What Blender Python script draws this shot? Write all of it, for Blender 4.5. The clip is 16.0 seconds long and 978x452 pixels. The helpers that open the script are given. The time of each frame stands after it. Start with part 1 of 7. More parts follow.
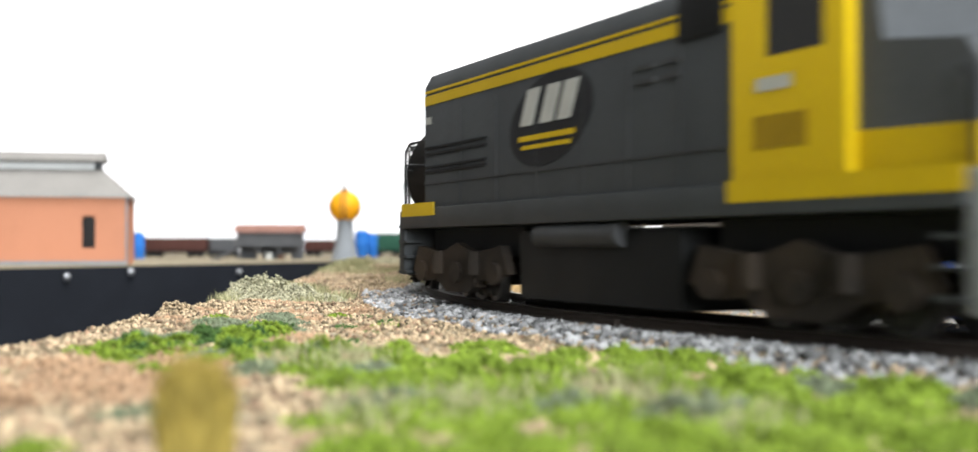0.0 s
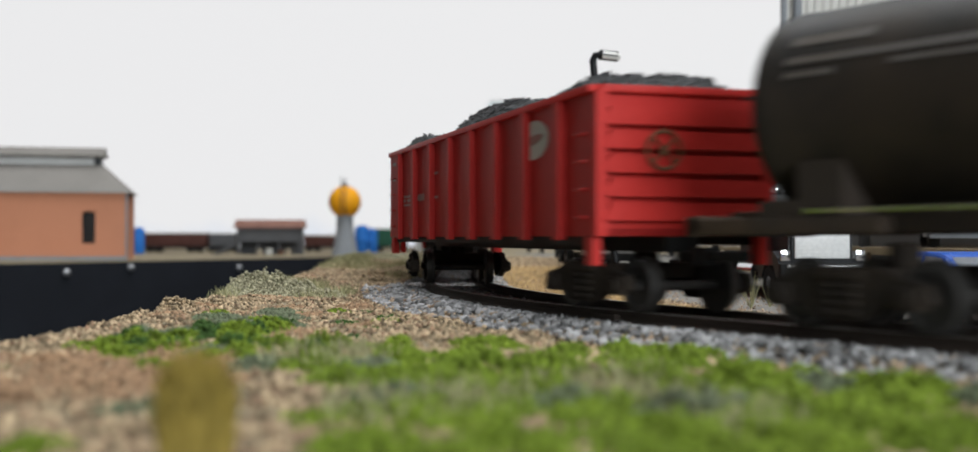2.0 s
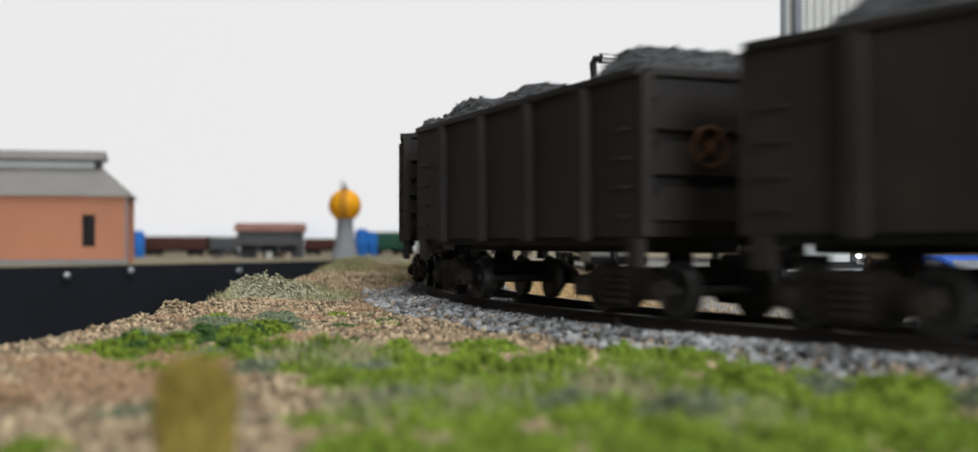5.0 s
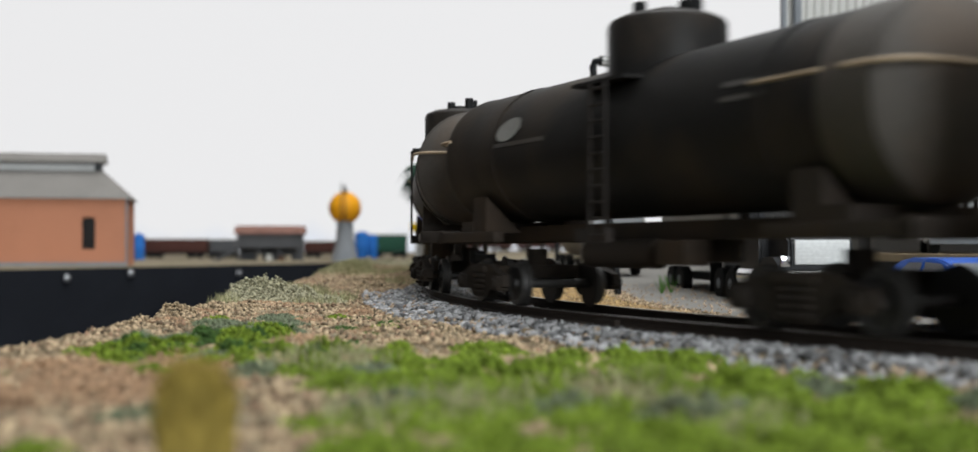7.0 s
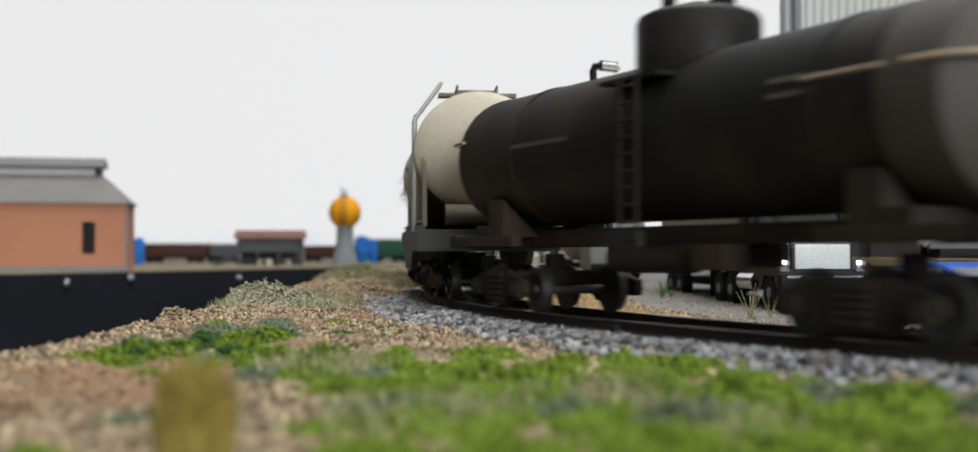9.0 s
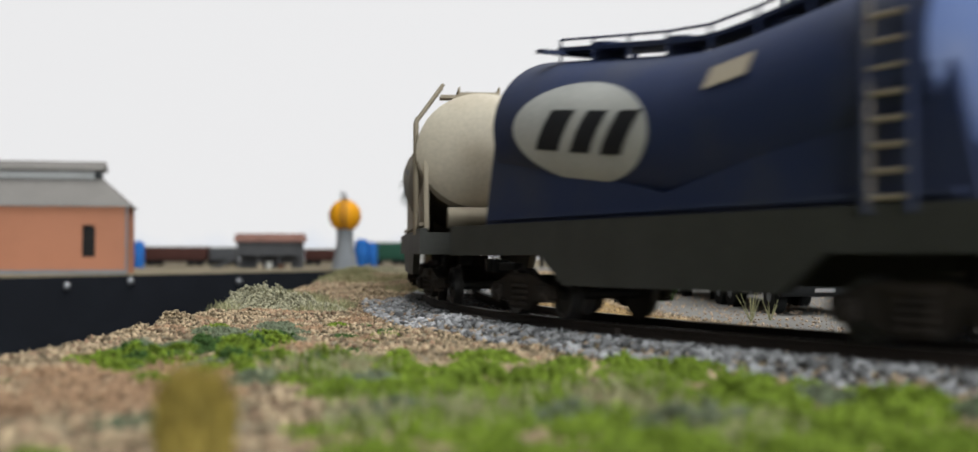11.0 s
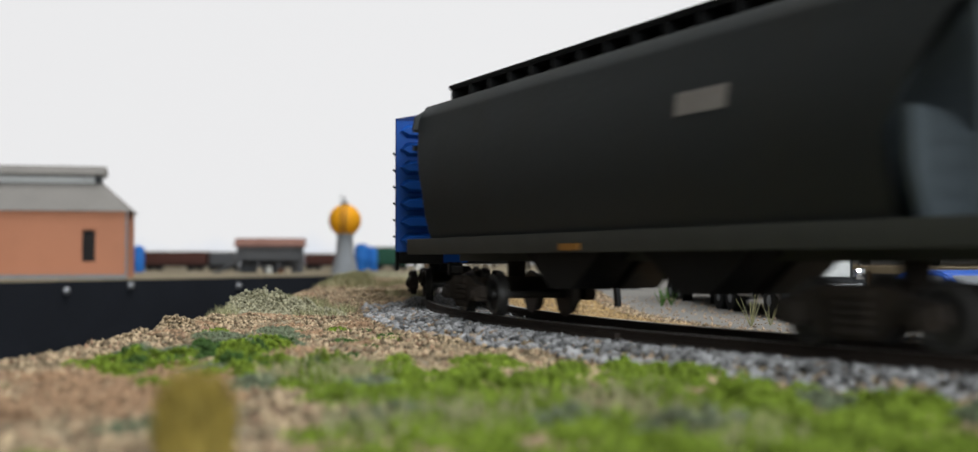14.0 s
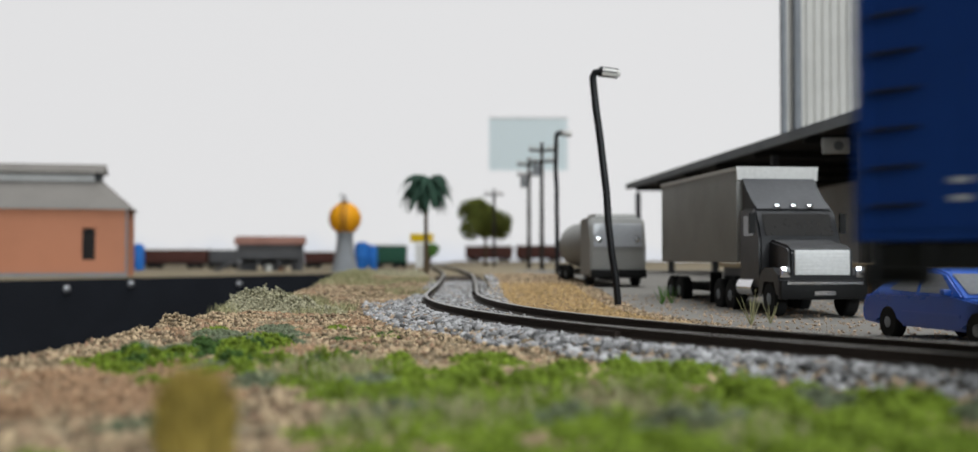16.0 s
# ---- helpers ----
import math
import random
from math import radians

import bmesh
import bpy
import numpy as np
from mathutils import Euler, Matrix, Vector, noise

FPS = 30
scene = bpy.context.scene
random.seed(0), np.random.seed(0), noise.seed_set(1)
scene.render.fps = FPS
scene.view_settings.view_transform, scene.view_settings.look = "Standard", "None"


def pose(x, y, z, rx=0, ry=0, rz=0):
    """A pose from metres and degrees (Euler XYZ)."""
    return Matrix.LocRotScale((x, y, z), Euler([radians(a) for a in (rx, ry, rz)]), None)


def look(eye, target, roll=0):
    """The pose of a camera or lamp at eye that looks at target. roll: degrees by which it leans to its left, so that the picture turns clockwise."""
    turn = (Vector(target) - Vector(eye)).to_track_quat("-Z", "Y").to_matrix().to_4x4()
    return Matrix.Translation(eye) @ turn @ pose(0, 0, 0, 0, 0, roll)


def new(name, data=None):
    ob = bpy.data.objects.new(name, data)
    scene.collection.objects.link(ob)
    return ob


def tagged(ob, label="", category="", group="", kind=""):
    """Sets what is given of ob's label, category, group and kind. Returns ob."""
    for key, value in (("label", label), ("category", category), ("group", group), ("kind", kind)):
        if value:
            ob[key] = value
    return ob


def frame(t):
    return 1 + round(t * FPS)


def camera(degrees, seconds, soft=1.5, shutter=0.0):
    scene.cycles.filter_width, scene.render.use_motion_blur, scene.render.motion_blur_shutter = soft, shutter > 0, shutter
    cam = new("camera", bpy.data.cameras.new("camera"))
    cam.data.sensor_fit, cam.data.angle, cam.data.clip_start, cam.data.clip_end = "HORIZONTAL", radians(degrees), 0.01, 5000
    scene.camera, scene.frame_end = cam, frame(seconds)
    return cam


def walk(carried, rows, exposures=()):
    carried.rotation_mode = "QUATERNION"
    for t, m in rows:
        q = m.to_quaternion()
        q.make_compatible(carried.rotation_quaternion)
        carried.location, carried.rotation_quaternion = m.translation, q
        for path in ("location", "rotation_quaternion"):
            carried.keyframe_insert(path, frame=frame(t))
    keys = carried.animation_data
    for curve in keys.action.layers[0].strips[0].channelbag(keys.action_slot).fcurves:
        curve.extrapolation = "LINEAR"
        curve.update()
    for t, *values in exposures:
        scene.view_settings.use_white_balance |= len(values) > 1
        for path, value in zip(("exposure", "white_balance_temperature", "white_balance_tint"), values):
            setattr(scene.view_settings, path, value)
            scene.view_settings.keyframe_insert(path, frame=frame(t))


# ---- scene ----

# All sizes below are in millimetres and become metres by U.
U = 0.001
EYE = 17.0
DEEP = 1.3225  # depth scale of the plan's y figures

# ---- camera ----
cam = camera(45.5, 16.0, soft=1.5, shutter=0.45)
cam.data.dof.use_dof = True
cam.data.dof.focus_distance = 270 * U
cam.data.dof.aperture_fstop = 24.0
TILT = [(0.0, 31), (0.3, 24), (0.6, 22), (1.0, 22), (1.5, 19.5), (2.0, 23.5), (2.5, 24.5), (3.0, 23), (3.5, 22.5), (4.0, 25), (5.0, 29),
        (6.5, 33), (7.0, 33), (7.5, 30.5), (8.0, 30), (8.5, 36), (9.5, 41), (11.0, 45.5), (11.5, 49), (12.0, 44), (12.5, 47), (13.0, 50),
        (13.5, 46), (14.0, 53), (14.5, 51.5), (15.0, 54), (15.5, 51.5), (16.0, 50)]
walk(cam, [(t, pose(0, 0, EYE * U, 90 + math.degrees(math.atan(a / 1870.0)), 0, 0)) for t, a in TILT],
     exposures=[(0.0, 1.1), (0.4, 1.32), (1.0, 1.2), (1.2, 1.0), (1.4, 0.4), (1.6, 0.08), (2.0, 0.0), (15.4, 0.0), (16.0, -0.14)])

# ---- light ----
world = bpy.data.worlds.new("room_air")
scene.world = world
world.use_nodes = True
world.node_tree.nodes["Background"].inputs[0].default_value = (0.9, 0.95, 1.0, 1)
world.node_tree.nodes["Background"].inputs[1].default_value = 0.12


def area_lamp(name, eye, target, wide, high, watts, colour):
    data = bpy.data.lights.new(name, "AREA")
    data.shape, data.size, data.size_y = "RECTANGLE", wide * U, high * U
    data.energy, data.color = watts, colour
    ob = new(name, data)
    ob.matrix_world = look([c * U for c in eye], [c * U for c in target])
    return ob


area_lamp("ceiling_lamp_light", (250, 595, 1385), (250, 595, 0), 900, 1190, 27, (0.93, 0.97, 1.0))
area_lamp("window_light", (820, -1970, 560), (40, 200, 0), 1200, 880, 51, (0.89, 0.96, 1.0))

# ---- materials ----
MATS = {}


def surface(name, a, b=None, grain=900.0, stain=60.0, rough=0.6, metal=0.0, bump=0.15, dirt=0.35, island=0.0, dirt_col=None):
    """A node material: two base colours mixed by fine grain, stains at a larger scale and a little relief."""
    if name in MATS:
        return MATS[name]
    b = b or tuple(c * 0.72 for c in a)
    m = bpy.data.materials.new(name)
    m.use_nodes = True
    n, l = m.node_tree.nodes, m.node_tree.links
    bsdf = n["Principled BSDF"]
    co = n.new("ShaderNodeTexCoord")
    fine, broad = n.new("ShaderNodeTexNoise"), n.new("ShaderNodeTexNoise")
    fine.inputs["Scale"].default_value, broad.inputs["Scale"].default_value = grain, stain
    fine.inputs["Detail"].default_value, broad.inputs["Detail"].default_value = 4, 5
    l.new(co.outputs["Object"], fine.inputs["Vector"])
    l.new(co.outputs["Object"], broad.inputs["Vector"])
    mix = n.new("ShaderNodeMix")
    mix.data_type = "RGBA"
    mix.inputs["A"].default_value, mix.inputs["B"].default_value = (*a, 1), (*b, 1)
    l.new(fine.outputs["Fac"], mix.inputs["Factor"])
    ramp = n.new("ShaderNodeValToRGB")
    ramp.color_ramp.elements[0].position, ramp.color_ramp.elements[1].position = 0.45, 0.72
    l.new(broad.outputs["Fac"], ramp.inputs["Fac"])
    amount = n.new("ShaderNodeMath")
    amount.operation = "MULTIPLY"
    amount.inputs[1].default_value = dirt
    l.new(ramp.outputs["Color"], amount.inputs[0])
    soil = n.new("ShaderNodeMix")
    soil.data_type = "RGBA"
    soil.inputs["B"].default_value = (*(dirt_col or tuple(c * 0.5 for c in a)), 1)
    l.new(mix.outputs["Result"], soil.inputs["A"])
    l.new(amount.outputs[0], soil.inputs["Factor"])
    last = soil.outputs["Result"]
    if island:
        geo = n.new("ShaderNodeNewGeometry")
        hsv = n.new("ShaderNodeHueSaturation")
        span = n.new("ShaderNodeMapRange")
        span.inputs["To Min"].default_value, span.inputs["To Max"].default_value = 1 - island, 1 + island
        l.new(geo.outputs["Random Per Island"], span.inputs["Value"])
        l.new(span.outputs[0], hsv.inputs["Value"])
        l.new(last, hsv.inputs["Color"])
        last = hsv.outputs["Color"]
    l.new(last, bsdf.inputs["Base Color"])
    rr = n.new("ShaderNodeMapRange")
    rr.inputs["To Min"].default_value, rr.inputs["To Max"].default_value = max(0.02, rough - 0.1), min(1, rough + 0.12)
    l.new(broad.outputs["Fac"], rr.inputs["Value"])
    l.new(rr.outputs[0], bsdf.inputs["Roughness"])
    bsdf.inputs["Metallic"].default_value = metal
    bsdf.inputs["Specular IOR Level"].default_value = 0.5 if metal or rough < 0.3 else 0.14
    if bump:
        bp = n.new("ShaderNodeBump")
        bp.inputs["Strength"].default_value, bp.inputs["Distance"].default_value = bump, 0.0004
        l.new(fine.outputs["Fac"], bp.inputs["Height"])
        l.new(bp.outputs["Normal"], bsdf.inputs["Normal"])
    MATS[name] = m
    return m


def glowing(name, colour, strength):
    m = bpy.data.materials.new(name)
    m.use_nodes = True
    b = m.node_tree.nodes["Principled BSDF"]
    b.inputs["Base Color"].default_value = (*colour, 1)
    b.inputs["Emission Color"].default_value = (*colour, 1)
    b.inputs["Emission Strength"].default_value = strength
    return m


FADED_WHITE = surface("faded_white_lettering_paint", (0.36, 0.3, 0.29), rough=0.6, dirt=0.5)
GREY_PAINT = surface("dark_grey_paint", (0.055, 0.058, 0.06), rough=0.5, bump=0.05)
GREY_ROOF = surface("dull_grey_roof_paint", (0.06, 0.06, 0.062), rough=0.6)
YELLOW = surface("yellow_paint", (0.62, 0.42, 0.008), (0.55, 0.36, 0.006), rough=0.45, bump=0.04, dirt=0.15)
BLACK = surface("black_plastic", (0.012, 0.012, 0.012), rough=0.55)
TANK_BLACK = surface("weathered_black_paint", (0.016, 0.0145, 0.0135), (0.012, 0.011, 0.0105), rough=0.5, dirt=0.75, dirt_col=(0.06, 0.042, 0.028), stain=38)
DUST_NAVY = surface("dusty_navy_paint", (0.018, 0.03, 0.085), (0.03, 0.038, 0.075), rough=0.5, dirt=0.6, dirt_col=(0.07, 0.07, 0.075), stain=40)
FRAME_BROWN = surface("rusty_black_frame_paint", (0.04, 0.031, 0.025), (0.028, 0.022, 0.018), rough=0.65, dirt=0.6, dirt_col=(0.085, 0.052, 0.03), stain=60)
TANK_END = surface("dusty_tank_end_paint", (0.10, 0.088, 0.078), rough=0.6, dirt=0.7, dirt_col=(0.13, 0.085, 0.055), stain=45)
RUST_RED = surface("rusty_brown_fittings", (0.16, 0.075, 0.04), rough=0.7)
BOGIE_MAT = surface("weathered_bogie_plastic", (0.015, 0.013, 0.0115), (0.03, 0.023, 0.018), rough=0.8, dirt=0.6, dirt_col=(0.075, 0.052, 0.035))
WHEEL_MAT = surface("dirty_wheel_steel", (0.05, 0.046, 0.043), rough=0.5, metal=0.4)
STEEL = surface("steel_rail_head", (0.33, 0.31, 0.29), rough=0.35, metal=0.9, dirt=0.4)
RAIL_SIDE = surface("rusted_rail_side", (0.045, 0.034, 0.028), rough=0.75)
RED = surface("red_wagon_paint", (0.42, 0.022, 0.018), (0.33, 0.016, 0.014), rough=0.5, bump=0.06, dirt=0.35, dirt_col=(0.16, 0.02, 0.015), stain=50)
RED_BRIGHT = surface("fresh_red_paint", (0.55, 0.03, 0.025), (0.47, 0.025, 0.02), rough=0.45, dirt=0.2)
COAL = surface("crushed_grey_coal", (0.10, 0.10, 0.10), (0.05, 0.05, 0.052), grain=1500, rough=0.9, bump=0.8, island=0.4)
GOND_BLACK = surface("dark_brown_black_paint", (0.035, 0.03, 0.028), rough=0.55, dirt=0.5, dirt_col=(0.06, 0.042, 0.032))
GOND_RIB = surface("faded_grey_brown_rib_paint", (0.11, 0.10, 0.095), rough=0.6, dirt=0.5, dirt_col=(0.08, 0.055, 0.03))
NAVY = surface("navy_blue_paint", (0.006, 0.031, 0.145), (0.005, 0.026, 0.125), rough=0.5, bump=0.04, dirt=0.25)
BLUE = surface("bright_blue_paint", (0.01, 0.085, 0.38), (0.008, 0.07, 0.33), rough=0.4, bump=0.04, dirt=0.2)
OFFWHITE = surface("offwhite_lettering_paint", (0.55, 0.54, 0.5), rough=0.55, dirt=0.3)
GREEN_BLACK = surface("dark_logo_paint", (0.02, 0.02, 0.022), rough=0.5)
BEIGE = surface("dusty_beige_paint", (0.42, 0.36, 0.27), (0.36, 0.30, 0.22), rough=0.65, dirt=0.6, dirt_col=(0.2, 0.15, 0.1), stain=40)
BEIGE_GREY = surface("cement_dusted_grey_paint", (0.215, 0.178, 0.13), (0.16, 0.132, 0.095), rough=0.7, dirt=0.5, stain=40)
CREAM = surface("cream_tank_end_paint", (0.62, 0.54, 0.42), rough=0.6, dirt=0.5, dirt_col=(0.35, 0.27, 0.18), stain=50)
PALE_BLUE = surface("pale_blue_end_paint", (0.1, 0.15, 0.33), (0.13, 0.17, 0.32), rough=0.55, dirt=0.4, dirt_col=(0.3, 0.29, 0.3))
SILL_GREY = surface("grey_green_underframe_paint", (0.06, 0.06, 0.053), rough=0.6, dirt=0.4)
HOP_RED = surface("brownish_red_hopper_paint", (0.30, 0.072, 0.055), (0.24, 0.062, 0.048), rough=0.45, dirt=0.5, dirt_col=(0.15, 0.08, 0.055), stain=35)
HOP_GREY = surface("dark_grey_hopper_paint", (0.05, 0.053, 0.053), (0.04, 0.043, 0.044), rough=0.42, dirt=0.4, dirt_col=(0.055, 0.05, 0.04), stain=35)
HOP_GREY_END = surface("blue_grey_hopper_end_paint", (0.10, 0.12, 0.135), rough=0.55)
DARK_GLASS = surface("dark_cab_glass", (0.02, 0.018, 0.017), rough=0.1, bump=0, dirt=0)
CHROME = surface("bright_chrome", (0.8, 0.8, 0.82), rough=0.15, metal=1.0, bump=0, dirt=0.1)

# ---- track line ----
KNOT_S = [-150, -120, -20, 0, 150, 200, 240, 280, 320, 380, 440, 520, 600, 900, 930]
KNOT_K = [0.0, -0.45, -0.45, -0.1, -0.172, 0.56, 3.544, 5.21, 4.021, 2.371, 2.126, 2.126, 0.0, 0.0, -2.86]
LINE_S = np.linspace(-1900, 2700, 9201)
_k = np.interp(LINE_S, KNOT_S, KNOT_K) * 1e-3
_i = int(np.argmin(abs(LINE_S)))
LINE_T = np.cumsum(_k) * 0.5
LINE_T += 0.037 - LINE_T[_i]
LINE_X = np.cumsum(np.sin(LINE_T)) * 0.5
LINE_Y = -np.cumsum(np.cos(LINE_T)) * 0.5
LINE_X += -17.487 - LINE_X[_i]
LINE_Y += 500 - LINE_Y[_i]
LINE_Z = np.interp(LINE_S, [-300, 0, 150, 230, 330, 520], [7.6, 7.0, 5.25, 5.5, 5.0, 5.8])
LINE_Y *= DEEP
LINE_T = np.arctan2(np.gradient(LINE_X), -np.gradient(LINE_Y))
LINE_S = np.concatenate([[0], np.cumsum(np.hypot(np.diff(LINE_X), np.diff(LINE_Y)))])
LINE_S -= LINE_S[_i]
LINE_Z = np.convolve(np.pad(LINE_Z, 60, mode="edge"), np.ones(121) / 121, "valid")


def on_line(s):
    return tuple(float(np.interp(s, LINE_S, a)) for a in (LINE_X, LINE_Y, LINE_Z, LINE_T))


def smooth(a, b, x):
    t = np.clip((x - a) / (b - a), 0, 1)
    return t * t * (3 - 2 * t)


def off_line(x, y):
    """Distance from the track's middle (below zero on the camera's side), its rail height and place along it."""
    x, y = np.atleast_1d(x).astype(float), np.atleast_1d(y).astype(float)
    pick = np.concatenate([np.arange(1600, 2400, 40), np.arange(2400, 5000, 4), np.arange(5000, 9200, 40)])
    px, py, pz, pt, ps = LINE_X[pick], LINE_Y[pick], LINE_Z[pick], LINE_T[pick], LINE_S[pick]
    out = np.empty((3, len(x)))
    for a in range(0, len(x), 4000):
        d2 = (x[a:a + 4000, None] - px) ** 2 + (y[a:a + 4000, None] - py) ** 2
        i = d2.argmin(1)
        side = (x[a:a + 4000] - px[i]) * np.cos(pt[i]) + (y[a:a + 4000] - py[i]) * np.sin(pt[i])
        out[0, a:a + 4000] = np.sqrt(d2[np.arange(len(i)), i]) * np.sign(side)
        out[1, a:a + 4000], out[2, a:a + 4000] = pz[i], ps[i]
    return out


def bumps(x, y, size):
    """Cheap smooth unevenness, about -1 to 1."""
    x, y = x / size, y / size
    return (np.sin(1.7 * x + 2.3 * np.sin(0.9 * y + 1)) + np.sin(2.1 * y + 1.9 * np.sin(1.3 * x + 2)) + np.sin(1.1 * x - 1.6 * y + 0.5)) / 3


def height(x, y):
    """The ground's height."""
    x, y = np.atleast_1d(x).astype(float), np.atleast_1d(y).astype(float)
    d, zr, s = off_line(x, y)
    y = y / DEEP
    base = 7.0 * smooth(235, 470, y)
    near = 1.6 + 0.5 * bumps(x, y, 9) + 0.35 * bumps(x + 31, y, 3.2) + 3.8 * smooth(235, 470, y)
    near += 0.9 * smooth(-22, -40, x) * smooth(190, 250, y) * smooth(420, 330, y) * (0.7 + 0.4 * bumps(x, y, 14))
    near += 3.6 * np.exp(-(((x + 66) / 10) ** 2 + ((y - 425) / 55) ** 2)) + 1.8 * np.exp(-(((x + 66) / 9) ** 2 + ((y - 262) / 22) ** 2))
    far = base + 0.12 * bumps(x, y, 6)
    z = np.where(d < 0, near, far)
    bed = zr - 2.5
    z = np.maximum(z, bed - np.maximum(0, abs(d) - np.where(d < 0, 19, 15)) * 0.32)
    z = np.where(abs(d) < 14, bed, z)
    edge = smooth(-71, -78 + 2.0 * bumps(y * 0 + 3, y, 8), x) * smooth(900, 760, y)
    return z - edge * 9


# ---- mesh helpers ----
def box(bm, x0, x1, y0, y1, z0, z1, bevel=0.0):
    r = bmesh.ops.create_cube(bm, size=1)
    for v in r["verts"]:
        v.co = Vector((x0 + (v.co.x + 0.5) * (x1 - x0), y0 + (v.co.y + 0.5) * (y1 - y0), z0 + (v.co.z + 0.5) * (z1 - z0)))
    if bevel:
        edges = list({e for v in r["verts"] for e in v.link_edges})
        bmesh.ops.bevel(bm, geom=edges, offset=bevel, segments=2, affect="EDGES", profile=0.6)


def tube(bm, a, b, r, seg=10, r2=None):
    a, b = Vector(a), Vector(b)
    m = Matrix.Translation((a + b) / 2) @ (b - a).to_track_quat("Z", "Y").to_matrix().to_4x4()
    bmesh.ops.create_cone(bm, cap_ends=True, segments=seg, radius1=r, radius2=r if r2 is None else r2, depth=(b - a).length, matrix=m)


def pipe(bm, pts, r, seg=6):
    """A bent rod: one swept tube through the points."""
    pts = [Vector(p) for p in pts]
    side, rings = None, []
    for i, p in enumerate(pts):
        t = (pts[min(i + 1, len(pts) - 1)] - p).normalized() + (p - pts[max(i - 1, 0)]).normalized()
        t.normalize()
        if side is None:
            side = t.orthogonal().normalized()
        side = (side - t * side.dot(t)).normalized()
        up = t.cross(side)
        rings.append([bm.verts.new(p + (side * math.cos(2 * math.pi * k / seg) + up * math.sin(2 * math.pi * k / seg)) * r) for k in range(seg)])
    for r0, r1 in zip(rings, rings[1:]):
        for k in range(seg):
            bm.faces.new((r0[k], r0[(k + 1) % seg], r1[(k + 1) % seg], r1[k]))
    bm.faces.new(rings[0])
    bm.faces.new(rings[-1])


def lathe(bm, rows, centre=(0, 0, 0), axis="x", seg=32, squash=1.0):
    """Turns rows of (along, radius) round an axis."""
    rings = []
    for along, rad in rows:
        ring = []
        for i in range(seg):
            c, s_ = math.cos(2 * math.pi * i / seg) * rad, math.sin(2 * math.pi * i / seg) * rad * squash
            p = (along, c, s_) if axis == "x" else ((c, along, s_) if axis == "y" else (c, s_, along))
            ring.append(bm.verts.new(Vector(p) + Vector(centre)))
        rings.append(ring)
    for r0, r1 in zip(rings, rings[1:]):
        for i in range(seg):
            bm.faces.new((r0[i], r0[(i + 1) % seg], r1[(i + 1) % seg], r1[i]))
    bm.faces.new(rings[0])
    bm.faces.new(rings[-1])


def prism(bm, pts, axis, lo, hi):
    """A closed outline pushed along an axis: 'y' takes (x, z) pairs, 'x' takes (y, z) pairs, 'z' takes (x, y) pairs."""
    def at(p, d):
        return (p[0], d, p[1]) if axis == "y" else ((d, p[0], p[1]) if axis == "x" else (p[0], p[1], d))
    a, b = [bm.verts.new(at(p, lo)) for p in pts], [bm.verts.new(at(p, hi)) for p in pts]
    n = len(pts)
    for i in range(n):
        bm.faces.new((a[i], a[(i + 1) % n], b[(i + 1) % n], b[i]))
    bm.faces.new(a)
    bm.faces.new(b)


MAP = [1.0, 1.0, 0.0, 1.0]


SAG = [0.0]


def mapped(z):
    return z * MAP[1] + MAP[2]


def data_of(name, bm, material, soft=True):
    for v in bm.verts:
        if SAG[0]:
            v.co.z -= SAG[0] * max(0.0, 1 - math.hypot(v.co.x, 5) / 41)
        v.co.x, v.co.y, v.co.z = v.co.x * MAP[0], v.co.y * MAP[3], mapped(v.co.z)
    bmesh.ops.recalc_face_normals(bm, faces=bm.faces)
    me = bpy.data.meshes.new(name)
    bmesh.ops.scale(bm, vec=(U, U, U), verts=bm.verts)
    bm.to_mesh(me)
    bm.free()
    if soft:
        me.polygons.foreach_set("use_smooth", [True] * len(me.polygons))
        me.set_sharp_from_angle(angle=radians(35))
    me.materials.append(material)
    return me


SPLIT = {"bogie_cover": "each", "end_panel": "each", "emblem_bar": "each", "underframe": "each", "ladder": "quad", "saddle": "quad", "strap": "each", "end_rib": "each", "corner_step": "each", "wall_panel": "each", "grab_rail": "end", "handrail": "quad", "step": "each", "louvre": "each",
         "valve": "each", "step_board": "each", "skirt": "each", "hopper_outlet": "quad", "roof_bracket": "each", "grab_iron": "quad", "brake_gear": "each", "lettering": "each", "stripe": "each",
         "bumper_trim": "each", "mudflap": "each", "hanger": "each", "awning_beam": "each", "reflector": "each", "top_rim": "each", "side_rib": "each", "door_track": "each", "end_rail": "each", "walkway": "each", "hatch": "each", "railing": "each"}


def islands(bm):
    """The joined-up pieces of a mesh, as lists of vertices."""
    seen, out = set(), []
    for v in bm.verts:
        if v in seen:
            continue
        seen.add(v)
        todo, piece = [v], []
        while todo:
            q = todo.pop()
            piece.append(q)
            for e in q.link_edges:
                o = e.other_vert(q)
                if o not in seen:
                    seen.add(o)
                    todo.append(o)
        out.append(piece)
    return out


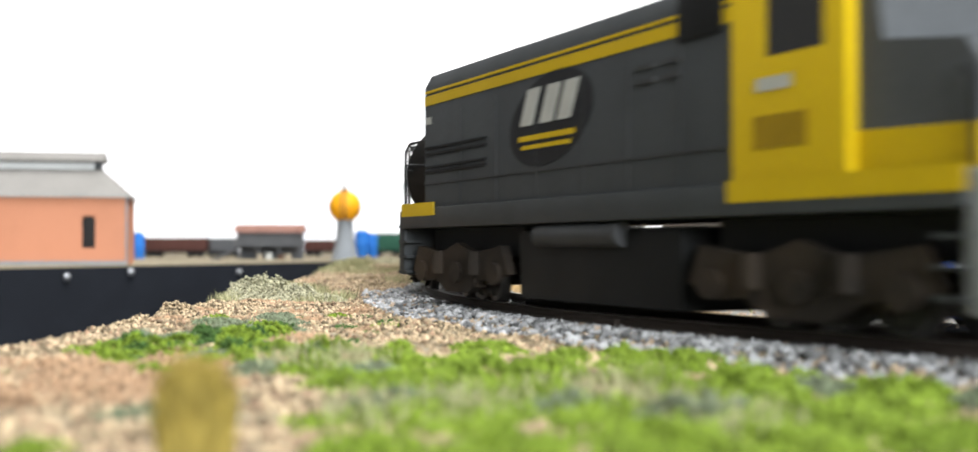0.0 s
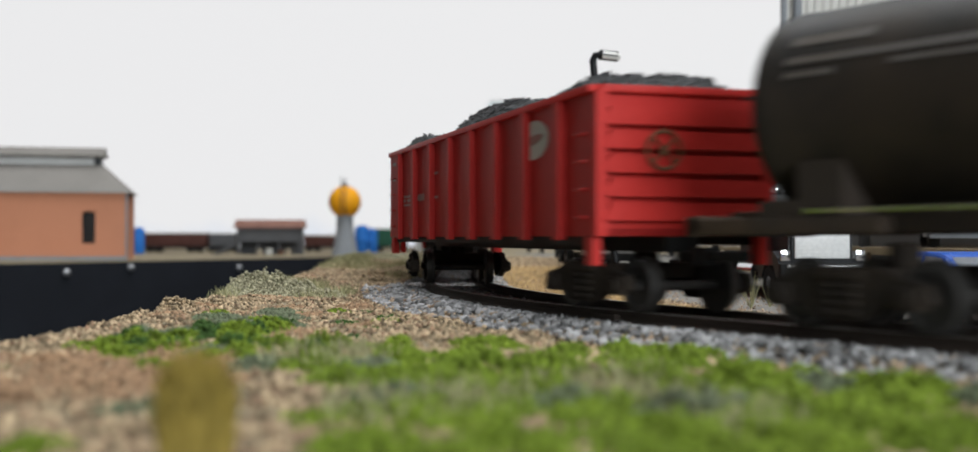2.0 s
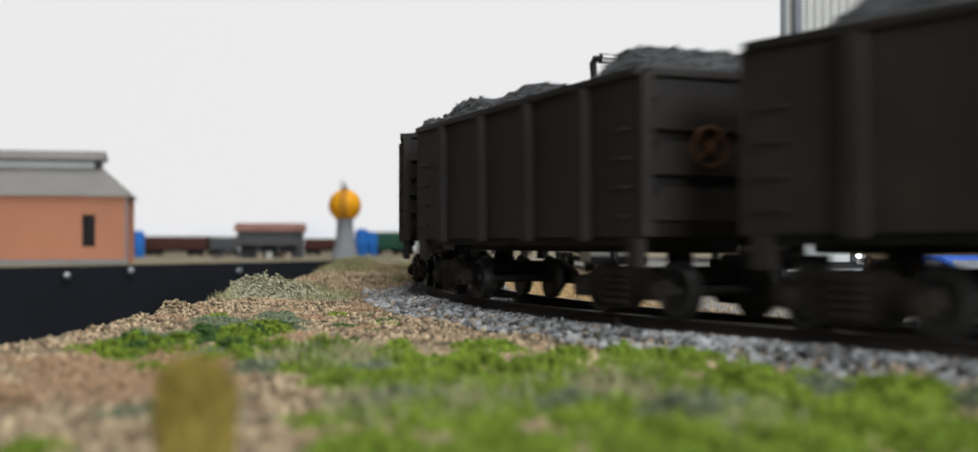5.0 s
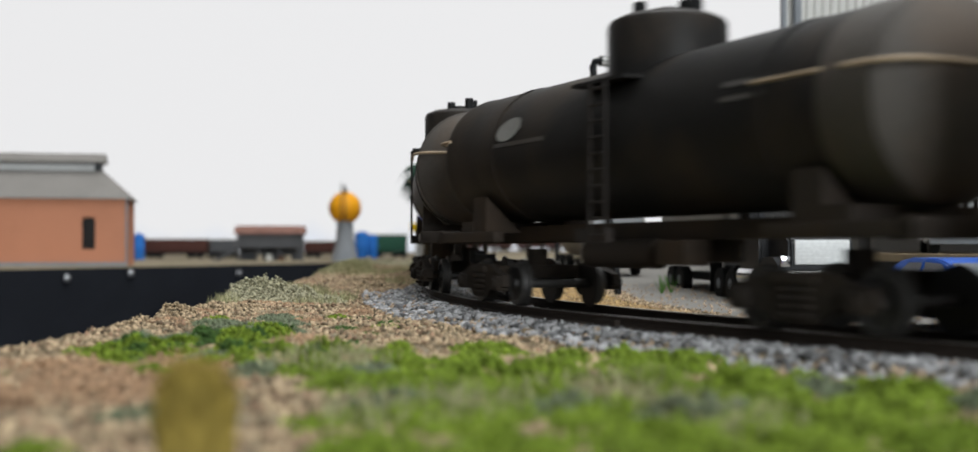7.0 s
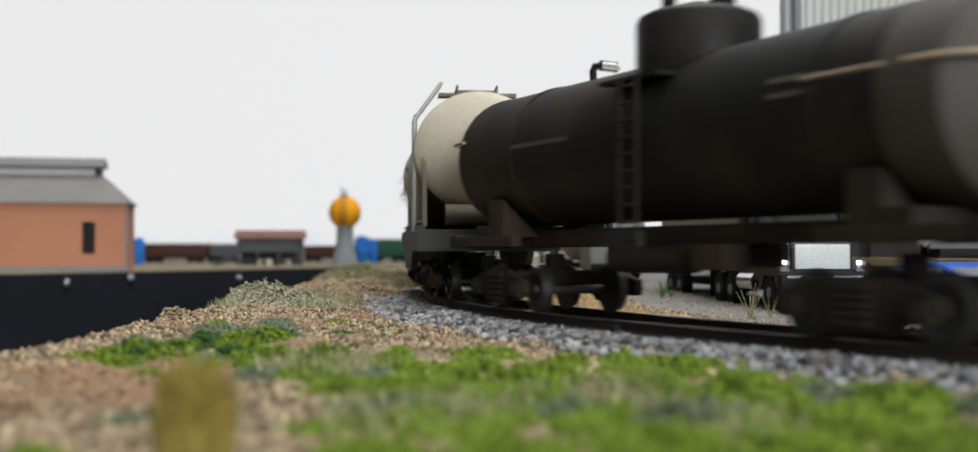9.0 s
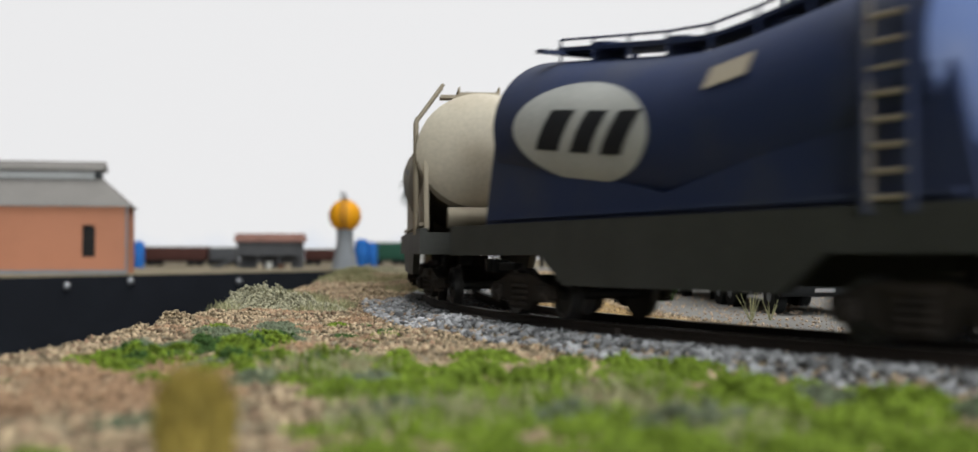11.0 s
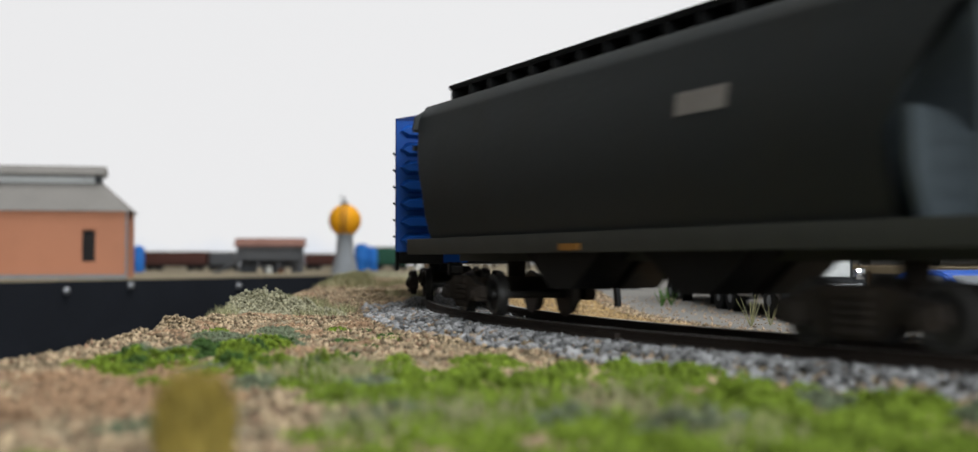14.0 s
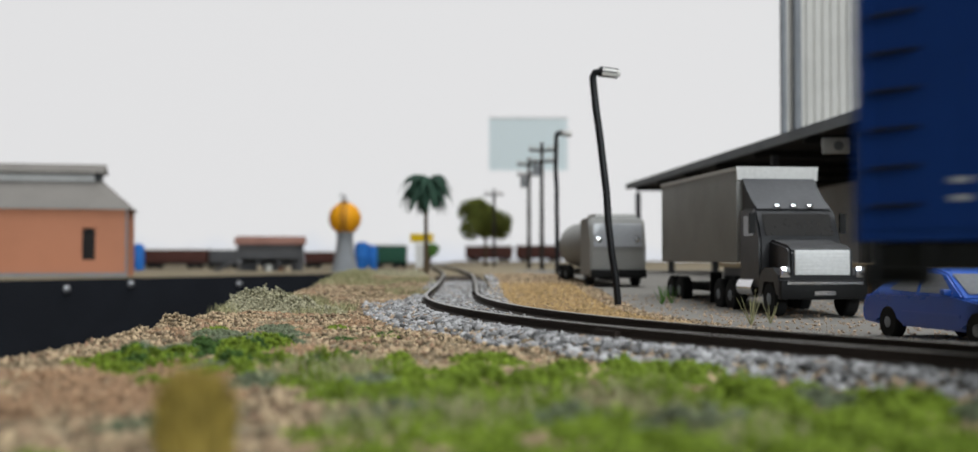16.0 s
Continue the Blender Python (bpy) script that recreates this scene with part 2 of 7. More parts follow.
def split(bm, mode):
    """Copies of a mesh that hold one piece each, or the pieces at one end or corner of a thing."""
    groups = {}
    bm.verts.index_update()
    for k, piece in enumerate(islands(bm)):
        x, y = sum(v.co.x for v in piece) / len(piece), sum(v.co.y for v in piece) / len(piece)
        key = {"each": k, "end": x > 0, "quad": (x > 0.5, y > 0)}[mode]
        groups.setdefault(key, set()).update(v.index for v in piece)
    if len(groups) == 1:
        return [bm]
    out = []
    for members in groups.values():
        c = bm.copy()
        bmesh.ops.delete(c, geom=[v for v in c.verts if v.index not in members], context="VERTS")
        out.append(c)
    bm.free()
    return out


def part(name, bm, material, parent=None, label="", at=None):
    if name in SPLIT and not isinstance(bm, bpy.types.Mesh):
        bms = split(bm, SPLIT[name])
        for one in bms[1:]:
            part(name, data_of(name, one, material), material, parent, label, at)
        bm = bms[0]
    ob = new(name, bm if isinstance(bm, bpy.types.Mesh) else data_of(name, bm, material))
    if parent:
        ob.parent = parent
    if at is not None:
        ob.matrix_basis = at
    if label:
        tagged(ob, label)
    return ob


def thing(name, label, category, group="", at=None):
    ob = new(name)
    ob.empty_display_size = 0.01
    if at is not None:
        ob.matrix_basis = at
    return tagged(ob, label, category, group)


def place(x, y, z, rz=0, rx=0, ry=0):
    return pose(x * U, y * U, z * U, rx, ry, rz)


def made(fn, *args, **kw):
    bm = bmesh.new()
    fn(bm, *args, **kw)
    return bm


def boxes(*rows, bevel=0.0):
    bm = bmesh.new()
    for r in rows:
        box(bm, *r, bevel=bevel)
    return bm


def cloud(name, template, spots, sizes, material, parent=None, flat=1.0, lean=None, rng=None, tilt=1.0):
    """Many small pieces in one mesh: a template turned at random, at each spot."""
    rng = rng or np.random.default_rng(5)
    tv, tf = template
    n = len(spots)
    a = rng.normal(size=(n, 4))
    a /= np.linalg.norm(a, axis=1)[:, None]
    if lean is not None:
        a = np.stack([np.cos(lean[:, 0]), np.sin(lean[:, 1]) * 0.3 * tilt, np.cos(lean[:, 2]) * 0.2 * tilt, np.sin(lean[:, 0])], 1)
        a /= np.linalg.norm(a, axis=1)[:, None]
    w, x, y, z = a.T
    rot = np.stack([1 - 2 * (y * y + z * z), 2 * (x * y - z * w), 2 * (x * z + y * w), 2 * (x * y + z * w), 1 - 2 * (x * x + z * z), 2 * (y * z - x * w),
                    2 * (x * z - y * w), 2 * (y * z + x * w), 1 - 2 * (x * x + y * y)], 1).reshape(n, 3, 3)
    sc = np.asarray(sizes)[:, None] * (rng.uniform(0.75, 1.25, (n, 3)) if lean is None else 1.0)
    v = np.einsum("nij,nkj->nki", rot, tv[None] * sc[:, None, :] if sc.ndim == 2 and sc.shape[1] == 3 else tv[None] * sc[:, :, None])
    v[:, :, 2] *= flat
    v = ((v + np.asarray(spots)[:, None, :]) * U).reshape(-1, 3)
    f = (tf[None] + (np.arange(n) * len(tv))[:, None, None]).reshape(-1, 3)
    me = bpy.data.meshes.new(name)
    me.vertices.add(len(v))
    me.vertices.foreach_set("co", v.ravel())
    me.loops.add(f.size)
    me.loops.foreach_set("vertex_index", f.ravel().astype(np.int32))
    me.polygons.add(len(f))
    me.polygons.foreach_set("loop_start", np.arange(0, f.size, 3, dtype=np.int32))
    me.update(calc_edges=True)
    me.validate()
    me.materials.append(material)
    ob = new(name, me)
    if parent:
        ob.parent = parent
    return ob


def ico(detail=1, rough=0.0, seed=1):
    bm = bmesh.new()
    bmesh.ops.create_icosphere(bm, subdivisions=detail, radius=1)
    r = random.Random(seed)
    for v in bm.verts:
        v.co *= 1 + r.uniform(-rough, rough)
    bmesh.ops.triangulate(bm, faces=bm.faces)
    out = np.array([v.co[:] for v in bm.verts]), np.array([[v.index for v in f.verts] for f in bm.faces])
    bm.free()
    return out


PEBBLE = ico(1, 0.28, 3)
CHIP = (np.array([(1, 0, -0.6), (-0.6, 0.9, -0.5), (-0.6, -0.8, -0.7), (0.1, 0.1, 1.0), (0.5, 0.6, 0.3)]),
        np.array([(0, 1, 2), (0, 4, 1), (4, 3, 1), (1, 3, 2), (2, 3, 0), (0, 3, 4)]))
BLADE = (np.array([(-0.05, 0, 0), (0.05, 0, 0), (0.035, 0.05, 0.55), (-0.035, 0.05, 0.55), (0, 0.16, 1.0)]), np.array([(0, 1, 2), (0, 2, 3), (3, 2, 4)]))

# ---- room, backdrop and boards ----
DIM_WALL = surface("dim_grey_wall_paint", (0.34, 0.34, 0.34), grain=40, stain=2, rough=0.9, dirt=0.05, bump=0.02)
WALL = surface("white_wall_paint", (0.8, 0.8, 0.79), (0.78, 0.78, 0.77), grain=40, stain=2, rough=0.9, dirt=0.05, bump=0.02)
FLOOR = surface("grey_floor", (0.25, 0.24, 0.23), grain=60, stain=3, rough=0.7, dirt=0.2)


def backdrop_material():
    m = bpy.data.materials.new("glowing_sky_backdrop")
    m.use_nodes = True
    n, l = m.node_tree.nodes, m.node_tree.links
    b = n["Principled BSDF"]
    co = n.new("ShaderNodeTexCoord")
    sep = n.new("ShaderNodeSeparateXYZ")
    l.new(co.outputs["Object"], sep.inputs[0])
    wave = n.new("ShaderNodeTexNoise")
    wave.inputs["Scale"].default_value = 5.0
    flat = n.new("ShaderNodeCombineXYZ")
    l.new(sep.outputs["X"], flat.inputs["X"])
    l.new(flat.outputs[0], wave.inputs["Vector"])
    ridge = n.new("ShaderNodeMath")
    ridge.operation = "MULTIPLY_ADD"
    ridge.inputs[1].default_value, ridge.inputs[2].default_value = 0.16, -0.03
    l.new(wave.outputs["Fac"], ridge.inputs[0])
    under = n.new("ShaderNodeMath")
    under.operation = "SUBTRACT"
    l.new(ridge.outputs[0], under.inputs[0])
    l.new(sep.outputs["Z"], under.inputs[1])
    soft = n.new("ShaderNodeMapRange")
    soft.inputs["From Min"].default_value, soft.inputs["From Max"].default_value = -0.02, 0.05
    l.new(under.outputs[0], soft.inputs["Value"])
    mix = n.new("ShaderNodeMix")
    mix.data_type = "RGBA"
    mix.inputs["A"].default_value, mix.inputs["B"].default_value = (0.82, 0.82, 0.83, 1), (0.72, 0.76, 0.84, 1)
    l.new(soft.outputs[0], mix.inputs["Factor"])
    # The painted board is no lamp; emission stands in for room light on it.
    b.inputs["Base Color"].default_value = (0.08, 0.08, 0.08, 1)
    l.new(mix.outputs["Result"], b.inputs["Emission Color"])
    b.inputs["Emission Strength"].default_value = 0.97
    b.inputs["Roughness"].default_value = 1.0
    return m


def room():
    def wall(name, *b):
        tagged(part(name, boxes(b), DIM_WALL), "plain grey painted room wall", "wall", kind="structure")
    wall("wall_north", -2000, 1830, 3200, 3280, -900, 1400)
    bm = boxes((-2000, 180, -2090, -1980, -900, 1400), (1460, 1830, -2090, -1980, -900, 1400), (180, 1460, -2090, -1980, -900, 90), (180, 1460, -2090, -1980, 1030, 1400))
    tagged(part("wall_south", bm, DIM_WALL), "grey room wall with a wide window opening", "wall", kind="structure")
    wall("wall_east", 1750, 1830, -1980, 3200, -900, 1400)
    wall("wall_west", -2080, -2000, -2090, 3280, -900, 1400)
    tagged(part("ceiling", boxes((-2080, 1830, -2090, 3280, 1400, 1460)), WALL), "plain white room ceiling", "ceiling", kind="structure")
    tagged(part("floor", boxes((-2080, 1830, -2090, 3280, -960, -900)), FLOOR), "grey room floor under the layout", "floor", kind="structure")
    tagged(part("backdrop", boxes((-1950, 1700, 3147, 3170, -200, 1390)), backdrop_material()), "pale sky backdrop with faint blue hills, made to glow", "backdrop", kind="structure")


room()

SOIL = surface("tan_scenic_soil", (0.31, 0.255, 0.175), (0.19, 0.15, 0.1), grain=1100, stain=45, rough=0.95, bump=0.7, dirt=0.5, dirt_col=(0.16, 0.15, 0.08))
ROAD = surface("grey_gravel_road", (0.16, 0.15, 0.135), (0.22, 0.205, 0.185), grain=900, stain=30, rough=0.95, bump=0.5, dirt=0.35)
STONE = surface("grey_ballast_stone", (0.31, 0.305, 0.305), (0.22, 0.215, 0.215), grain=700, rough=0.75, island=0.75, dirt=0.2)
STONE_TAN = surface("tan_ballast_stone", (0.42, 0.31, 0.22), rough=0.9, island=0.4, dirt=0.2)
GRIT = surface("tan_and_brown_grit", (0.38, 0.29, 0.185), (0.25, 0.18, 0.11), rough=0.95, island=0.8, dirt=0.2)
GRIT_GOLD = surface("golden_brown_grit", (0.40, 0.27, 0.12), (0.26, 0.165, 0.075), rough=0.95, island=0.55, dirt=0.2)
GRIT_RED = surface("reddish_brown_grit", (0.22, 0.12, 0.075), (0.33, 0.23, 0.15), rough=0.95, island=0.5, dirt=0.2)
TURF = surface("bright_green_foam_turf", (0.165, 0.225, 0.022), (0.10, 0.145, 0.016), grain=1500, stain=90, rough=0.95, island=0.5, dirt=0.5, dirt_col=(0.075, 0.115, 0.012))
TURF_DARK = surface("deep_green_foam_turf", (0.05, 0.10, 0.02), (0.035, 0.07, 0.02), grain=1500, rough=0.95, island=0.4, dirt=0.2)
TURF_SAGE = surface("grey_green_foam_turf", (0.15, 0.165, 0.10), (0.10, 0.12, 0.075), grain=1500, rough=0.95, island=0.35, dirt=0.4, dirt_col=(0.08, 0.11, 0.05))
GRIT_ORANGE = surface("orange_brown_soil_crumbs", (0.35, 0.225, 0.135), (0.22, 0.13, 0.075), rough=0.95, island=0.45, dirt=0.4, dirt_col=(0.16, 0.10, 0.06))
SCREW = surface("dull_zinc_screw", (0.3, 0.3, 0.31), rough=0.4, metal=0.7)
ANGULAR = ico(1, 0.5, 9)
TURF_STRAW = surface("straw_grey_foam_turf", (0.40, 0.37, 0.25), (0.28, 0.26, 0.17), grain=1500, rough=0.95, island=0.35, dirt=0.3, dirt_col=(0.22, 0.21, 0.12))
STRAW = surface("pale_straw_grass", (0.36, 0.34, 0.19), (0.28, 0.27, 0.14), rough=0.9, island=0.35, dirt=0.2)
OLIVE = surface("olive_yellow_static_grass", (0.36, 0.275, 0.07), (0.26, 0.19, 0.04), rough=0.9, island=0.35, dirt=0.2)
TIE = surface("dark_brown_sleeper", (0.04, 0.03, 0.024), (0.06, 0.047, 0.038), rough=0.85)
FELT = surface("black_fascia_cloth", (0.008, 0.009, 0.012), (0.012, 0.013, 0.017), grain=500, stain=25, rough=0.9, bump=0.3, dirt=0.5, dirt_col=(0.018, 0.02, 0.026))


def sheet(name, xs, ys, material, fn):
    gx, gy = np.meshgrid(xs, ys)
    z = fn(gx.ravel(), gy.ravel())
    v = np.stack([gx.ravel(), gy.ravel(), z], 1) * U
    w = len(xs)
    i = (np.arange(len(ys) - 1)[:, None] * w + np.arange(w - 1)).ravel()
    f = np.stack([i, i + 1, i + w + 1, i + w], 1)
    me = bpy.data.meshes.new(name)
    me.from_pydata(v.tolist(), [], f.tolist())
    me.polygons.foreach_set("use_smooth", [True] * len(me.polygons))
    me.materials.append(material)
    return new(name, me)


def ground():
    xs = np.concatenate([np.arange(-84, 120, 1.4), np.arange(120, 300, 6), np.arange(300, 1300, 50)])
    ys = np.concatenate([np.arange(-900, 30, 30), np.arange(30, 330, 1.4), np.arange(330, 900, 8), np.arange(900, 2380, 60)]) * DEEP
    ob = sheet("ground", xs, ys, SOIL, height)
    m = ob.data.materials
    m.append(ROAD)
    n = len(xs) - 1
    gx, gy = np.meshgrid((xs[1:] + xs[:-1]) / 2, (ys[1:] + ys[:-1]) / 2)
    d, zr, s = off_line(gx.ravel(), gy.ravel())
    road = (d > 50 + 8 * bumps(gx.ravel(), gy.ravel(), 9)) & (gy.ravel() < 926)
    ob.data.polygons.foreach_set("material_index", road.astype(np.int32))
    tagged(ob, "tan soil and gravel ground of the model layout", "ground", kind="structure")
    # the far board across the gap, with its black front
    bm = made(prism, [(a, b * DEEP) for a, b in [(-1900, 606), (-336, 606), (-152, 848), (-84, 905), (-84, 2370), (-1900, 2370)]], "z", -14, 2.0)
    tagged(part("ground", bm, SOIL), "dusty far board of the layout", "ground", kind="structure")
    bm = made(prism, [(a, b * DEEP) for a, b in [(-1900, 602), (-334, 602), (-149, 846), (-82, 902), (-82, 905.5), (-152, 850), (-337, 605.8), (-1900, 605.8)]], "z", -170, 0.8)
    tagged(part("fascia", bm, FELT), "black cloth fascia along the far board", "fascia", kind="structure")
    bm = made(box, -84, -81.5, -1190, 1197, -170, -5)
    tagged(part("fascia", bm, FELT), "black fascia of the near board", "fascia", kind="structure")
    for x, y, z in ((-305, 637.8, -6), (-275, 677.8, -3.6), (-214.6, 757.2, -6)):
        s_ = thing("screw", "bright domed screw in the black fascia", "screw", "fascia screws", place(x, y * DEEP, z, 60, 90))
        part("head", made(lathe, [(-0.8, 2.9), (0.8, 2.8), (2.0, 1.8), (2.5, 0.3)], axis="z", seg=12), SCREW, s_)


ground()


def track():
    t = thing("railway_track", "curved model railway track with dark sleepers and worn steel rails", "railway track")
    ss = np.concatenate([np.arange(-2400, -130, 25.0), np.arange(-130, 800, 4.0), np.arange(800, 3400, 15.0)])
    pts = [on_line(s) for s in ss]
    rail_profile = [(-1.15, -2.1), (1.15, -2.1), (1.1, -1.85), (0.28, -1.6), (0.28, -0.75), (0.55, -0.55), (0.55, -0.08), (0.4, 0), (-0.4, 0), (-0.55, -0.08), (-0.55, -0.55), (-0.28, -0.75), (-0.28, -1.6), (-1.1, -1.85)]
    for side in (-8.25, 8.25):
        bm = bmesh.new()
        rings = []
        for x, y, z, a in pts:
            rings.append([bm.verts.new((x + math.cos(a) * (side + w), y + math.sin(a) * (side + w), z + h)) for w, h in rail_profile])
        k = len(rail_profile)
        for r0, r1 in zip(rings, rings[1:]):
            for i in range(k):
                f = bm.faces.new((r0[i], r0[(i + 1) % k], r1[(i + 1) % k], r1[i]))
                f.material_index = 1 if i in (6, 7, 8) else 0
        ob = part("rail", bm, RAIL_SIDE, t)
        ob.data.materials.append(STEEL)
    tie = data_of("sleeper", made(box, -1.3, 1.3, -15.5, 15.5, -3.4, -2.0, bevel=0.12), TIE)
    for s, side in ((461, -8.25), (246, 8.25)):
        x, y, z, a = on_line(s)
        j = boxes((-3.4, 3.4, -1.5, -0.35, -2.0, -0.7), (-3.4, 3.4, 0.35, 1.5, -2.0, -0.7), (-3.4, 3.4, -1.5, 1.5, -2.4, -2.05))
        part("rail_joiner", j, RAIL_SIDE, t, at=place(x + math.cos(a) * side, y + math.sin(a) * side, z, math.degrees(a) - 90))
    for s in np.arange(-80, 660, 6.6):
        x, y, z, a = on_line(s)
        part("sleeper", tie, TIE, t, at=place(x, y, z, math.degrees(a) - 90))


track()


def scatter_ground():
    rng = np.random.default_rng(11)
    # ballast
    n = 44000
    s = rng.uniform(50, 605, n)
    d = np.where(rng.random(n) < 0.68, -rng.uniform(0, 27, n), rng.uniform(0, 18, n))
    x = np.interp(s, LINE_S, LINE_X) + np.cos(np.interp(s, LINE_S, LINE_T)) * d
    y = np.interp(s, LINE_S, LINE_Y) + np.sin(np.interp(s, LINE_S, LINE_T)) * d
    keep = (abs(abs(d) - 8.25) > 1.5) & (y > 80)
    keep &= ~((d < -19) & (rng.random(n) < 0.55))
    keep &= ~((d < -14) & (s < 300))
    x, y, d = x[keep], y[keep], d[keep]
    z = height(x, y) + np.where(abs(d) < 13, 0.25, 0.35)
    size = rng.uniform(0.4, 1.0, len(x)) * np.where(abs(d) < 12, 0.7, 1.0)
    tan = rng.random(len(x)) < 0.06
    size *= 0.75 + 0.6 * rng.random(len(x)) ** 3
    odd = ~tan & (rng.random(len(x)) < 0.55)
    tagged(cloud("ballast", PEBBLE, np.stack([x, y, z], 1)[~tan & ~odd], size[~tan & ~odd], STONE, flat=0.8, rng=rng), "loose grey ballast stones along the track", "ballast", kind="stuff")
    tagged(cloud("ballast", ANGULAR, np.stack([x, y, z], 1)[odd], size[odd], STONE, flat=0.85, rng=rng), "angular grey ballast stones along the track", "ballast", kind="stuff")
    tagged(cloud("ballast", PEBBLE, np.stack([x, y, z], 1)[tan], size[tan], STONE_TAN, flat=0.8, rng=rng), "scattered tan stones in the ballast", "ballast", kind="stuff")
    # grit over the soil on both sides
    n = 90000
    x, y = rng.uniform(-80, 110, n), (40 + 470 * rng.random(n) ** 1.4) * DEEP
    d, zr, s = off_line(x, y)
    keep = ((d < -20) | ((d < -13) & (s < 310)) | ((d > 13) & (d < 58))) & (x > -0.47 * y - 8) & (x < 0.47 * y + 8)
    x, y = x[keep], y[keep]
    tagged(cloud("grit", CHIP, np.stack([x, y, height(x, y) + 0.12], 1), rng.uniform(0.28, 0.8, len(x)), GRIT, rng=rng), "tan and brown scenic grit on the soil", "grit", kind="stuff")
    x, y = x[::4] + 0.4, y[::4] - 0.3
    tagged(cloud("grit", CHIP, np.stack([x, y, height(x, y) + 0.2], 1), rng.uniform(0.25, 0.7, len(x)), GRIT_RED, rng=rng), "reddish brown scenic grit on the soil", "grit", kind="stuff")
    n = 16000
    s = rng.uniform(150, 470, n)
    d = rng.uniform(13, 50, n)
    x = np.interp(s, LINE_S, LINE_X) + np.cos(np.interp(s, LINE_S, LINE_T)) * d
    y = np.interp(s, LINE_S, LINE_Y) + np.sin(np.interp(s, LINE_S, LINE_T)) * d
    tagged(cloud("grit", CHIP, np.stack([x, y, height(x, y) + 0.2], 1), rng.uniform(0.3, 0.9, n), GRIT_GOLD, rng=rng), "golden brown scenic grit beside the yard", "grit", kind="stuff")
    # gravel on the road
    n = 3500
    x, y = rng.uniform(40, 190, n), rng.uniform(119, 436, n)
    d, zr, s = off_line(x, y)
    k = d > 24
    x, y = x[k], y[k]
    tagged(cloud("gravel", CHIP, np.stack([x, y, height(x, y) + 0.1], 1), rng.uniform(0.2, 0.6, len(x)), STONE_TAN, rng=rng), "sparse gravel on the yard road", "gravel", kind="stuff")


scatter_ground()


def mounds(name, label, centres, material, bits, size, rng, blades=0, template=CHIP, rise=1.0):
    """Foam turf: heaps of small crumbs. centres: x, y, radius, height."""
    spots, sizes = [], []
    for cx, cy, r, h in centres:
        k = int(bits * r * r * DEEP)
        a, q = rng.uniform(0, 2 * math.pi, k), np.sqrt(rng.random(k))
        x, y = cx + r * q * np.cos(a) * rng.uniform(0.8, 1.2), (cy + r * q * np.sin(a)) * DEEP
        z = height(x, y) + h * np.maximum(0, 1 - q ** 2) * rng.random(k) ** 0.5 * (0.75 + 0.4 * bumps(x * 3, y * 3, 5))
        spots.append(np.stack([x, y, z], 1))
        sizes.append(rng.uniform(0.6, 1.3, k) * size)
    return tagged(cloud(name, template, np.concatenate(spots), np.concatenate(sizes), material, rng=rng), label, "turf", kind="stuff")


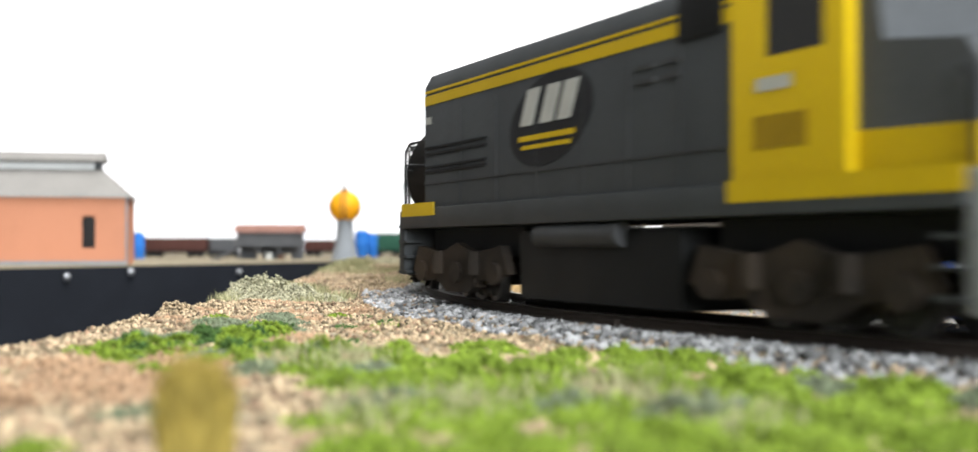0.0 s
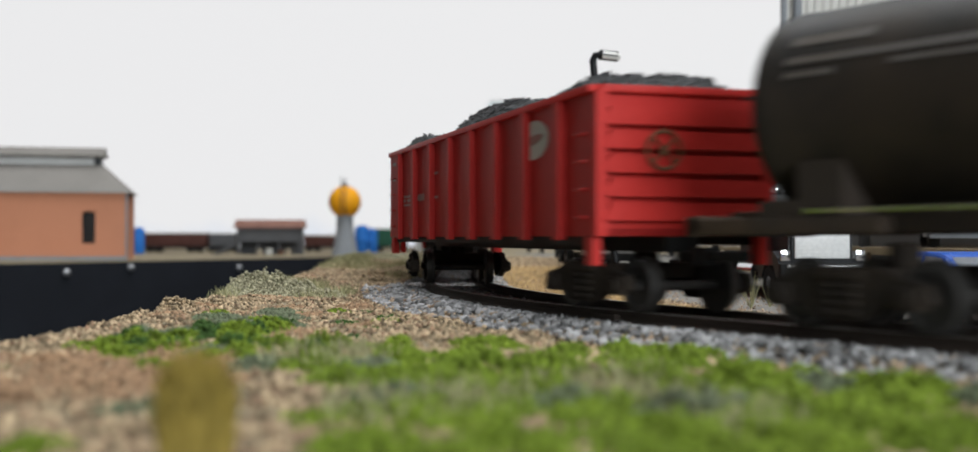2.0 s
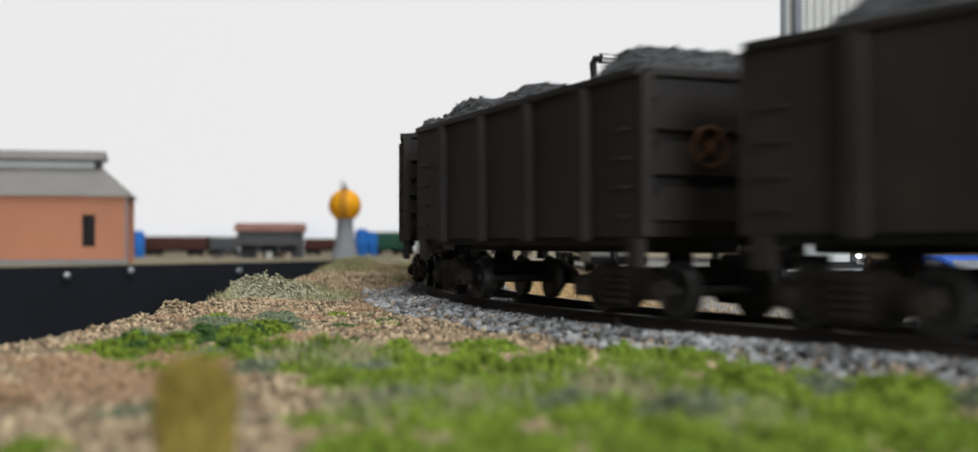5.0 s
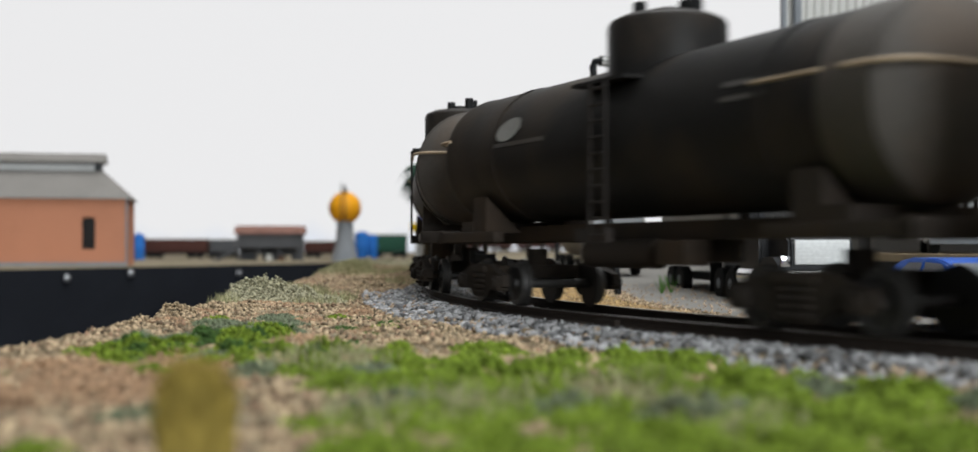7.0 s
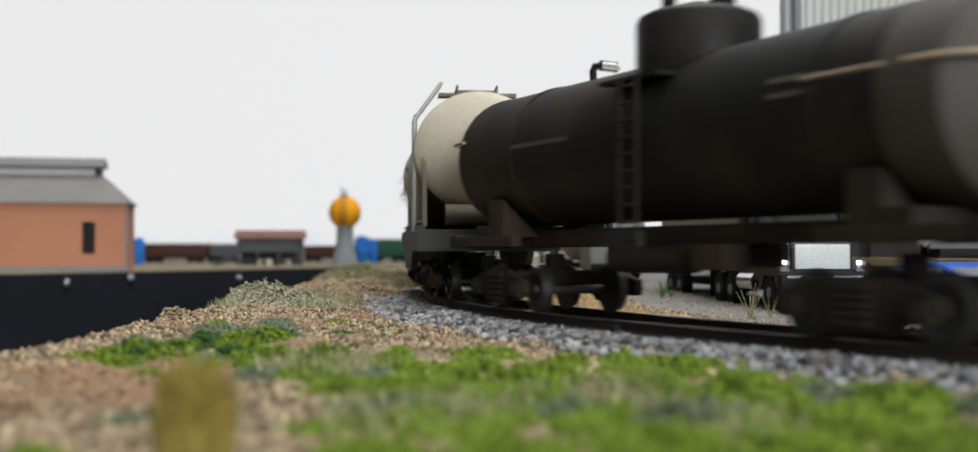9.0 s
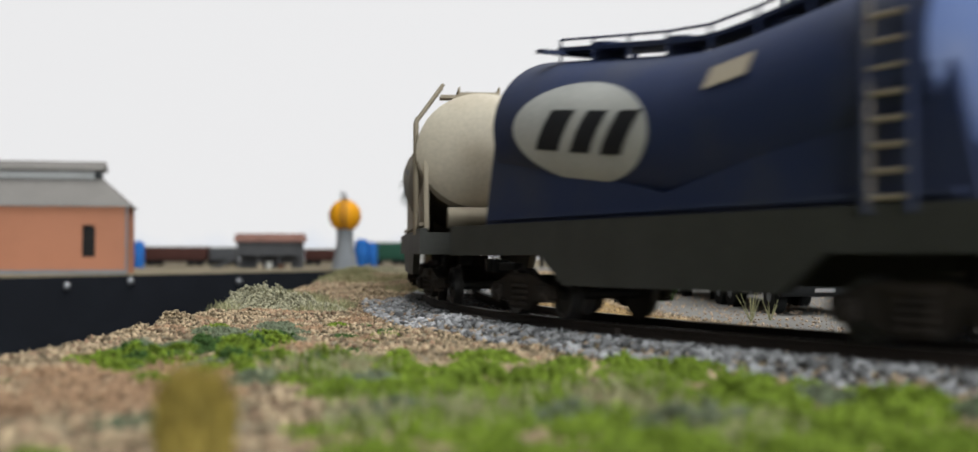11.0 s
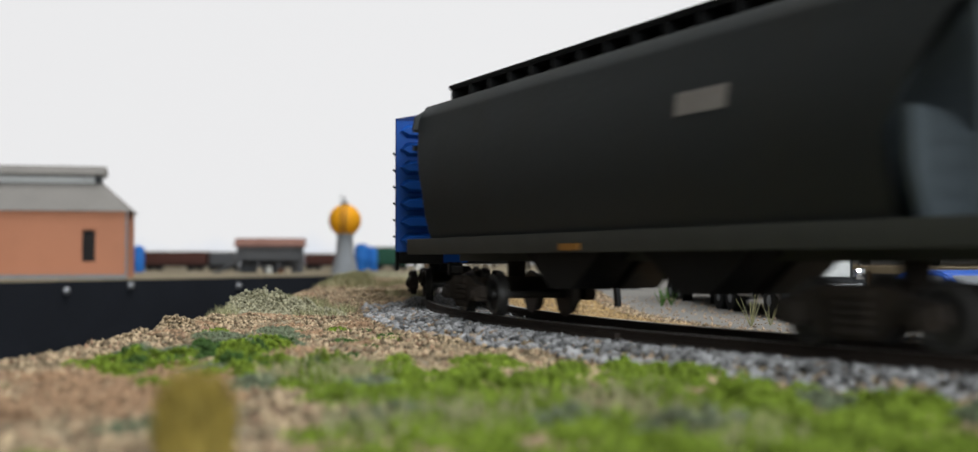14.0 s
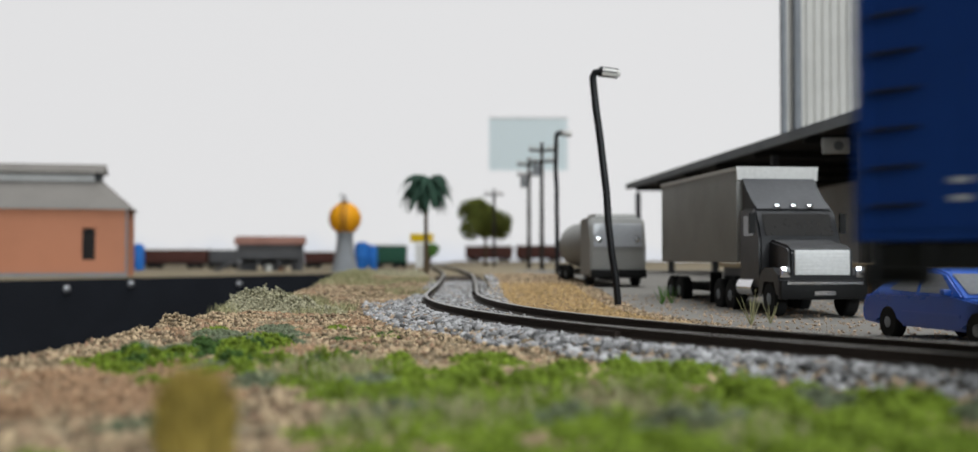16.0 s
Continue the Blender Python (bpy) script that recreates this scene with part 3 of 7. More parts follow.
def greenery():
    rng = np.random.default_rng(23)
    c = []
    for _ in range(190):
        y = rng.uniform(58, 128)
        x = rng.uniform(-0.22 * y, 0.6 * y)
        d = float(off_line(x, y * DEEP)[0][0])
        if d < -27:
            c.append((x, y, rng.uniform(2.2, 5.2), rng.uniform(0.8, 2.4)))
    c += [(5.4, 102, 5.5, 3.6), (18, 93, 5, 2.8), (26, 91, 5, 3.4), (40, 86, 6, 3.0), (-9, 97, 6, 1.8), (30, 72, 6, 2.4), (12, 70, 6, 1.6), (-33, 63, 3.5, 1.8)]
    mounds("grass_turf", "bright green foam grass turf", c, TURF, 22, 0.42, rng)
    c = [(rng.uniform(-62, -18) + 0.0, rng.uniform(120, 185), rng.uniform(1.8, 4.0), rng.uniform(0.5, 1.6)) for _ in range(16)]
    c += [(rng.uniform(-30, 15), rng.uniform(100, 135), rng.uniform(1.5, 3.5), rng.uniform(0.4, 1.2)) for _ in range(8)]
    c += [(-53, 122, 4, 2.4), (-49, 119, 3.5, 3.0), (-46, 124, 3, 2.0), (-43, 150, 4, 2.4), (-39, 138, 4, 3.2), (-36, 128, 4.5, 3.4), (-33, 118, 3.5, 2.4), (-24, 122, 3, 3.2), (-22, 114, 3, 2.6), (-41, 160, 4, 2.0), (-31, 112, 3, 1.8), (-51, 130, 4, 2.6), (-47, 134, 4, 2.2), (-56, 130, 3, 2.0), (-29, 124, 3.5, 2.4), (-28, 118, 3, 2.2), (-45, 142, 4, 2.2), (-38, 132, 4, 3.0), (-35, 145, 4, 2.2), (-47, 112, 3, 2.0), (-36, 112, 4, 2.0), (-40, 104, 3.5, 1.8)]
    mounds("grass_turf", "patchy mid-green foam turf on the verge", [q for q in c if float(off_line(q[0], q[1] * DEEP)[0][0]) < -26], TURF, 16, 0.38, rng)
    c = [(rng.uniform(-66, -15), rng.uniform(100, 190), rng.uniform(1.5, 3.2), rng.uniform(0.3, 1.2)) for _ in range(14)]
    c += [(-38, 142, 3.5, 2.2), (-34, 130, 3, 2.4), (-47, 116, 3, 1.6), (-23, 117, 2.5, 2.2), (-42, 132, 3, 1.6), (-50, 124, 3, 2.6), (-44, 138, 4, 2.4), (-36, 124, 3, 3.0), (-30, 120, 2.5, 2.4), (-54, 134, 3, 2.2), (-40, 150, 4, 2.4), (-48, 150, 4, 2.0), (-37, 160, 4, 2.0)]
    mounds("grass_turf", "deep green foam turf", [q for q in c if float(off_line(q[0], q[1] * DEEP)[0][0]) < -26], TURF_DARK, 14, 0.4, rng)
    c = [(-50, 142, 5, 1.6), (-44, 146, 5, 1.4), (-38, 120, 5, 1.2), (-28, 108, 6, 1.4), (-15, 104, 6, 1.6), (16, 74, 5, 3.2), (20, 77, 4, 3.0), (8, 80, 5, 2.2), (-8, 84, 5, 2.0), (34, 90, 5, 2.2), (-30, 78, 5, 1.2), (46, 82, 4, 2.0), (-55, 140, 5, 1.8), (-46, 160, 6, 1.6), (-40, 170, 6, 1.8), (-52, 168, 6, 1.6), (-44, 182, 6, 1.6), (-34, 150, 4, 1.6)]
    mounds("grass_turf", "grey-green foam turf patches", c, TURF_SAGE, 20, 0.42, rng)
    c = [(rng.uniform(-62, -28), rng.uniform(78, 128), rng.uniform(3, 6), rng.uniform(0.3, 1.3)) for _ in range(46)]
    c += [(rng.uniform(-66, -20), rng.uniform(128, 330), rng.uniform(3, 6), rng.uniform(0.2, 0.8)) for _ in range(40)] + [(-15, 113, 4, 1.4), (-12, 118, 4, 1.0)]
    mounds("soil_crumbs", "orange-brown crumbled soil on the verge", [q for q in c if float(off_line(q[0], q[1] * DEEP)[0][0]) < -27 and q[0] > -0.6 * q[1]], GRIT_ORANGE, 9, 0.5, rng)
    c = [(-60, 240, 11, 6.5), (-51, 236, 8, 4.5), (-69, 246, 8, 5.0), (-43, 232, 6, 2.6), (-73, 520, 9, 7.0), (-62, 535, 11, 5.0), (-48, 560, 10, 3.5), (-70, 450, 7, 3.0)]
    mounds("dry_turf", "straw-grey dry foam turf heaps", c, TURF_STRAW, 18, 0.45, rng)
    c = [(-70, 196, 5, 3.2), (-64, 204, 5, 2.4), (-58, 214, 5, 2.0), (-73, 180, 4, 2.4), (-68, 168, 4, 1.6), (-40, 300, 9, 2.4), (-28, 330, 9, 2.2), (-34, 380, 9, 2.4), (-46, 330, 9, 2.6), (-50, 420, 10, 3.0)]
    mounds("soil_crumbs", "tan crumbled soil heaps at the board's edge", c, GRIT, 14, 0.42, rng)
    # straw-coloured grass along the board's edge
    spots = []
    for cx, cy, r, k in ((-66, 258, 10, 2600), (-56, 262, 8, 900), (-70, 240, 7, 700), (-74, 250, 8, 700), (-44, 238, 8, 600), (-66, 390, 14, 1300), (-52, 400, 14, 1100), (-40, 430, 14, 900), (-30, 330, 9, 500), (-66, 425, 12, 2400),
                         (-20, 112, 9, 500), (12, 88, 10, 700), (-6, 80, 9, 500), (20, 75, 7, 400)):
        a, q = rng.uniform(0, 2 * math.pi, k), np.sqrt(rng.random(k))
        x, y = cx + r * q * np.cos(a), (cy + 2.0 * r * q * np.sin(a) * (0.5 if cy < 200 else 1)) * DEEP
        spots.append(np.stack([x, y, height(x, y) - 0.1], 1))
    p = np.concatenate(spots)
    lean = rng.uniform(0, 2 * math.pi, (len(p), 3))
    tagged(cloud("dry_grass", BLADE, p, rng.uniform(1.4, 3.4, len(p)), STRAW, lean=lean, rng=rng), "pale dry static grass", "grass", kind="stuff")
    # one olive tuft close to the lens
    k = 2600
    a, q = rng.uniform(0, 2 * math.pi, k), np.sqrt(rng.random(k))
    x, y = -20.6 + 2.3 * q * np.cos(a), 82 + 2.3 * q * np.sin(a)
    p = np.stack([x, y, height(x, y) - 0.2], 1)
    tagged(cloud("grass_tuft", BLADE, p, (8.9 - 4.2 * q ** 2.2) * rng.uniform(0.62, 1.02, k), OLIVE, lean=rng.uniform(0, 2 * math.pi, (k, 3)), rng=rng, tilt=0.24), "olive static grass tuft on the verge", "grass tuft", kind="stuff")


greenery()

# ---- rolling stock ----
RIDES = []
CONCRETE_PALE = surface("faded_pale_emblem_paint", (0.3, 0.29, 0.27), rough=0.7, dirt=0.4)
SHARED = {}


def shared(key, fn, material):
    if key not in SHARED:
        bm = bmesh.new()
        fn(bm)
        held, MAP[:] = list(MAP), [1.0, 1.0, 0.0, 1.0]
        SHARED[key] = data_of(key, bm, material)
        MAP[:] = held
    return SHARED[key]


def wheelset_mesh(bm):
    for y in (-8.2, 8.2):
        o = 1 if y > 0 else -1
        lathe(bm, [(y - 1.1 * o, 5.0), (y - 0.6 * o, 5.0), (y - 0.5 * o, 4.45), (y + 0.9 * o, 4.3), (y + 0.95 * o, 3.4), (y + 0.45 * o, 3.1), (y + 0.5 * o, 1.2), (y + 1.3 * o, 1.0)], axis="y", seg=20)
    tube(bm, (0, -7, 0), (0, 7, 0), 0.9, 8)


def side_frame_mesh(bm):
    prism(bm, [(-12, 3.9), (-11.6, 6.2), (-8.5, 6.9), (-4.5, 8.3), (4.5, 8.3), (8.5, 6.9), (11.6, 6.2), (12, 3.9), (9.6, 3.3), (6.4, 3.6), (3.6, 1.5), (-3.6, 1.5), (-6.4, 3.6), (-9.6, 3.3)], "y", -0.8, 0.8)
    for x in (-9.3, 9.3):
        box(bm, x - 1.7, x + 1.7, -1.5, 1.0, 3.0, 6.0, bevel=0.3)
        tube(bm, (x, -1.5, 4.5), (x, -2.0, 4.5), 1.1, 10)
    for x in (-2.0, 0, 2.0):
        for k in range(4):
            tube(bm, (x, -0.9, 2.2 + k * 1.15), (x, -0.9, 2.9 + k * 1.15), 0.75, 8)
    box(bm, -3.4, 3.4, -1.4, -0.7, 6.6, 7.9, bevel=0.2)
    for v in bm.verts:
        v.co.x *= 1.12


def bolster_mesh(bm):
    box(bm, -2.6, 2.6, -9.5, 9.5, 5.2, 8.0, bevel=0.4)
    tube(bm, (0, 0, 7), (0, 0, 11.4), 2.2, 12)
    for x in (-5.2, 5.2):
        box(bm, x - 0.4, x + 0.4, -10, 10, 3.6, 4.6)


def bogie(car, x, long=1.0):
    b = part("bogie", shared("bogie", bolster_mesh, BOGIE_MAT), BOGIE_MAT, car, at=place(x, 0, 0))
    f = shared("side_frame", side_frame_mesh, BOGIE_MAT)
    part("side_frame", f, BOGIE_MAT, b, at=place(0, -12.2, 0))
    part("side_frame", f, BOGIE_MAT, b, at=place(0, 12.2, 0, 180))
    for dx in (-10.4, 10.4):
        part("wheelset", shared("wheelset", wheelset_mesh, WHEEL_MAT), WHEEL_MAT, b, at=place(dx, 0, 4.35))
    return b


def coupler_mesh(bm):
    box(bm, 0, 7.6, -1.0, 1.0, 8.6, 10.2, bevel=0.2)
    prism(bm, [(7.0, -1.8), (9.6, -1.9), (10.2, -0.6), (8.8, 0.2), (8.8, 1.2), (7.0, 1.6)], "z", 8.0, 10.8)


def couplers(car, half):
    me = shared("coupler", coupler_mesh, BLACK)
    part("coupler", me, BLACK, car, at=place(half - 0.6, 0, 0))
    part("coupler", me, BLACK, car, at=place(-half + 0.6, 0, 0, 180))


def rounded(bm, cx):
    """Keeps an upright round part round on a stretched body."""
    for v in bm.verts:
        v.co.x = cx + (v.co.x - cx) / MAP[0] * MAP[3]
    return bm


def start_car(name, label, front, length, pivot, category="wagon", fit=(1.0, 1.0, 0.0, 1.0)):
    """front: the place of its front end along the track at the start. fit: stretch along x, stretch in z, lift and stretch across of its body."""
    MAP[:] = fit
    length, pivot = length * fit[0], pivot * fit[0]
    car = thing(name, label, category, "train")
    pair = [bogie(car, pivot), bogie(car, -pivot)]
    couplers(car, length / 2)
    RIDES.append((car, front - length / 2, pivot, pair))
    return car


def flush(car, name, pts, y, material, label="", thick=0.12):
    """A painted mark on a side: an outline in (x, z), a hair proud of the camera-side wall at y."""
    return part(name, made(prism, pts, "y", y - thick, y + 0.02), material, car, label)


def oval(cx, cz, a, b, tilt=0.0, n=28):
    c, s_ = math.cos(tilt), math.sin(tilt)
    return [(cx + a * math.cos(q) * c - b * math.sin(q) * s_, cz + a * math.cos(q) * s_ + b * math.sin(q) * c) for q in (2 * math.pi * i / n for i in range(n))]


def emblem(car, y, cx, cz, a, b, ground_mat, bar_mat, curve=None):
    """An oval mark with three slanted bars, in plain shapes that follow a curved side."""
    fx = curve or (lambda z: y)
    bm = bmesh.new()
    rings = [[bm.verts.new((cx + (p[0] - cx) * q, fx(cz + (p[1] - cz) * q) - 0.12, cz + (p[1] - cz) * q)) for p in oval(cx, cz, a, b, 0.0, 36)] for q in (1, 0.85, 0.7, 0.55, 0.4, 0.25, 0.1)]
    for r0, r1 in zip(rings, rings[1:]):
        for i in range(36):
            bm.faces.new((r0[i], r0[(i + 1) % 36], r1[(i + 1) % 36], r1[i]))
    bm.faces.new(rings[-1])
    part("emblem_oval", bm, ground_mat, car, "painted oval emblem")
    w, h = a * 0.36, b * 0.42
    bars = []
    for x0, foot in ((-a * 0.62, 0), (-a * 0.08, 1), (a * 0.36, 1)):
        bars.append((x0, x0 + w * (0.8 if foot else 1.0), w * 0.7, -1, 1, 0.26))
    for x0, x1, slant, lo, hi, proud in bars:
        bm = bmesh.new()
        prev = None
        for k in range(9):
            q = lo + (hi - lo) * k / 8
            z = cz + q * h
            row = [bm.verts.new((cx + x + slant * (q + 1) / 2, fx(z) - proud, z)) for x in (x0, x1)]
            if prev:
                bm.faces.new((prev[0], prev[1], row[1], row[0]))
            prev = row
        part("emblem_bar", bm, bar_mat, car)


def marks(car, y, rows, material=None, curve=None):
    """Small unreadable lettering as plain bars: x0, x1, z0, z1."""
    fx = curve or (lambda z: y)
    bm = bmesh.new()
    for x0, x1, z0, z1 in rows:
        v = [bm.verts.new((x, fx(z) - 0.14, z)) for x, z in ((x0, z0), (x1, z0), (x1, z1), (x0, z1))]
        bm.faces.new(v)
    part("lettering", bm, material or OFFWHITE, car, "small faded pale lettering")


def ladder(bm, x, y, z0, z1, wide=3.2, step=2.6, r=0.22, along="x"):
    for o in (-wide / 2, wide / 2):
        a = (x + o, y, z0) if along == "x" else (x, y + o, z0)
        tube(bm, a, (a[0], a[1], z1), r, 6)
    z = z0 + step / 2
    while z < z1:
        if along == "x":
            tube(bm, (x - wide / 2, y, z), (x + wide / 2, y, z), r, 6)
        else:
            tube(bm, (x, y - wide / 2, z), (x, y + wide / 2, z), r, 6)
        z += step


def wheel_disc(bm, x, y, z, r):
    """A hand-brake wheel facing along x."""
    n = 16
    ring = [(x, y + r * math.cos(2 * math.pi * i / n), z + r * math.sin(2 * math.pi * i / n)) for i in range(n + 1)]
    pipe(bm, ring, 0.3, 6)
    for i in range(0, n, 4):
        tube(bm, (x, y, z), ring[i + 2], 0.25, 5)
    tube(bm, (x - 0.9, y, z), (x + 0.5, y, z), 0.7, 8)


def locomotive(front):
    L = 122
    car = start_car("locomotive", "dark grey and yellow model diesel locomotive on the track", front, L, 38, "locomotive", (1.439, 1.14, 0.4, 1.15))
    # local x: the front is at +61
    part("underframe", boxes((-58, 58, -14.6, 14.6, 13.6, 17.6), bevel=0.3), GREY_PAINT, car, "grey side sill")
    hood = made(prism, [(-13.6, 17.6), (-13.6, 41.6), (-12.2, 44.2), (-8, 45.4), (8, 45.4), (12.2, 44.2), (13.6, 41.6), (13.6, 17.6)], "x", -49.5, 29)
    part("hood", hood, GREY_PAINT, car, "dark grey engine hood")
    part("short_hood", boxes((-56, -49.6, -6.5, 6.5, 17.6, 33.5), bevel=0.6), GREY_ROOF, car)
    cab = made(prism, [(-13.9, 17.6), (-13.9, 42.5), (-11.5, 46.4), (-6, 47.6), (6, 47.6), (11.5, 46.4), (13.9, 42.5), (13.9, 17.6)], "x", 29.1, 45)
    part("cab", cab, YELLOW, car, "yellow-sided driver's cab")
    part("roof", made(prism, [(-13.0, 44.1), (-11.7, 46.6), (-6, 47.9), (6, 47.9), (11.7, 46.6), (13.0, 44.1)], "x", 28.6, 46.6), GREY_ROOF, car, "grey cab roof")
    nose = made(prism, [(45.1, 17.6), (45.1, 46), (46.3, 46), (48.2, 32), (57, 30.5), (58.4, 28), (58.4, 17.6)], "y", -12.4, 12.4)
    part("nose", nose, surface("light_grey_nose_paint", (0.09, 0.093, 0.098), rough=0.5), car, "lighter grey cab front and nose")
    for y in (-13.95, 13.78):
        part("window", boxes((34.5, 42.2, y, y + 0.17, 32.5, 41.5)), DARK_GLASS, car, "dark cab side window")
    part("window", boxes((46.9, 47.25, -10, -1.2, 34.5, 43.5)), DARK_GLASS, car, "dark windscreen pane", at=place(0.15, 0, 0))
    part("window", boxes((46.9, 47.25, 1.2, 10, 34.5, 43.5)), DARK_GLASS, car, "dark windscreen pane", at=place(0.15, 0, 0))
    # yellow bands
    for y, o in ((-13.6, -1), (13.6, 1)):
        part("stripe", boxes((-49.5, 29, min(y, y + 0.14 * o), max(y, y + 0.14 * o), 38.0, 39.9), (-49.5, 29, min(y, y + 0.14 * o), max(y, y + 0.14 * o), 40.4, 40.9)), YELLOW, car, "yellow hood stripes")
    part("stripe", boxes((-57.5, -44, -14.75, -14.58, 16.0, 18.6)), YELLOW, car, "yellow rear sill mark")
    part("stripe", made(prism, [(45.1, 17.6), (58.5, 17.6), (58.5, 22), (45.1, 22.5)], "y", -12.6, 12.6), YELLOW, car, "yellow band round the nose")
    part("stripe", boxes((29.1, 58.3, -14.78, -14.6, 15.2, 17.9)), YELLOW, car, "yellow band along the front sill")
    part("pilot", boxes((57.6, 60, -14, 14, 3, 17.4), bevel=0.5), surface("pale_grey_pilot", (0.24, 0.245, 0.25), rough=0.55), car, "pale grey front pilot")
    part("pilot", boxes((-60, -57.6, -14, 14, 4, 17.4), bevel=0.5), GREY_PAINT, car, "grey rear pilot")
    # hood detail
    bm = bmesh.new()
    for z in (29.2, 28.0, 25.4, 24.4):
        box(bm, -49, -27, -14.0, -13.5, z, z + 0.45)
        box(bm, -49, -27, 13.5, 14.0, z, z + 0.45)
    part("louvre", bm, BLACK, car, "dark louvre slots")
    bm = bmesh.new()
    for x in (-36, -24, -12, 0, 10, 20):
        box(bm, x - 0.12, x + 0.12, -13.75, -13.55, 18.2, 36.5)
    for x in (12, 17):
        for z in (34.6, 32.6):
            box(bm, x, x + 3.4, -14.0, -13.6, z, z + 0.7)
    box(bm, -49.5, 29, -13.85, -13.6, 22.2, 22.6)
    part("panel_seam", bm, GREY_ROOF, car)
    part("grille", boxes((20, 27.5, -13.95, -13.55, 37, 43.2), bevel=0.1), BLACK, car, "black air intake under the roof")
    part("fan_housing", made(lathe, [(45.2, 6), (46.6, 6), (46.9, 5.2)], centre=(-30, 0, 0), axis="z", seg=24), GREY_ROOF, car)
    part("exhaust", boxes((4, 12, -2.2, 2.2, 45.2, 47.4), bevel=0.3), BLACK, car)
    dark = GREEN_BLACK
    flush(car, "emblem_oval", oval(-8.6, 30.6, 11.2, 7.2, 0.3), -13.62, dark, "dark oval emblem")
    bm = bmesh.new()
    for x0, foot in ((-16.4, 0), (-11.0, 1), (-6.4, 1)):
        prism(bm, [(x0, 30), (x0 + 3.4, 30), (x0 + 5.7, 36), (x0 + 2.3, 36)], "y", -13.86, -13.74)
    part("emblem_bar", bm, OFFWHITE, car, "white slanted bars")
    part("emblem_bar", boxes((-16.8, -2.0, -13.86, -13.74, 27.4, 28.3), (-16.0, -3.0, -13.86, -13.74, 26.0, 26.7)), YELLOW, car, "two yellow underlines")
    marks(car, -13.6, [(-48.8, -46.6, 34.2, 35.6)])
    marks(car, -13.95, [(33, 38, 28.4, 30)])
    part("number_panel", boxes((32.5, 40, -14.02, -13.88, 21.5, 25.5)), surface("ochre_panel", (0.36, 0.22, 0.01), rough=0.5), car)
    # rails, tanks, steps
    bm = bmesh.new()
    for y in (-13.2, 13.2):
        pipe(bm, [(-58.6, y, 17.5), (-58.6, y, 29.5), (-56.6, y, 31.2), (-50, y, 31.2)], 0.3)
        pipe(bm, [(58.2, y, 17.5), (58.2, y, 26), (57, y, 27.5)], 0.3)
    pipe(bm, [(-58.8, -13, 17.5), (-58.8, -13, 27), (-58.8, -5, 27), (-58.8, -5, 17.5)], 0.3)
    part("handrail", bm, BLACK, car)
    bm = bmesh.new()
    for x in (-58, 56):
        for k in range(4):
            box(bm, x - 1.4, x + 2.2, -14.4, -10.5, 4.4 + k * 3.1, 4.9 + k * 3.1)
    part("step", bm, GREY_PAINT, car)
    bm = bmesh.new()
    box(bm, -19, 19, -12.5, 12.5, 0.8, 12.6, bevel=1.2)
    part("fuel_tank", bm, BLACK, car, "black fuel tank")
    bm = bmesh.new()
    tube(bm, (-12, -12.8, 11.6), (8, -12.8, 11.6), 1.9, 14)
    part("air_reservoir", bm, GREY_ROOF, car, "grey air reservoir cylinder")
    for x in (-38, 38):
        part("wheelset", shared("wheelset", wheelset_mesh, WHEEL_MAT), WHEEL_MAT, car, at=place(x * MAP[0], 0, 4.35))
        bm = bmesh.new()
        prism(bm, [(x - 17, 5), (x - 15, 10), (x - 6, 8.6), (x, 10.6), (x + 6, 8.6), (x + 15, 10), (x + 17, 5), (x + 12, 4), (x + 8, 3.6), (x + 4, 1.2), (x - 4, 1.2), (x - 8, 3.6), (x - 12, 3)], "y", -13.2, -11.6)
        for dx in (-13, 0, 13):
            tube(bm, (x + dx, -13.9, 5), (x + dx, -13, 5), 2.0, 12)
        for dx in (-6.5, 6.5):
            tube(bm, (x + dx, -13.4, 4.6), (x + dx, -13.4, 9), 1.3, 10)
        part("bogie_cover", bm, BOGIE_MAT, car, "cast six-wheel bogie frame")
        bm = bmesh.new()
        box(bm, x - 16, x + 16, -9, 9, 8, 13.4)
        part("gearbox", bm, BLACK, car)


def tank_shell(length, r, zc, dish=3.0):
    bm = bmesh.new()
    h = length / 2
    rows = [(-h - dish, 0.6), (-h - dish * 0.85, r * 0.45), (-h - dish * 0.45, r * 0.8), (-h, r)]
    rows += [(-h + 1.2, r * 1.012), (-h + 1.5, r)] + [(-h + length * k / 8, r) for k in range(1, 8)] + [(h - 1.5, r), (h - 1.2, r * 1.012)]
    rows += [(h, r), (h + dish * 0.45, r * 0.8), (h + dish * 0.85, r * 0.45), (h + dish, 0.6)]
    lathe(bm, rows, centre=(0, 0, zc), seg=40)
    return bm


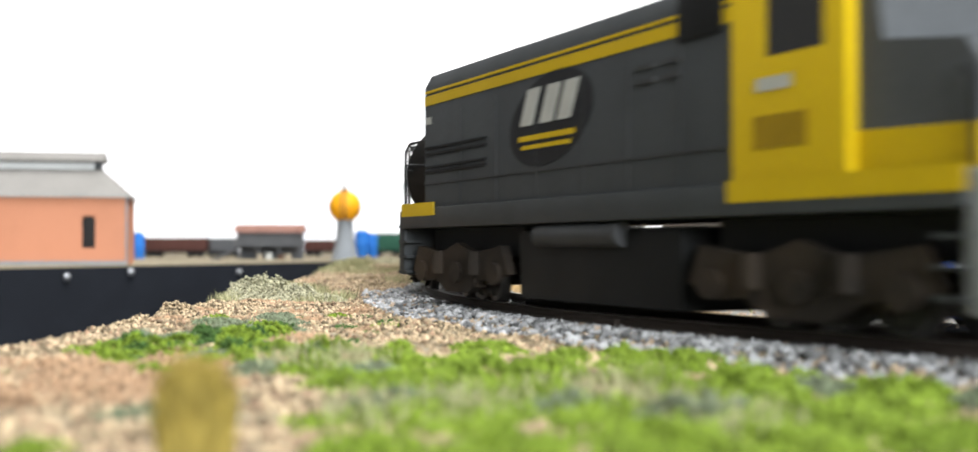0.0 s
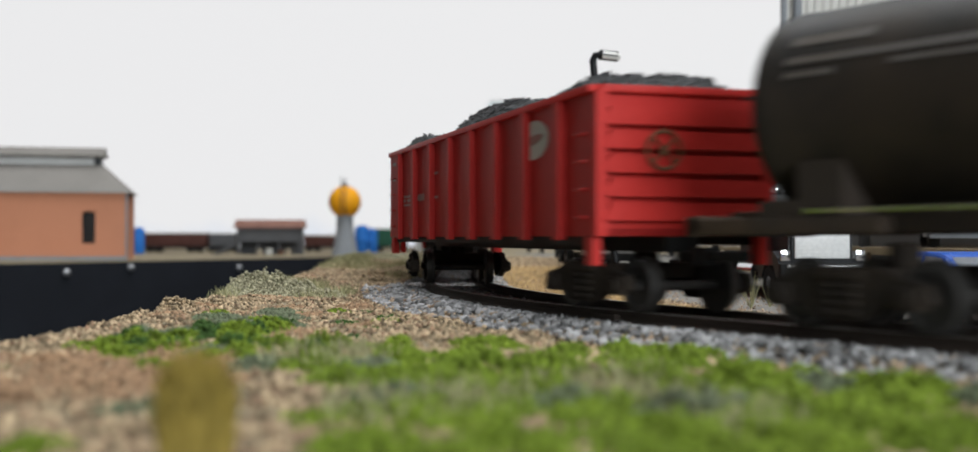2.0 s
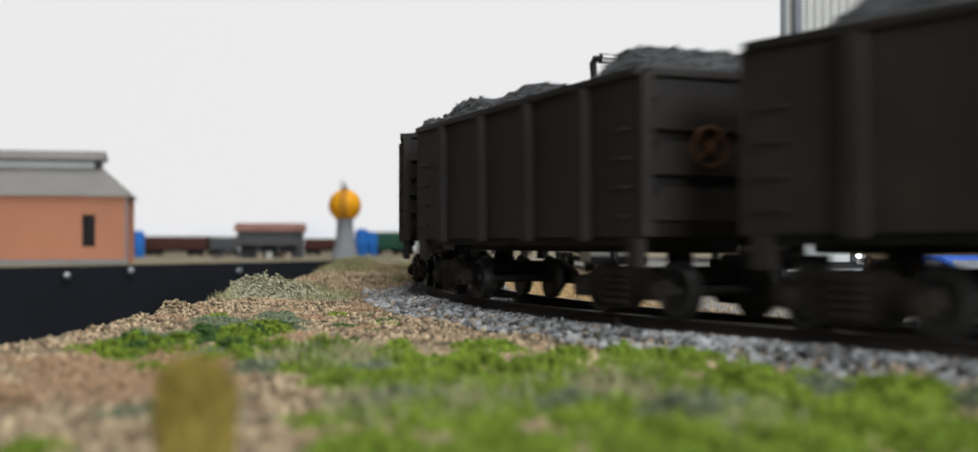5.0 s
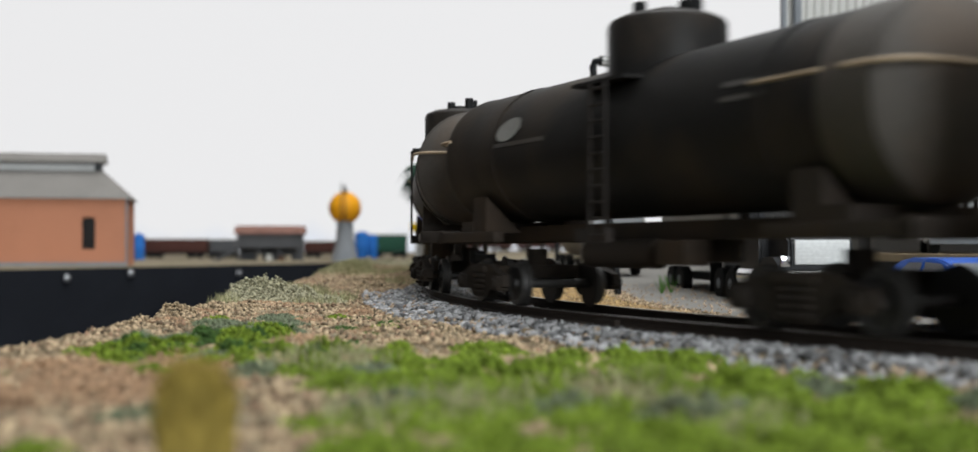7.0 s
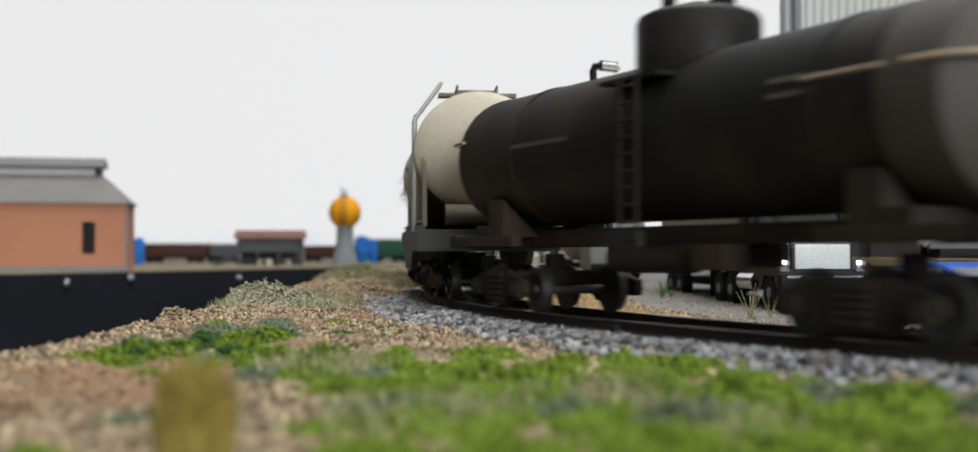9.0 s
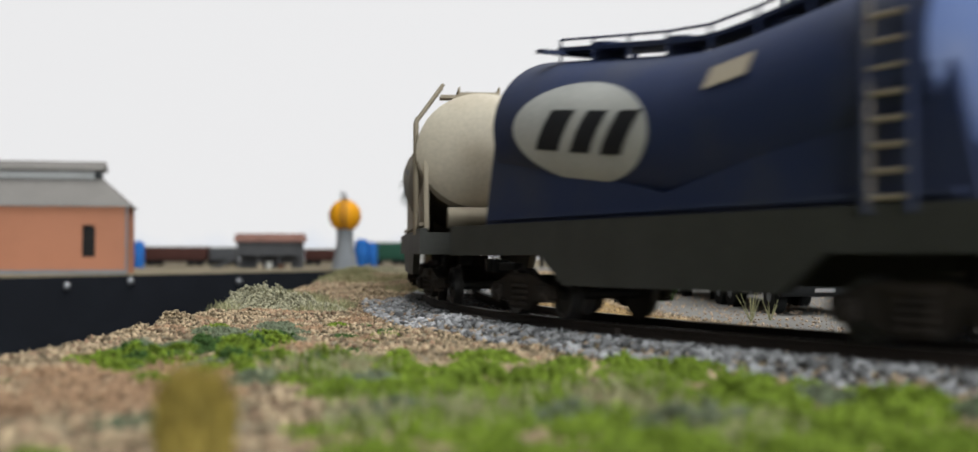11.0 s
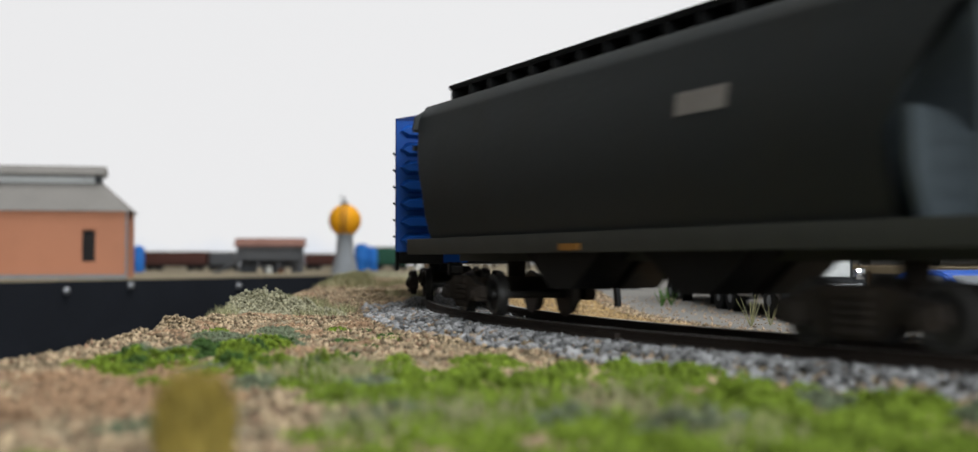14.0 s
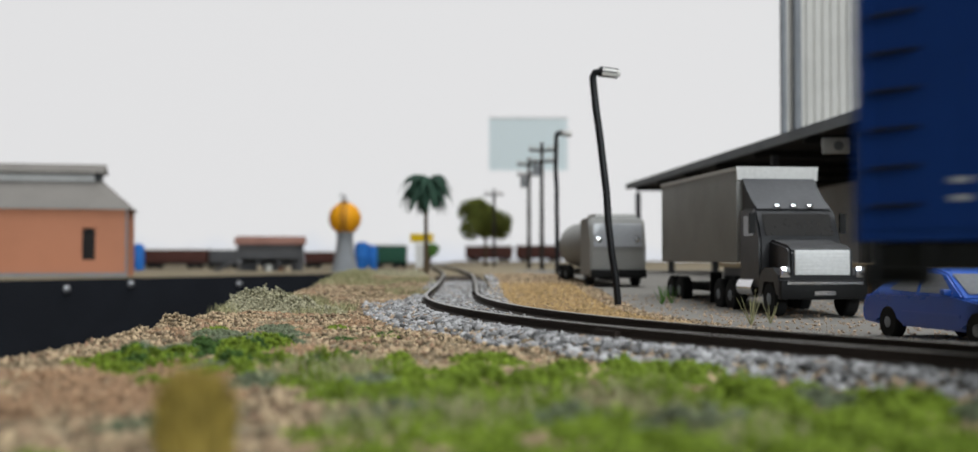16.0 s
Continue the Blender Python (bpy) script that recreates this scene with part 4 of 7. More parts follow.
def tank_frame(car, L, material=FRAME_BROWN, z=11.4):
    bm = bmesh.new()
    box(bm, -L / 2, L / 2, -3.2, 3.2, z - 0.8, z + 2.4, bevel=0.2)
    for x in (-L / 2 + 1, L / 2 - 1):
        box(bm, x - 1, x + 1, -13.2, 13.2, z - 1.2, z + 1.6, bevel=0.2)
    for x in (-L / 2 + 10, L / 2 - 10):
        box(bm, x - 10, x + 10, -13.2, -10.8, z - 1.0, z + 1.2, bevel=0.2)
        box(bm, x - 10, x + 10, 10.8, 13.2, z - 1.0, z + 1.2, bevel=0.2)
        box(bm, x - 2, x + 2, -12.5, 12.5, z + 0.5, z + 3.4)
    part("underframe", bm, material, car)
    part("air_reservoir", made(tube, (-12, -5, z - 3.2), (4, -5, z - 3.2), 2.6, 14), material, car)
    part("brake_rigging", boxes((-16, 15, -0.6, 0.6, z - 4.6, z - 0.9), (7, 13, -9, -4, z - 5, z - 0.9), bevel=0.2), material, car)
    bm = bmesh.new()
    for o in (-1, 1):
        for x in (-L / 2 + 14, L / 2 - 14):
            prism(bm, [(o * 4, z + 1), (o * 12.4, z + 1), (o * 12.2, z + 8.5), (o * 10.6, z + 7)], "x", x - 2.2, x + 2.2)
    part("saddle", bm, material, car)


def long_tank(front):
    L = 114
    car = start_car("tank_wagon", "long weathered black model tank wagon with a railed top platform", front, L, 40, fit=(1.6, 1.03, 1.9, 1.03))
    zc, r, px = 27.4, 13.9, 6.4
    part("tank", tank_shell(98, r, zc), TANK_BLACK, car, "black cylindrical tank")
    tank_frame(car, L)
    bm = bmesh.new()
    box(bm, px - 9, px + 9, -14.6, 14.6, zc + 11.6, zc + 12.3)
    for x in (px - 9, px + 9):
        box(bm, x - 0.4, x + 0.4, -14.6, 14.6, zc + 10.4, zc + 11.6)
    part("platform", bm, TANK_BLACK, car, "black top walkway platform")
    bm = bmesh.new()
    tube(bm, (px, 0, zc + 12), (px, 0, zc + 16.6), 5.5, 24)
    tube(bm, (px, 0, zc + 16.6), (px, 0, zc + 17.6), 4.6, 24)
    part("dome", rounded(bm, px), TANK_BLACK, car)
    bm = bmesh.new()
    loop = [(-8, -9, 0), (8, -9, 0), (8, 9, 0), (-8, 9, 0), (-8, -9, 0)]
    for z in (zc + 14, zc + 16.6):
        pipe(bm, [(a + px, b, z + 1.2) for a, b, _ in loop], 0.24)
    for a, b in ((-8, -9), (0, -9), (8, -9), (8, 9), (0, 9), (-8, 9)):
        tube(bm, (a + px, b, zc + 12.2), (a + px, b, zc + 17.8), 0.24, 6)
    part("railing", bm, BLACK, car)
    bm = bmesh.new()
    for y in (-15.2, 15.2):
        ladder(bm, px, y, 8, zc + 12, wide=4.2, step=3.0, r=0.32)
    part("ladder", bm, GOND_BLACK, car)
    bm = bmesh.new()
    n = 20
    for x in (49.4, -49.4):
        pipe(bm, [(x, (r + 0.5) * math.sin(math.pi * i / n - math.pi / 2), zc + 1.2) for i in range(n + 1)], 0.3)
    part("grab_rail", bm, TANK_BLACK, car)
    curve = lambda z: -math.sqrt(max(0.2, r * r - (z - zc) ** 2))
    marks(car, 0, [(-46, -38, zc + 7.6, zc + 8.8), (-46, -26, zc + 5.0, zc + 6.0), (-36, -26, zc + 3.6, zc + 4.3), (-46, -41, zc + 3.2, zc + 4.0)], GOND_RIB, curve)
    bm = bmesh.new()
    o = oval(25.5, zc + 2.4, 5.4, 3.4, 0.2)
    bm.faces.new([bm.verts.new((p[0], curve(p[1]) - 0.2, p[1])) for p in o])
    part("emblem_oval", bm, TANK_END, car, "faded pale oval emblem")
    part("lettering", boxes((51.6, 52.0, -7, 3, zc + 3.4, zc + 5.0), (51.6, 52.0, -6, 2, zc + 1.2, zc + 2.4)), OFFWHITE, car, "faded white end lettering")
    part("pipe", made(pipe, [(-44, -13.4, 13.4), (44, -13.4, 13.4)], 0.3), CHROME, car, "thin bright rod along the frame")


def dome_tank(front, shade, marked=False):
    L = 100
    car = start_car("tank_wagon", "weathered black single-dome model tank wagon", front, L, 34, fit=(1.388, 1.0, 2.4, 1.0))
    zc, r = 28.6, 13.9
    part("tank", tank_shell(92, r, zc, 3.6), TANK_BLACK, car, "sooty black tank with dusty ends")
    end = made(lathe, [(45.8, r * 1.02), (47.7, r * 0.82), (49.15, r * 0.48), (49.75, 0.7)], centre=(0, 0, zc), seg=40)
    part("tank_end", end, shade, car, "dusty dished tank end")
    part("end_band", made(lathe, [(38.5, r * 1.004), (38.6, r * 1.008), (45.7, r * 1.016)], centre=(0, 0, zc), seg=40), shade, car, "dusty band round the tank's end")
    tank_frame(car, L)
    bm = bmesh.new()
    lathe(bm, [(zc + 9, 10.6), (zc + 19.6, 10.6), (zc + 20.5, 10.1), (zc + 21.5, 8.0), (zc + 22.1, 3.9), (zc + 22.2, 0.5)], centre=(0.5, 0, 0), axis="z", seg=32)
    part("dome", rounded(bm, 0.5), TANK_BLACK, car, "black round dome")
    bm = bmesh.new()
    for x, y in ((-4.6, -2.4), (5.6, 2.4), (0.5, 4.0)):
        tube(bm, (x, y, zc + 21), (x, y, zc + 24.8), 1.2, 10)
    tube(bm, (0.5, 0, zc + 21.6), (0.5, 0, zc + 22.9), 2.4, 14)
    part("valve", rounded(bm, 0.5), BLACK, car)
    bm = bmesh.new()
    for y in (-1, 1):
        box(bm, -6, 6, min(y * 9, y * 14.4), max(y * 9, y * 14.4), zc + 9.0, zc + 9.6)
    part("step_board", bm, TANK_BLACK, car, "small platform beside the dome")
    bm = bmesh.new()
    for y in (-14.6, 14.6):
        ladder(bm, 0.5, y, 10, zc + 9.2, wide=3.6, step=2.8, r=0.3)
        box(bm, -5, 1.5, min(y, y * 0.85), max(y, y * 0.85), 10.2, 12.6)
    part("ladder", bm, GOND_BLACK, car)
    bm = bmesh.new()
    pts = [(49.6 - 7 * (abs(i - 10) / 10) ** 4, (r + 1.0) * math.sin(math.pi * (i - 10) / 20), zc + 3.6) for i in range(21)]
    pipe(bm, pts, 0.36)
    pipe(bm, [(-p[0], p[1], p[2]) for p in pts], 0.36)
    for o in (-1, 1):
        pipe(bm, [(40, o * (r + 1), zc + 3.6), (30, o * (r + 1), zc + 3.6)], 0.3)
    part("grab_rail", bm, surface("worn_tan_handrail", (0.4, 0.3, 0.2), rough=0.6), car, "worn tan handrail round the tank end")
    bm = bmesh.new()
    for x in (-30, 30):
        lathe(bm, [(x - 0.6, r + 0.25), (x + 0.6, r + 0.25)], centre=(0, 0, zc), seg=40)
    part("strap", bm, TANK_BLACK, car)
    curve = lambda z: -math.sqrt(max(0.2, r * r - (z - zc) ** 2))
    if marked:
        bm = bmesh.new()
        bm.faces.new([bm.verts.new((p[0], curve(p[1]) - 0.2, p[1])) for p in oval(-25, zc + 4.2, 3.6, 2.2, 0.25)])
        part("emblem_oval", bm, CONCRETE_PALE, car, "faded pale oval emblem")
    marks(car, 0, [(-29, -14, zc + 0.8, zc + 1.6), (24, 31, zc + 4.0, zc + 4.8), (24, 31, zc + 1.8, zc + 2.6)], GOND_RIB, curve)


def coal_load(car, half, wide, z, high, seed):
    """A heaped load: an uneven mound with loose lumps on it."""
    rng = np.random.default_rng(seed)
    xs, ys = np.linspace(-half, half, 60), np.linspace(-wide, wide, 22)
    gx, gy = np.meshgrid(xs, ys)

    def top(x, y):
        edge = np.clip(np.minimum(half - abs(x), (wide - abs(y)) * 1.6) / 9.0, 0, 1)
        hump = 0.55 + 0.25 * np.sin(x / half * 4.2 + seed) + 0.25 * np.sin(x / half * 7.1 + 2 * seed)
        return z + high * edge ** 0.8 * np.clip(hump, 0.35, 0.72) + 0.45 * bumps(x * 4 + seed * 7, y * 4, 6) * edge
    v = np.stack([gx.ravel(), gy.ravel(), mapped(top(gx.ravel(), gy.ravel()))], 1) * U
    w = len(xs)
    i = (np.arange(len(ys) - 1)[:, None] * w + np.arange(w - 1)).ravel()
    me = bpy.data.meshes.new("load")
    me.from_pydata(v.tolist(), [], np.stack([i, i + 1, i + w + 1, i + w], 1).tolist())
    me.materials.append(COAL)
    part("load", me, COAL, car, "heaped crushed grey coal load")
    n = int(half * wide * 3.2)
    x, y = rng.uniform(-half, half, n), rng.uniform(-wide, wide, n)
    ob = cloud("crushed_coal", CHIP, np.stack([x, y, mapped(top(x, y))], 1), rng.uniform(0.3, 0.8, n), COAL, parent=car, rng=rng)
    tagged(ob, kind="stuff")


def gondola(front, L, paint, end_paint, rib_paint, z0, z1, pivot, ribs, label, seed, lettered=True, high=9.2, ends=5):
    car = start_car("gondola_wagon", label, front, L, pivot, fit=(1.0, 1.04, 0.4, 1.0))
    h, w, q = L / 2, 16.0, L / 126
    bm = boxes((-h, h, -w, -w + 0.9, z0, z1), (-h, h, w - 0.9, w, z0, z1))
    box(bm, -h, h, -w + 0.9, w - 0.9, z0, z0 + 1.2)
    part("wall_panel", bm, paint, car, "steel gondola side wall")
    for x in (h - 0.9, -h):
        part("end_wall", boxes((x, x + 0.9, -w + 0.9, w - 0.9, z0, z1)), end_paint, car, "ribbed end wall")
    bm = bmesh.new()
    step = (z1 - z0 - 4) / ends
    for o in (-1, 1):
        for k in range(ends):
            zz = z0 + 2.6 + k * step
            prism(bm, [(-w + 1.2, zz), (-w + 2.6, zz - 0.2), (w - 2.6, zz - 0.2), (w - 1.2, zz), (w - 2.6, zz + step * 0.7), (-w + 2.6, zz + step * 0.7)], "x", min(h * o, (h + 1.5) * o), max(h * o, (h + 2.0) * o))
        box(bm, min(o * (h - 0.4), o * (h + 1.7)), max(o * (h - 0.4), o * (h + 1.7)), -w, -w + 2.0, z0, z1)
        box(bm, min(o * (h - 0.4), o * (h + 1.7)), max(o * (h - 0.4), o * (h + 1.7)), w - 2.0, w, z0, z1)
    part("end_rib", bm, end_paint, car, "horizontal pressed end ribs")
    bm = boxes((-h - 0.6, h + 0.6, -w - 0.9, -w + 1.1, z1 - 0.3, z1 + 0.9), (-h - 0.6, h + 0.6, w - 1.1, w + 0.9, z1 - 0.3, z1 + 0.9),
               (h - 0.7, h + 1.5, -w + 1.1, w - 1.1, z1 - 0.3, z1 + 0.9), (-h - 1.5, -h + 0.7, -w + 1.1, w - 1.1, z1 - 0.3, z1 + 0.9), bevel=0.15)
    part("top_rim", bm, end_paint, car)
    rib = data_of("side_rib", made(prism, [(-1.5, z0 - 0.6), (1.5, z0 - 0.6), (1.3, z1 - 0.4), (-1.3, z1 - 0.4)], "y", -0.75, 0.75), rib_paint)
    for k in range(ribs):
        x = -h + L * (k + 0.75) / (ribs + 0.5)
        for y in (-w - 0.7, w + 0.7):
            part("side_rib", rib, rib_paint, car, at=place(x, y, 0))
    part("underframe", boxes((-h, h, -3, 3, z0 - 2.6, z0), (-h + 3, h - 3, -w + 1, -w + 2.4, z0 - 1.4, z0), (-h + 3, h - 3, w - 2.4, w - 1, z0 - 1.4, z0)), BLACK, car)
    bm = boxes(*[(o * (h - 3.4), o * h, y0, y0 + 1.6, z0 - 4.6, z0 - 0.1) if o > 0 else (-h, -h + 3.4, y0, y0 + 1.6, z0 - 4.6, z0 - 0.1) for o in (-1, 1) for y0 in (-w, w - 1.6)])
    part("corner_step", bm, end_paint, car)
    bm = bmesh.new()
    for x in (h - 4.5, -h + 4.5):
        for y in (-w - 0.9, w + 0.9):
            for k in range(4):
                zz = z0 + 3 + k * 4.4
                pipe(bm, [(x - 2, y * 0.95, zz), (x - 2, y, zz), (x + 2, y, zz), (x + 2, y * 0.95, zz)], 0.25)
    part("grab_iron", bm, paint, car)
    part("brake_wheel", made(wheel_disc, h + 2.6, -4.5, z0 + 13.5, 3.0), RUST_RED, car, "brown hand-brake wheel")
    coal_load(car, h - 1.2, w - 1.1, z1 - 0.8, high, seed)
    if lettered:
        y = -w
        flush(car, "emblem_oval", oval(h * 0.63, (z0 + z1) / 2 + 5.8, 8.2, 3.5), y - 0.02, OFFWHITE, "pale oval emblem")
        flush(car, "emblem_bar", oval(h * 0.63, (z0 + z1) / 2 + 5.8, 5.7, 0.8, 0.09), y - 0.16, surface("faded_pinkish_bar_paint", (0.36, 0.2, 0.18), rough=0.6))
        marks(car, y, [(-h + 2 * q, -h + 8.6 * q, z1 - 3.0, z1 - 2.2), (-h + 2 * q, -h + 9 * q, z1 - 7.2, z1 - 6.5), (-h + 5 * q, -h + 9 * q, z1 - 8.2, z1 - 7.7), (-h + 13.5 * q, -h + 20 * q, z0 + 10.4, z0 + 11.0), (-h + 13.5 * q, -h + 15.6 * q, z0 + 9.2, z0 + 10.0), (-h + 17 * q, -h + 20 * q, z0 + 9.2, z0 + 10.0), (-h + 13.5 * q, -h + 20 * q, z0 + 8.2, z0 + 8.7),
                       (-h + 25 * q, -h + 26.6 * q, z0 + 9.2, z0 + 10.8), (-h + 27.2 * q, -h + 28.8 * q, z0 + 9.2, z0 + 10.8), (-h + 29.4 * q, -h + 31 * q, z0 + 9.2, z0 + 10.8), (-h + 31.6 * q, -h + 33 * q, z0 + 9.2, z0 + 10.8), (-h + 37 * q, -h + 45 * q, z0 + 15, z0 + 15.6), (-h + 37 * q, -h + 45 * q, z0 + 9.2, z0 + 9.8)], FADED_WHITE)
    return car


def cement_wagon(front, shell, end_mat, lower, white_mark, label, ghost=False):
    L = 104
    car = start_car("cement_wagon", label, front, L, 34, fit=(1.36, 1.0, 0.6, 1.1))
    h = L / 2
    sill = [(-h, 11.2), (-h, 17.2), (h, 17.2), (h, 11.2), (h - 26, 11.2), (h - 32, 5.8), (-h + 32, 5.8), (-h + 26, 11.2)]
    bm = bmesh.new()
    for y in (-14.6, 13.0):
        prism(bm, sill, "y", y, y + 1.6)
    for x in (-h, h - 2):
        box(bm, x, x + 2, -13, 13, 11.2, 16.2)
    box(bm, -h + 2, h - 2, -13, 13, 15.2, 16.1)
    part("underframe", bm, SILL_GREY, car, "grey-green fishbelly side sill")
    zc, r = 36.0, 14.6
    bm = bmesh.new()
    rows = [(-42, 0.6), (-41.3, r * 0.5), (-40.1, r * 0.85), (-38.5, r), (-26, r * 1.01), (-14, r * 1.015), (-7, r * 1.02), (0, r * 1.025), (7, r * 1.02), (14, r * 1.015), (26, r * 1.01), (38.5, r), (40.1, r * 0.85), (41.3, r * 0.5), (42, 0.6)]
    lathe(bm, rows, centre=(0, 0, zc), seg=44)
    SAG[0] = 7.0
    part("tank", bm, shell, car, "dusty pressure tank sloping down to its middle")
    SAG[0] = 0.0
    # The front end has a paler colour than the shell; the rear has none.
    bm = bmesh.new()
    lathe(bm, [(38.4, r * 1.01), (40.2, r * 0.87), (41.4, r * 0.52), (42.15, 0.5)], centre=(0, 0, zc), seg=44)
    part("tank_end", bm, end_mat, car, "pale dished front tank end")
    bm = bmesh.new()
    for o in (-1, 1):
        prism(bm, [(-43, 17.2), (43, 17.2), (40, 34), (21, 26.5), (0, 20.8), (-21, 26.5), (-40, 34)], "y", o * 12.6 - 0.5, o * 12.6 + 0.5)
    part("skirt", bm, lower, car, "painted side skirt plate under the tank")
    bm = bmesh.new()
    for o in (-1, 1):
        box(bm, -41, 41, o * 13.4 - 0.7, o * 13.4 + 0.3, 18.0, 18.9)
        for x in (-12, 12):
            prism(bm, [(x - 7, 25), (x + 7, 25), (x + 1, 16.5), (x - 1, 16.5)], "y", min(0, o * 9), max(0, o * 9))
    part("hopper_outlet", bm, lower, car)
    SAG[0] = 7.0
    bm = boxes(*[(x, x + 3.8, -4.6, 4.6, zc + r + 1.6, zc + r + 2.4) for x in np.arange(-34, 33, 4.0)])
    for x in (-33, 33):
        box(bm, x - 1, x + 1, -9, 9, zc + r + 0.8, zc + r + 1.6)
    part("walkway", bm, lower, car, "top walkway")
    bm = bmesh.new()
    for x in (-26, -9, 9, 26):
        tube(bm, (x, 0, zc + r - 0.5), (x, 0, zc + r + 3.4), 2.6, 14)
    for x in np.linspace(-33, 33, 9):
        for y in (-4.6, 4.6):
            tube(bm, (x, y, zc + r - 0.8), (x, y, zc + r + 3.8), 0.25, 6)
    for y in (-4.6, 4.6):
        pipe(bm, [(x, y, zc + r + 3.8) for x in np.linspace(-33, 33, 9)], 0.25)
    part("hatch", bm, lower, car, "round hatches and low rail")
    SAG[0] = 0.0
    bm = bmesh.new()
    for o in (-1, 1):
        for x in (o * 36.6, o * 31.4):
            pipe(bm, [(x, -o * 14.6, 16), (x, -o * 14.6, zc + 8), (x, -o * 8.5, zc + r + 2.6)], 0.45)
    part("end_rail", bm, OFFWHITE if ghost else lower, car, "bent end handrail frame")
    bm = bmesh.new()
    ladder(bm, 34, -14.4, 16.4, zc + 9, wide=5.0, step=3.2, r=0.4)
    ladder(bm, -34, 14.4, 16.4, zc + 9, wide=5.0, step=3.2, r=0.4)
    part("ladder", bm, BEIGE, car)
    bm = bmesh.new()
    tube(bm, (h - 11, -8, 20), (h - 11, 2, 20), 2.6, 16)
    box(bm, h - 12, h - 4, 3, 8, 16.2, 22)
    part("brake_cylinder", bm, lower, car)
    curve = lambda z: -math.sqrt(max(0.2, (r * 1.025) ** 2 - (z - zc) ** 2))
    SAG[0] = 7.0
    if white_mark:
        emblem(car, 0, -16.5, zc + 0.6, 15.5, 8.8, white_mark, GREEN_BLACK, curve=lambda z: curve(z) - 0.15)
    marks(car, 0, [(8, 15, zc + 5, zc + 8.4)] if white_mark else [(-20, -2, zc + 4, zc + 5.2), (6, 24, zc + 3.6, zc + 4.6)], BEIGE if white_mark else GOND_RIB, lambda z: curve(z) - 0.1)
    if not white_mark:
        bm = bmesh.new()
        bm.faces.new([bm.verts.new((p[0], curve(p[1]) - 0.25, p[1])) for p in oval(-12, zc - 1, 3.2, 2.2)])
        part("emblem_oval", bm, GOND_RIB, car, "faded dark oval mark")
    SAG[0] = 0.0


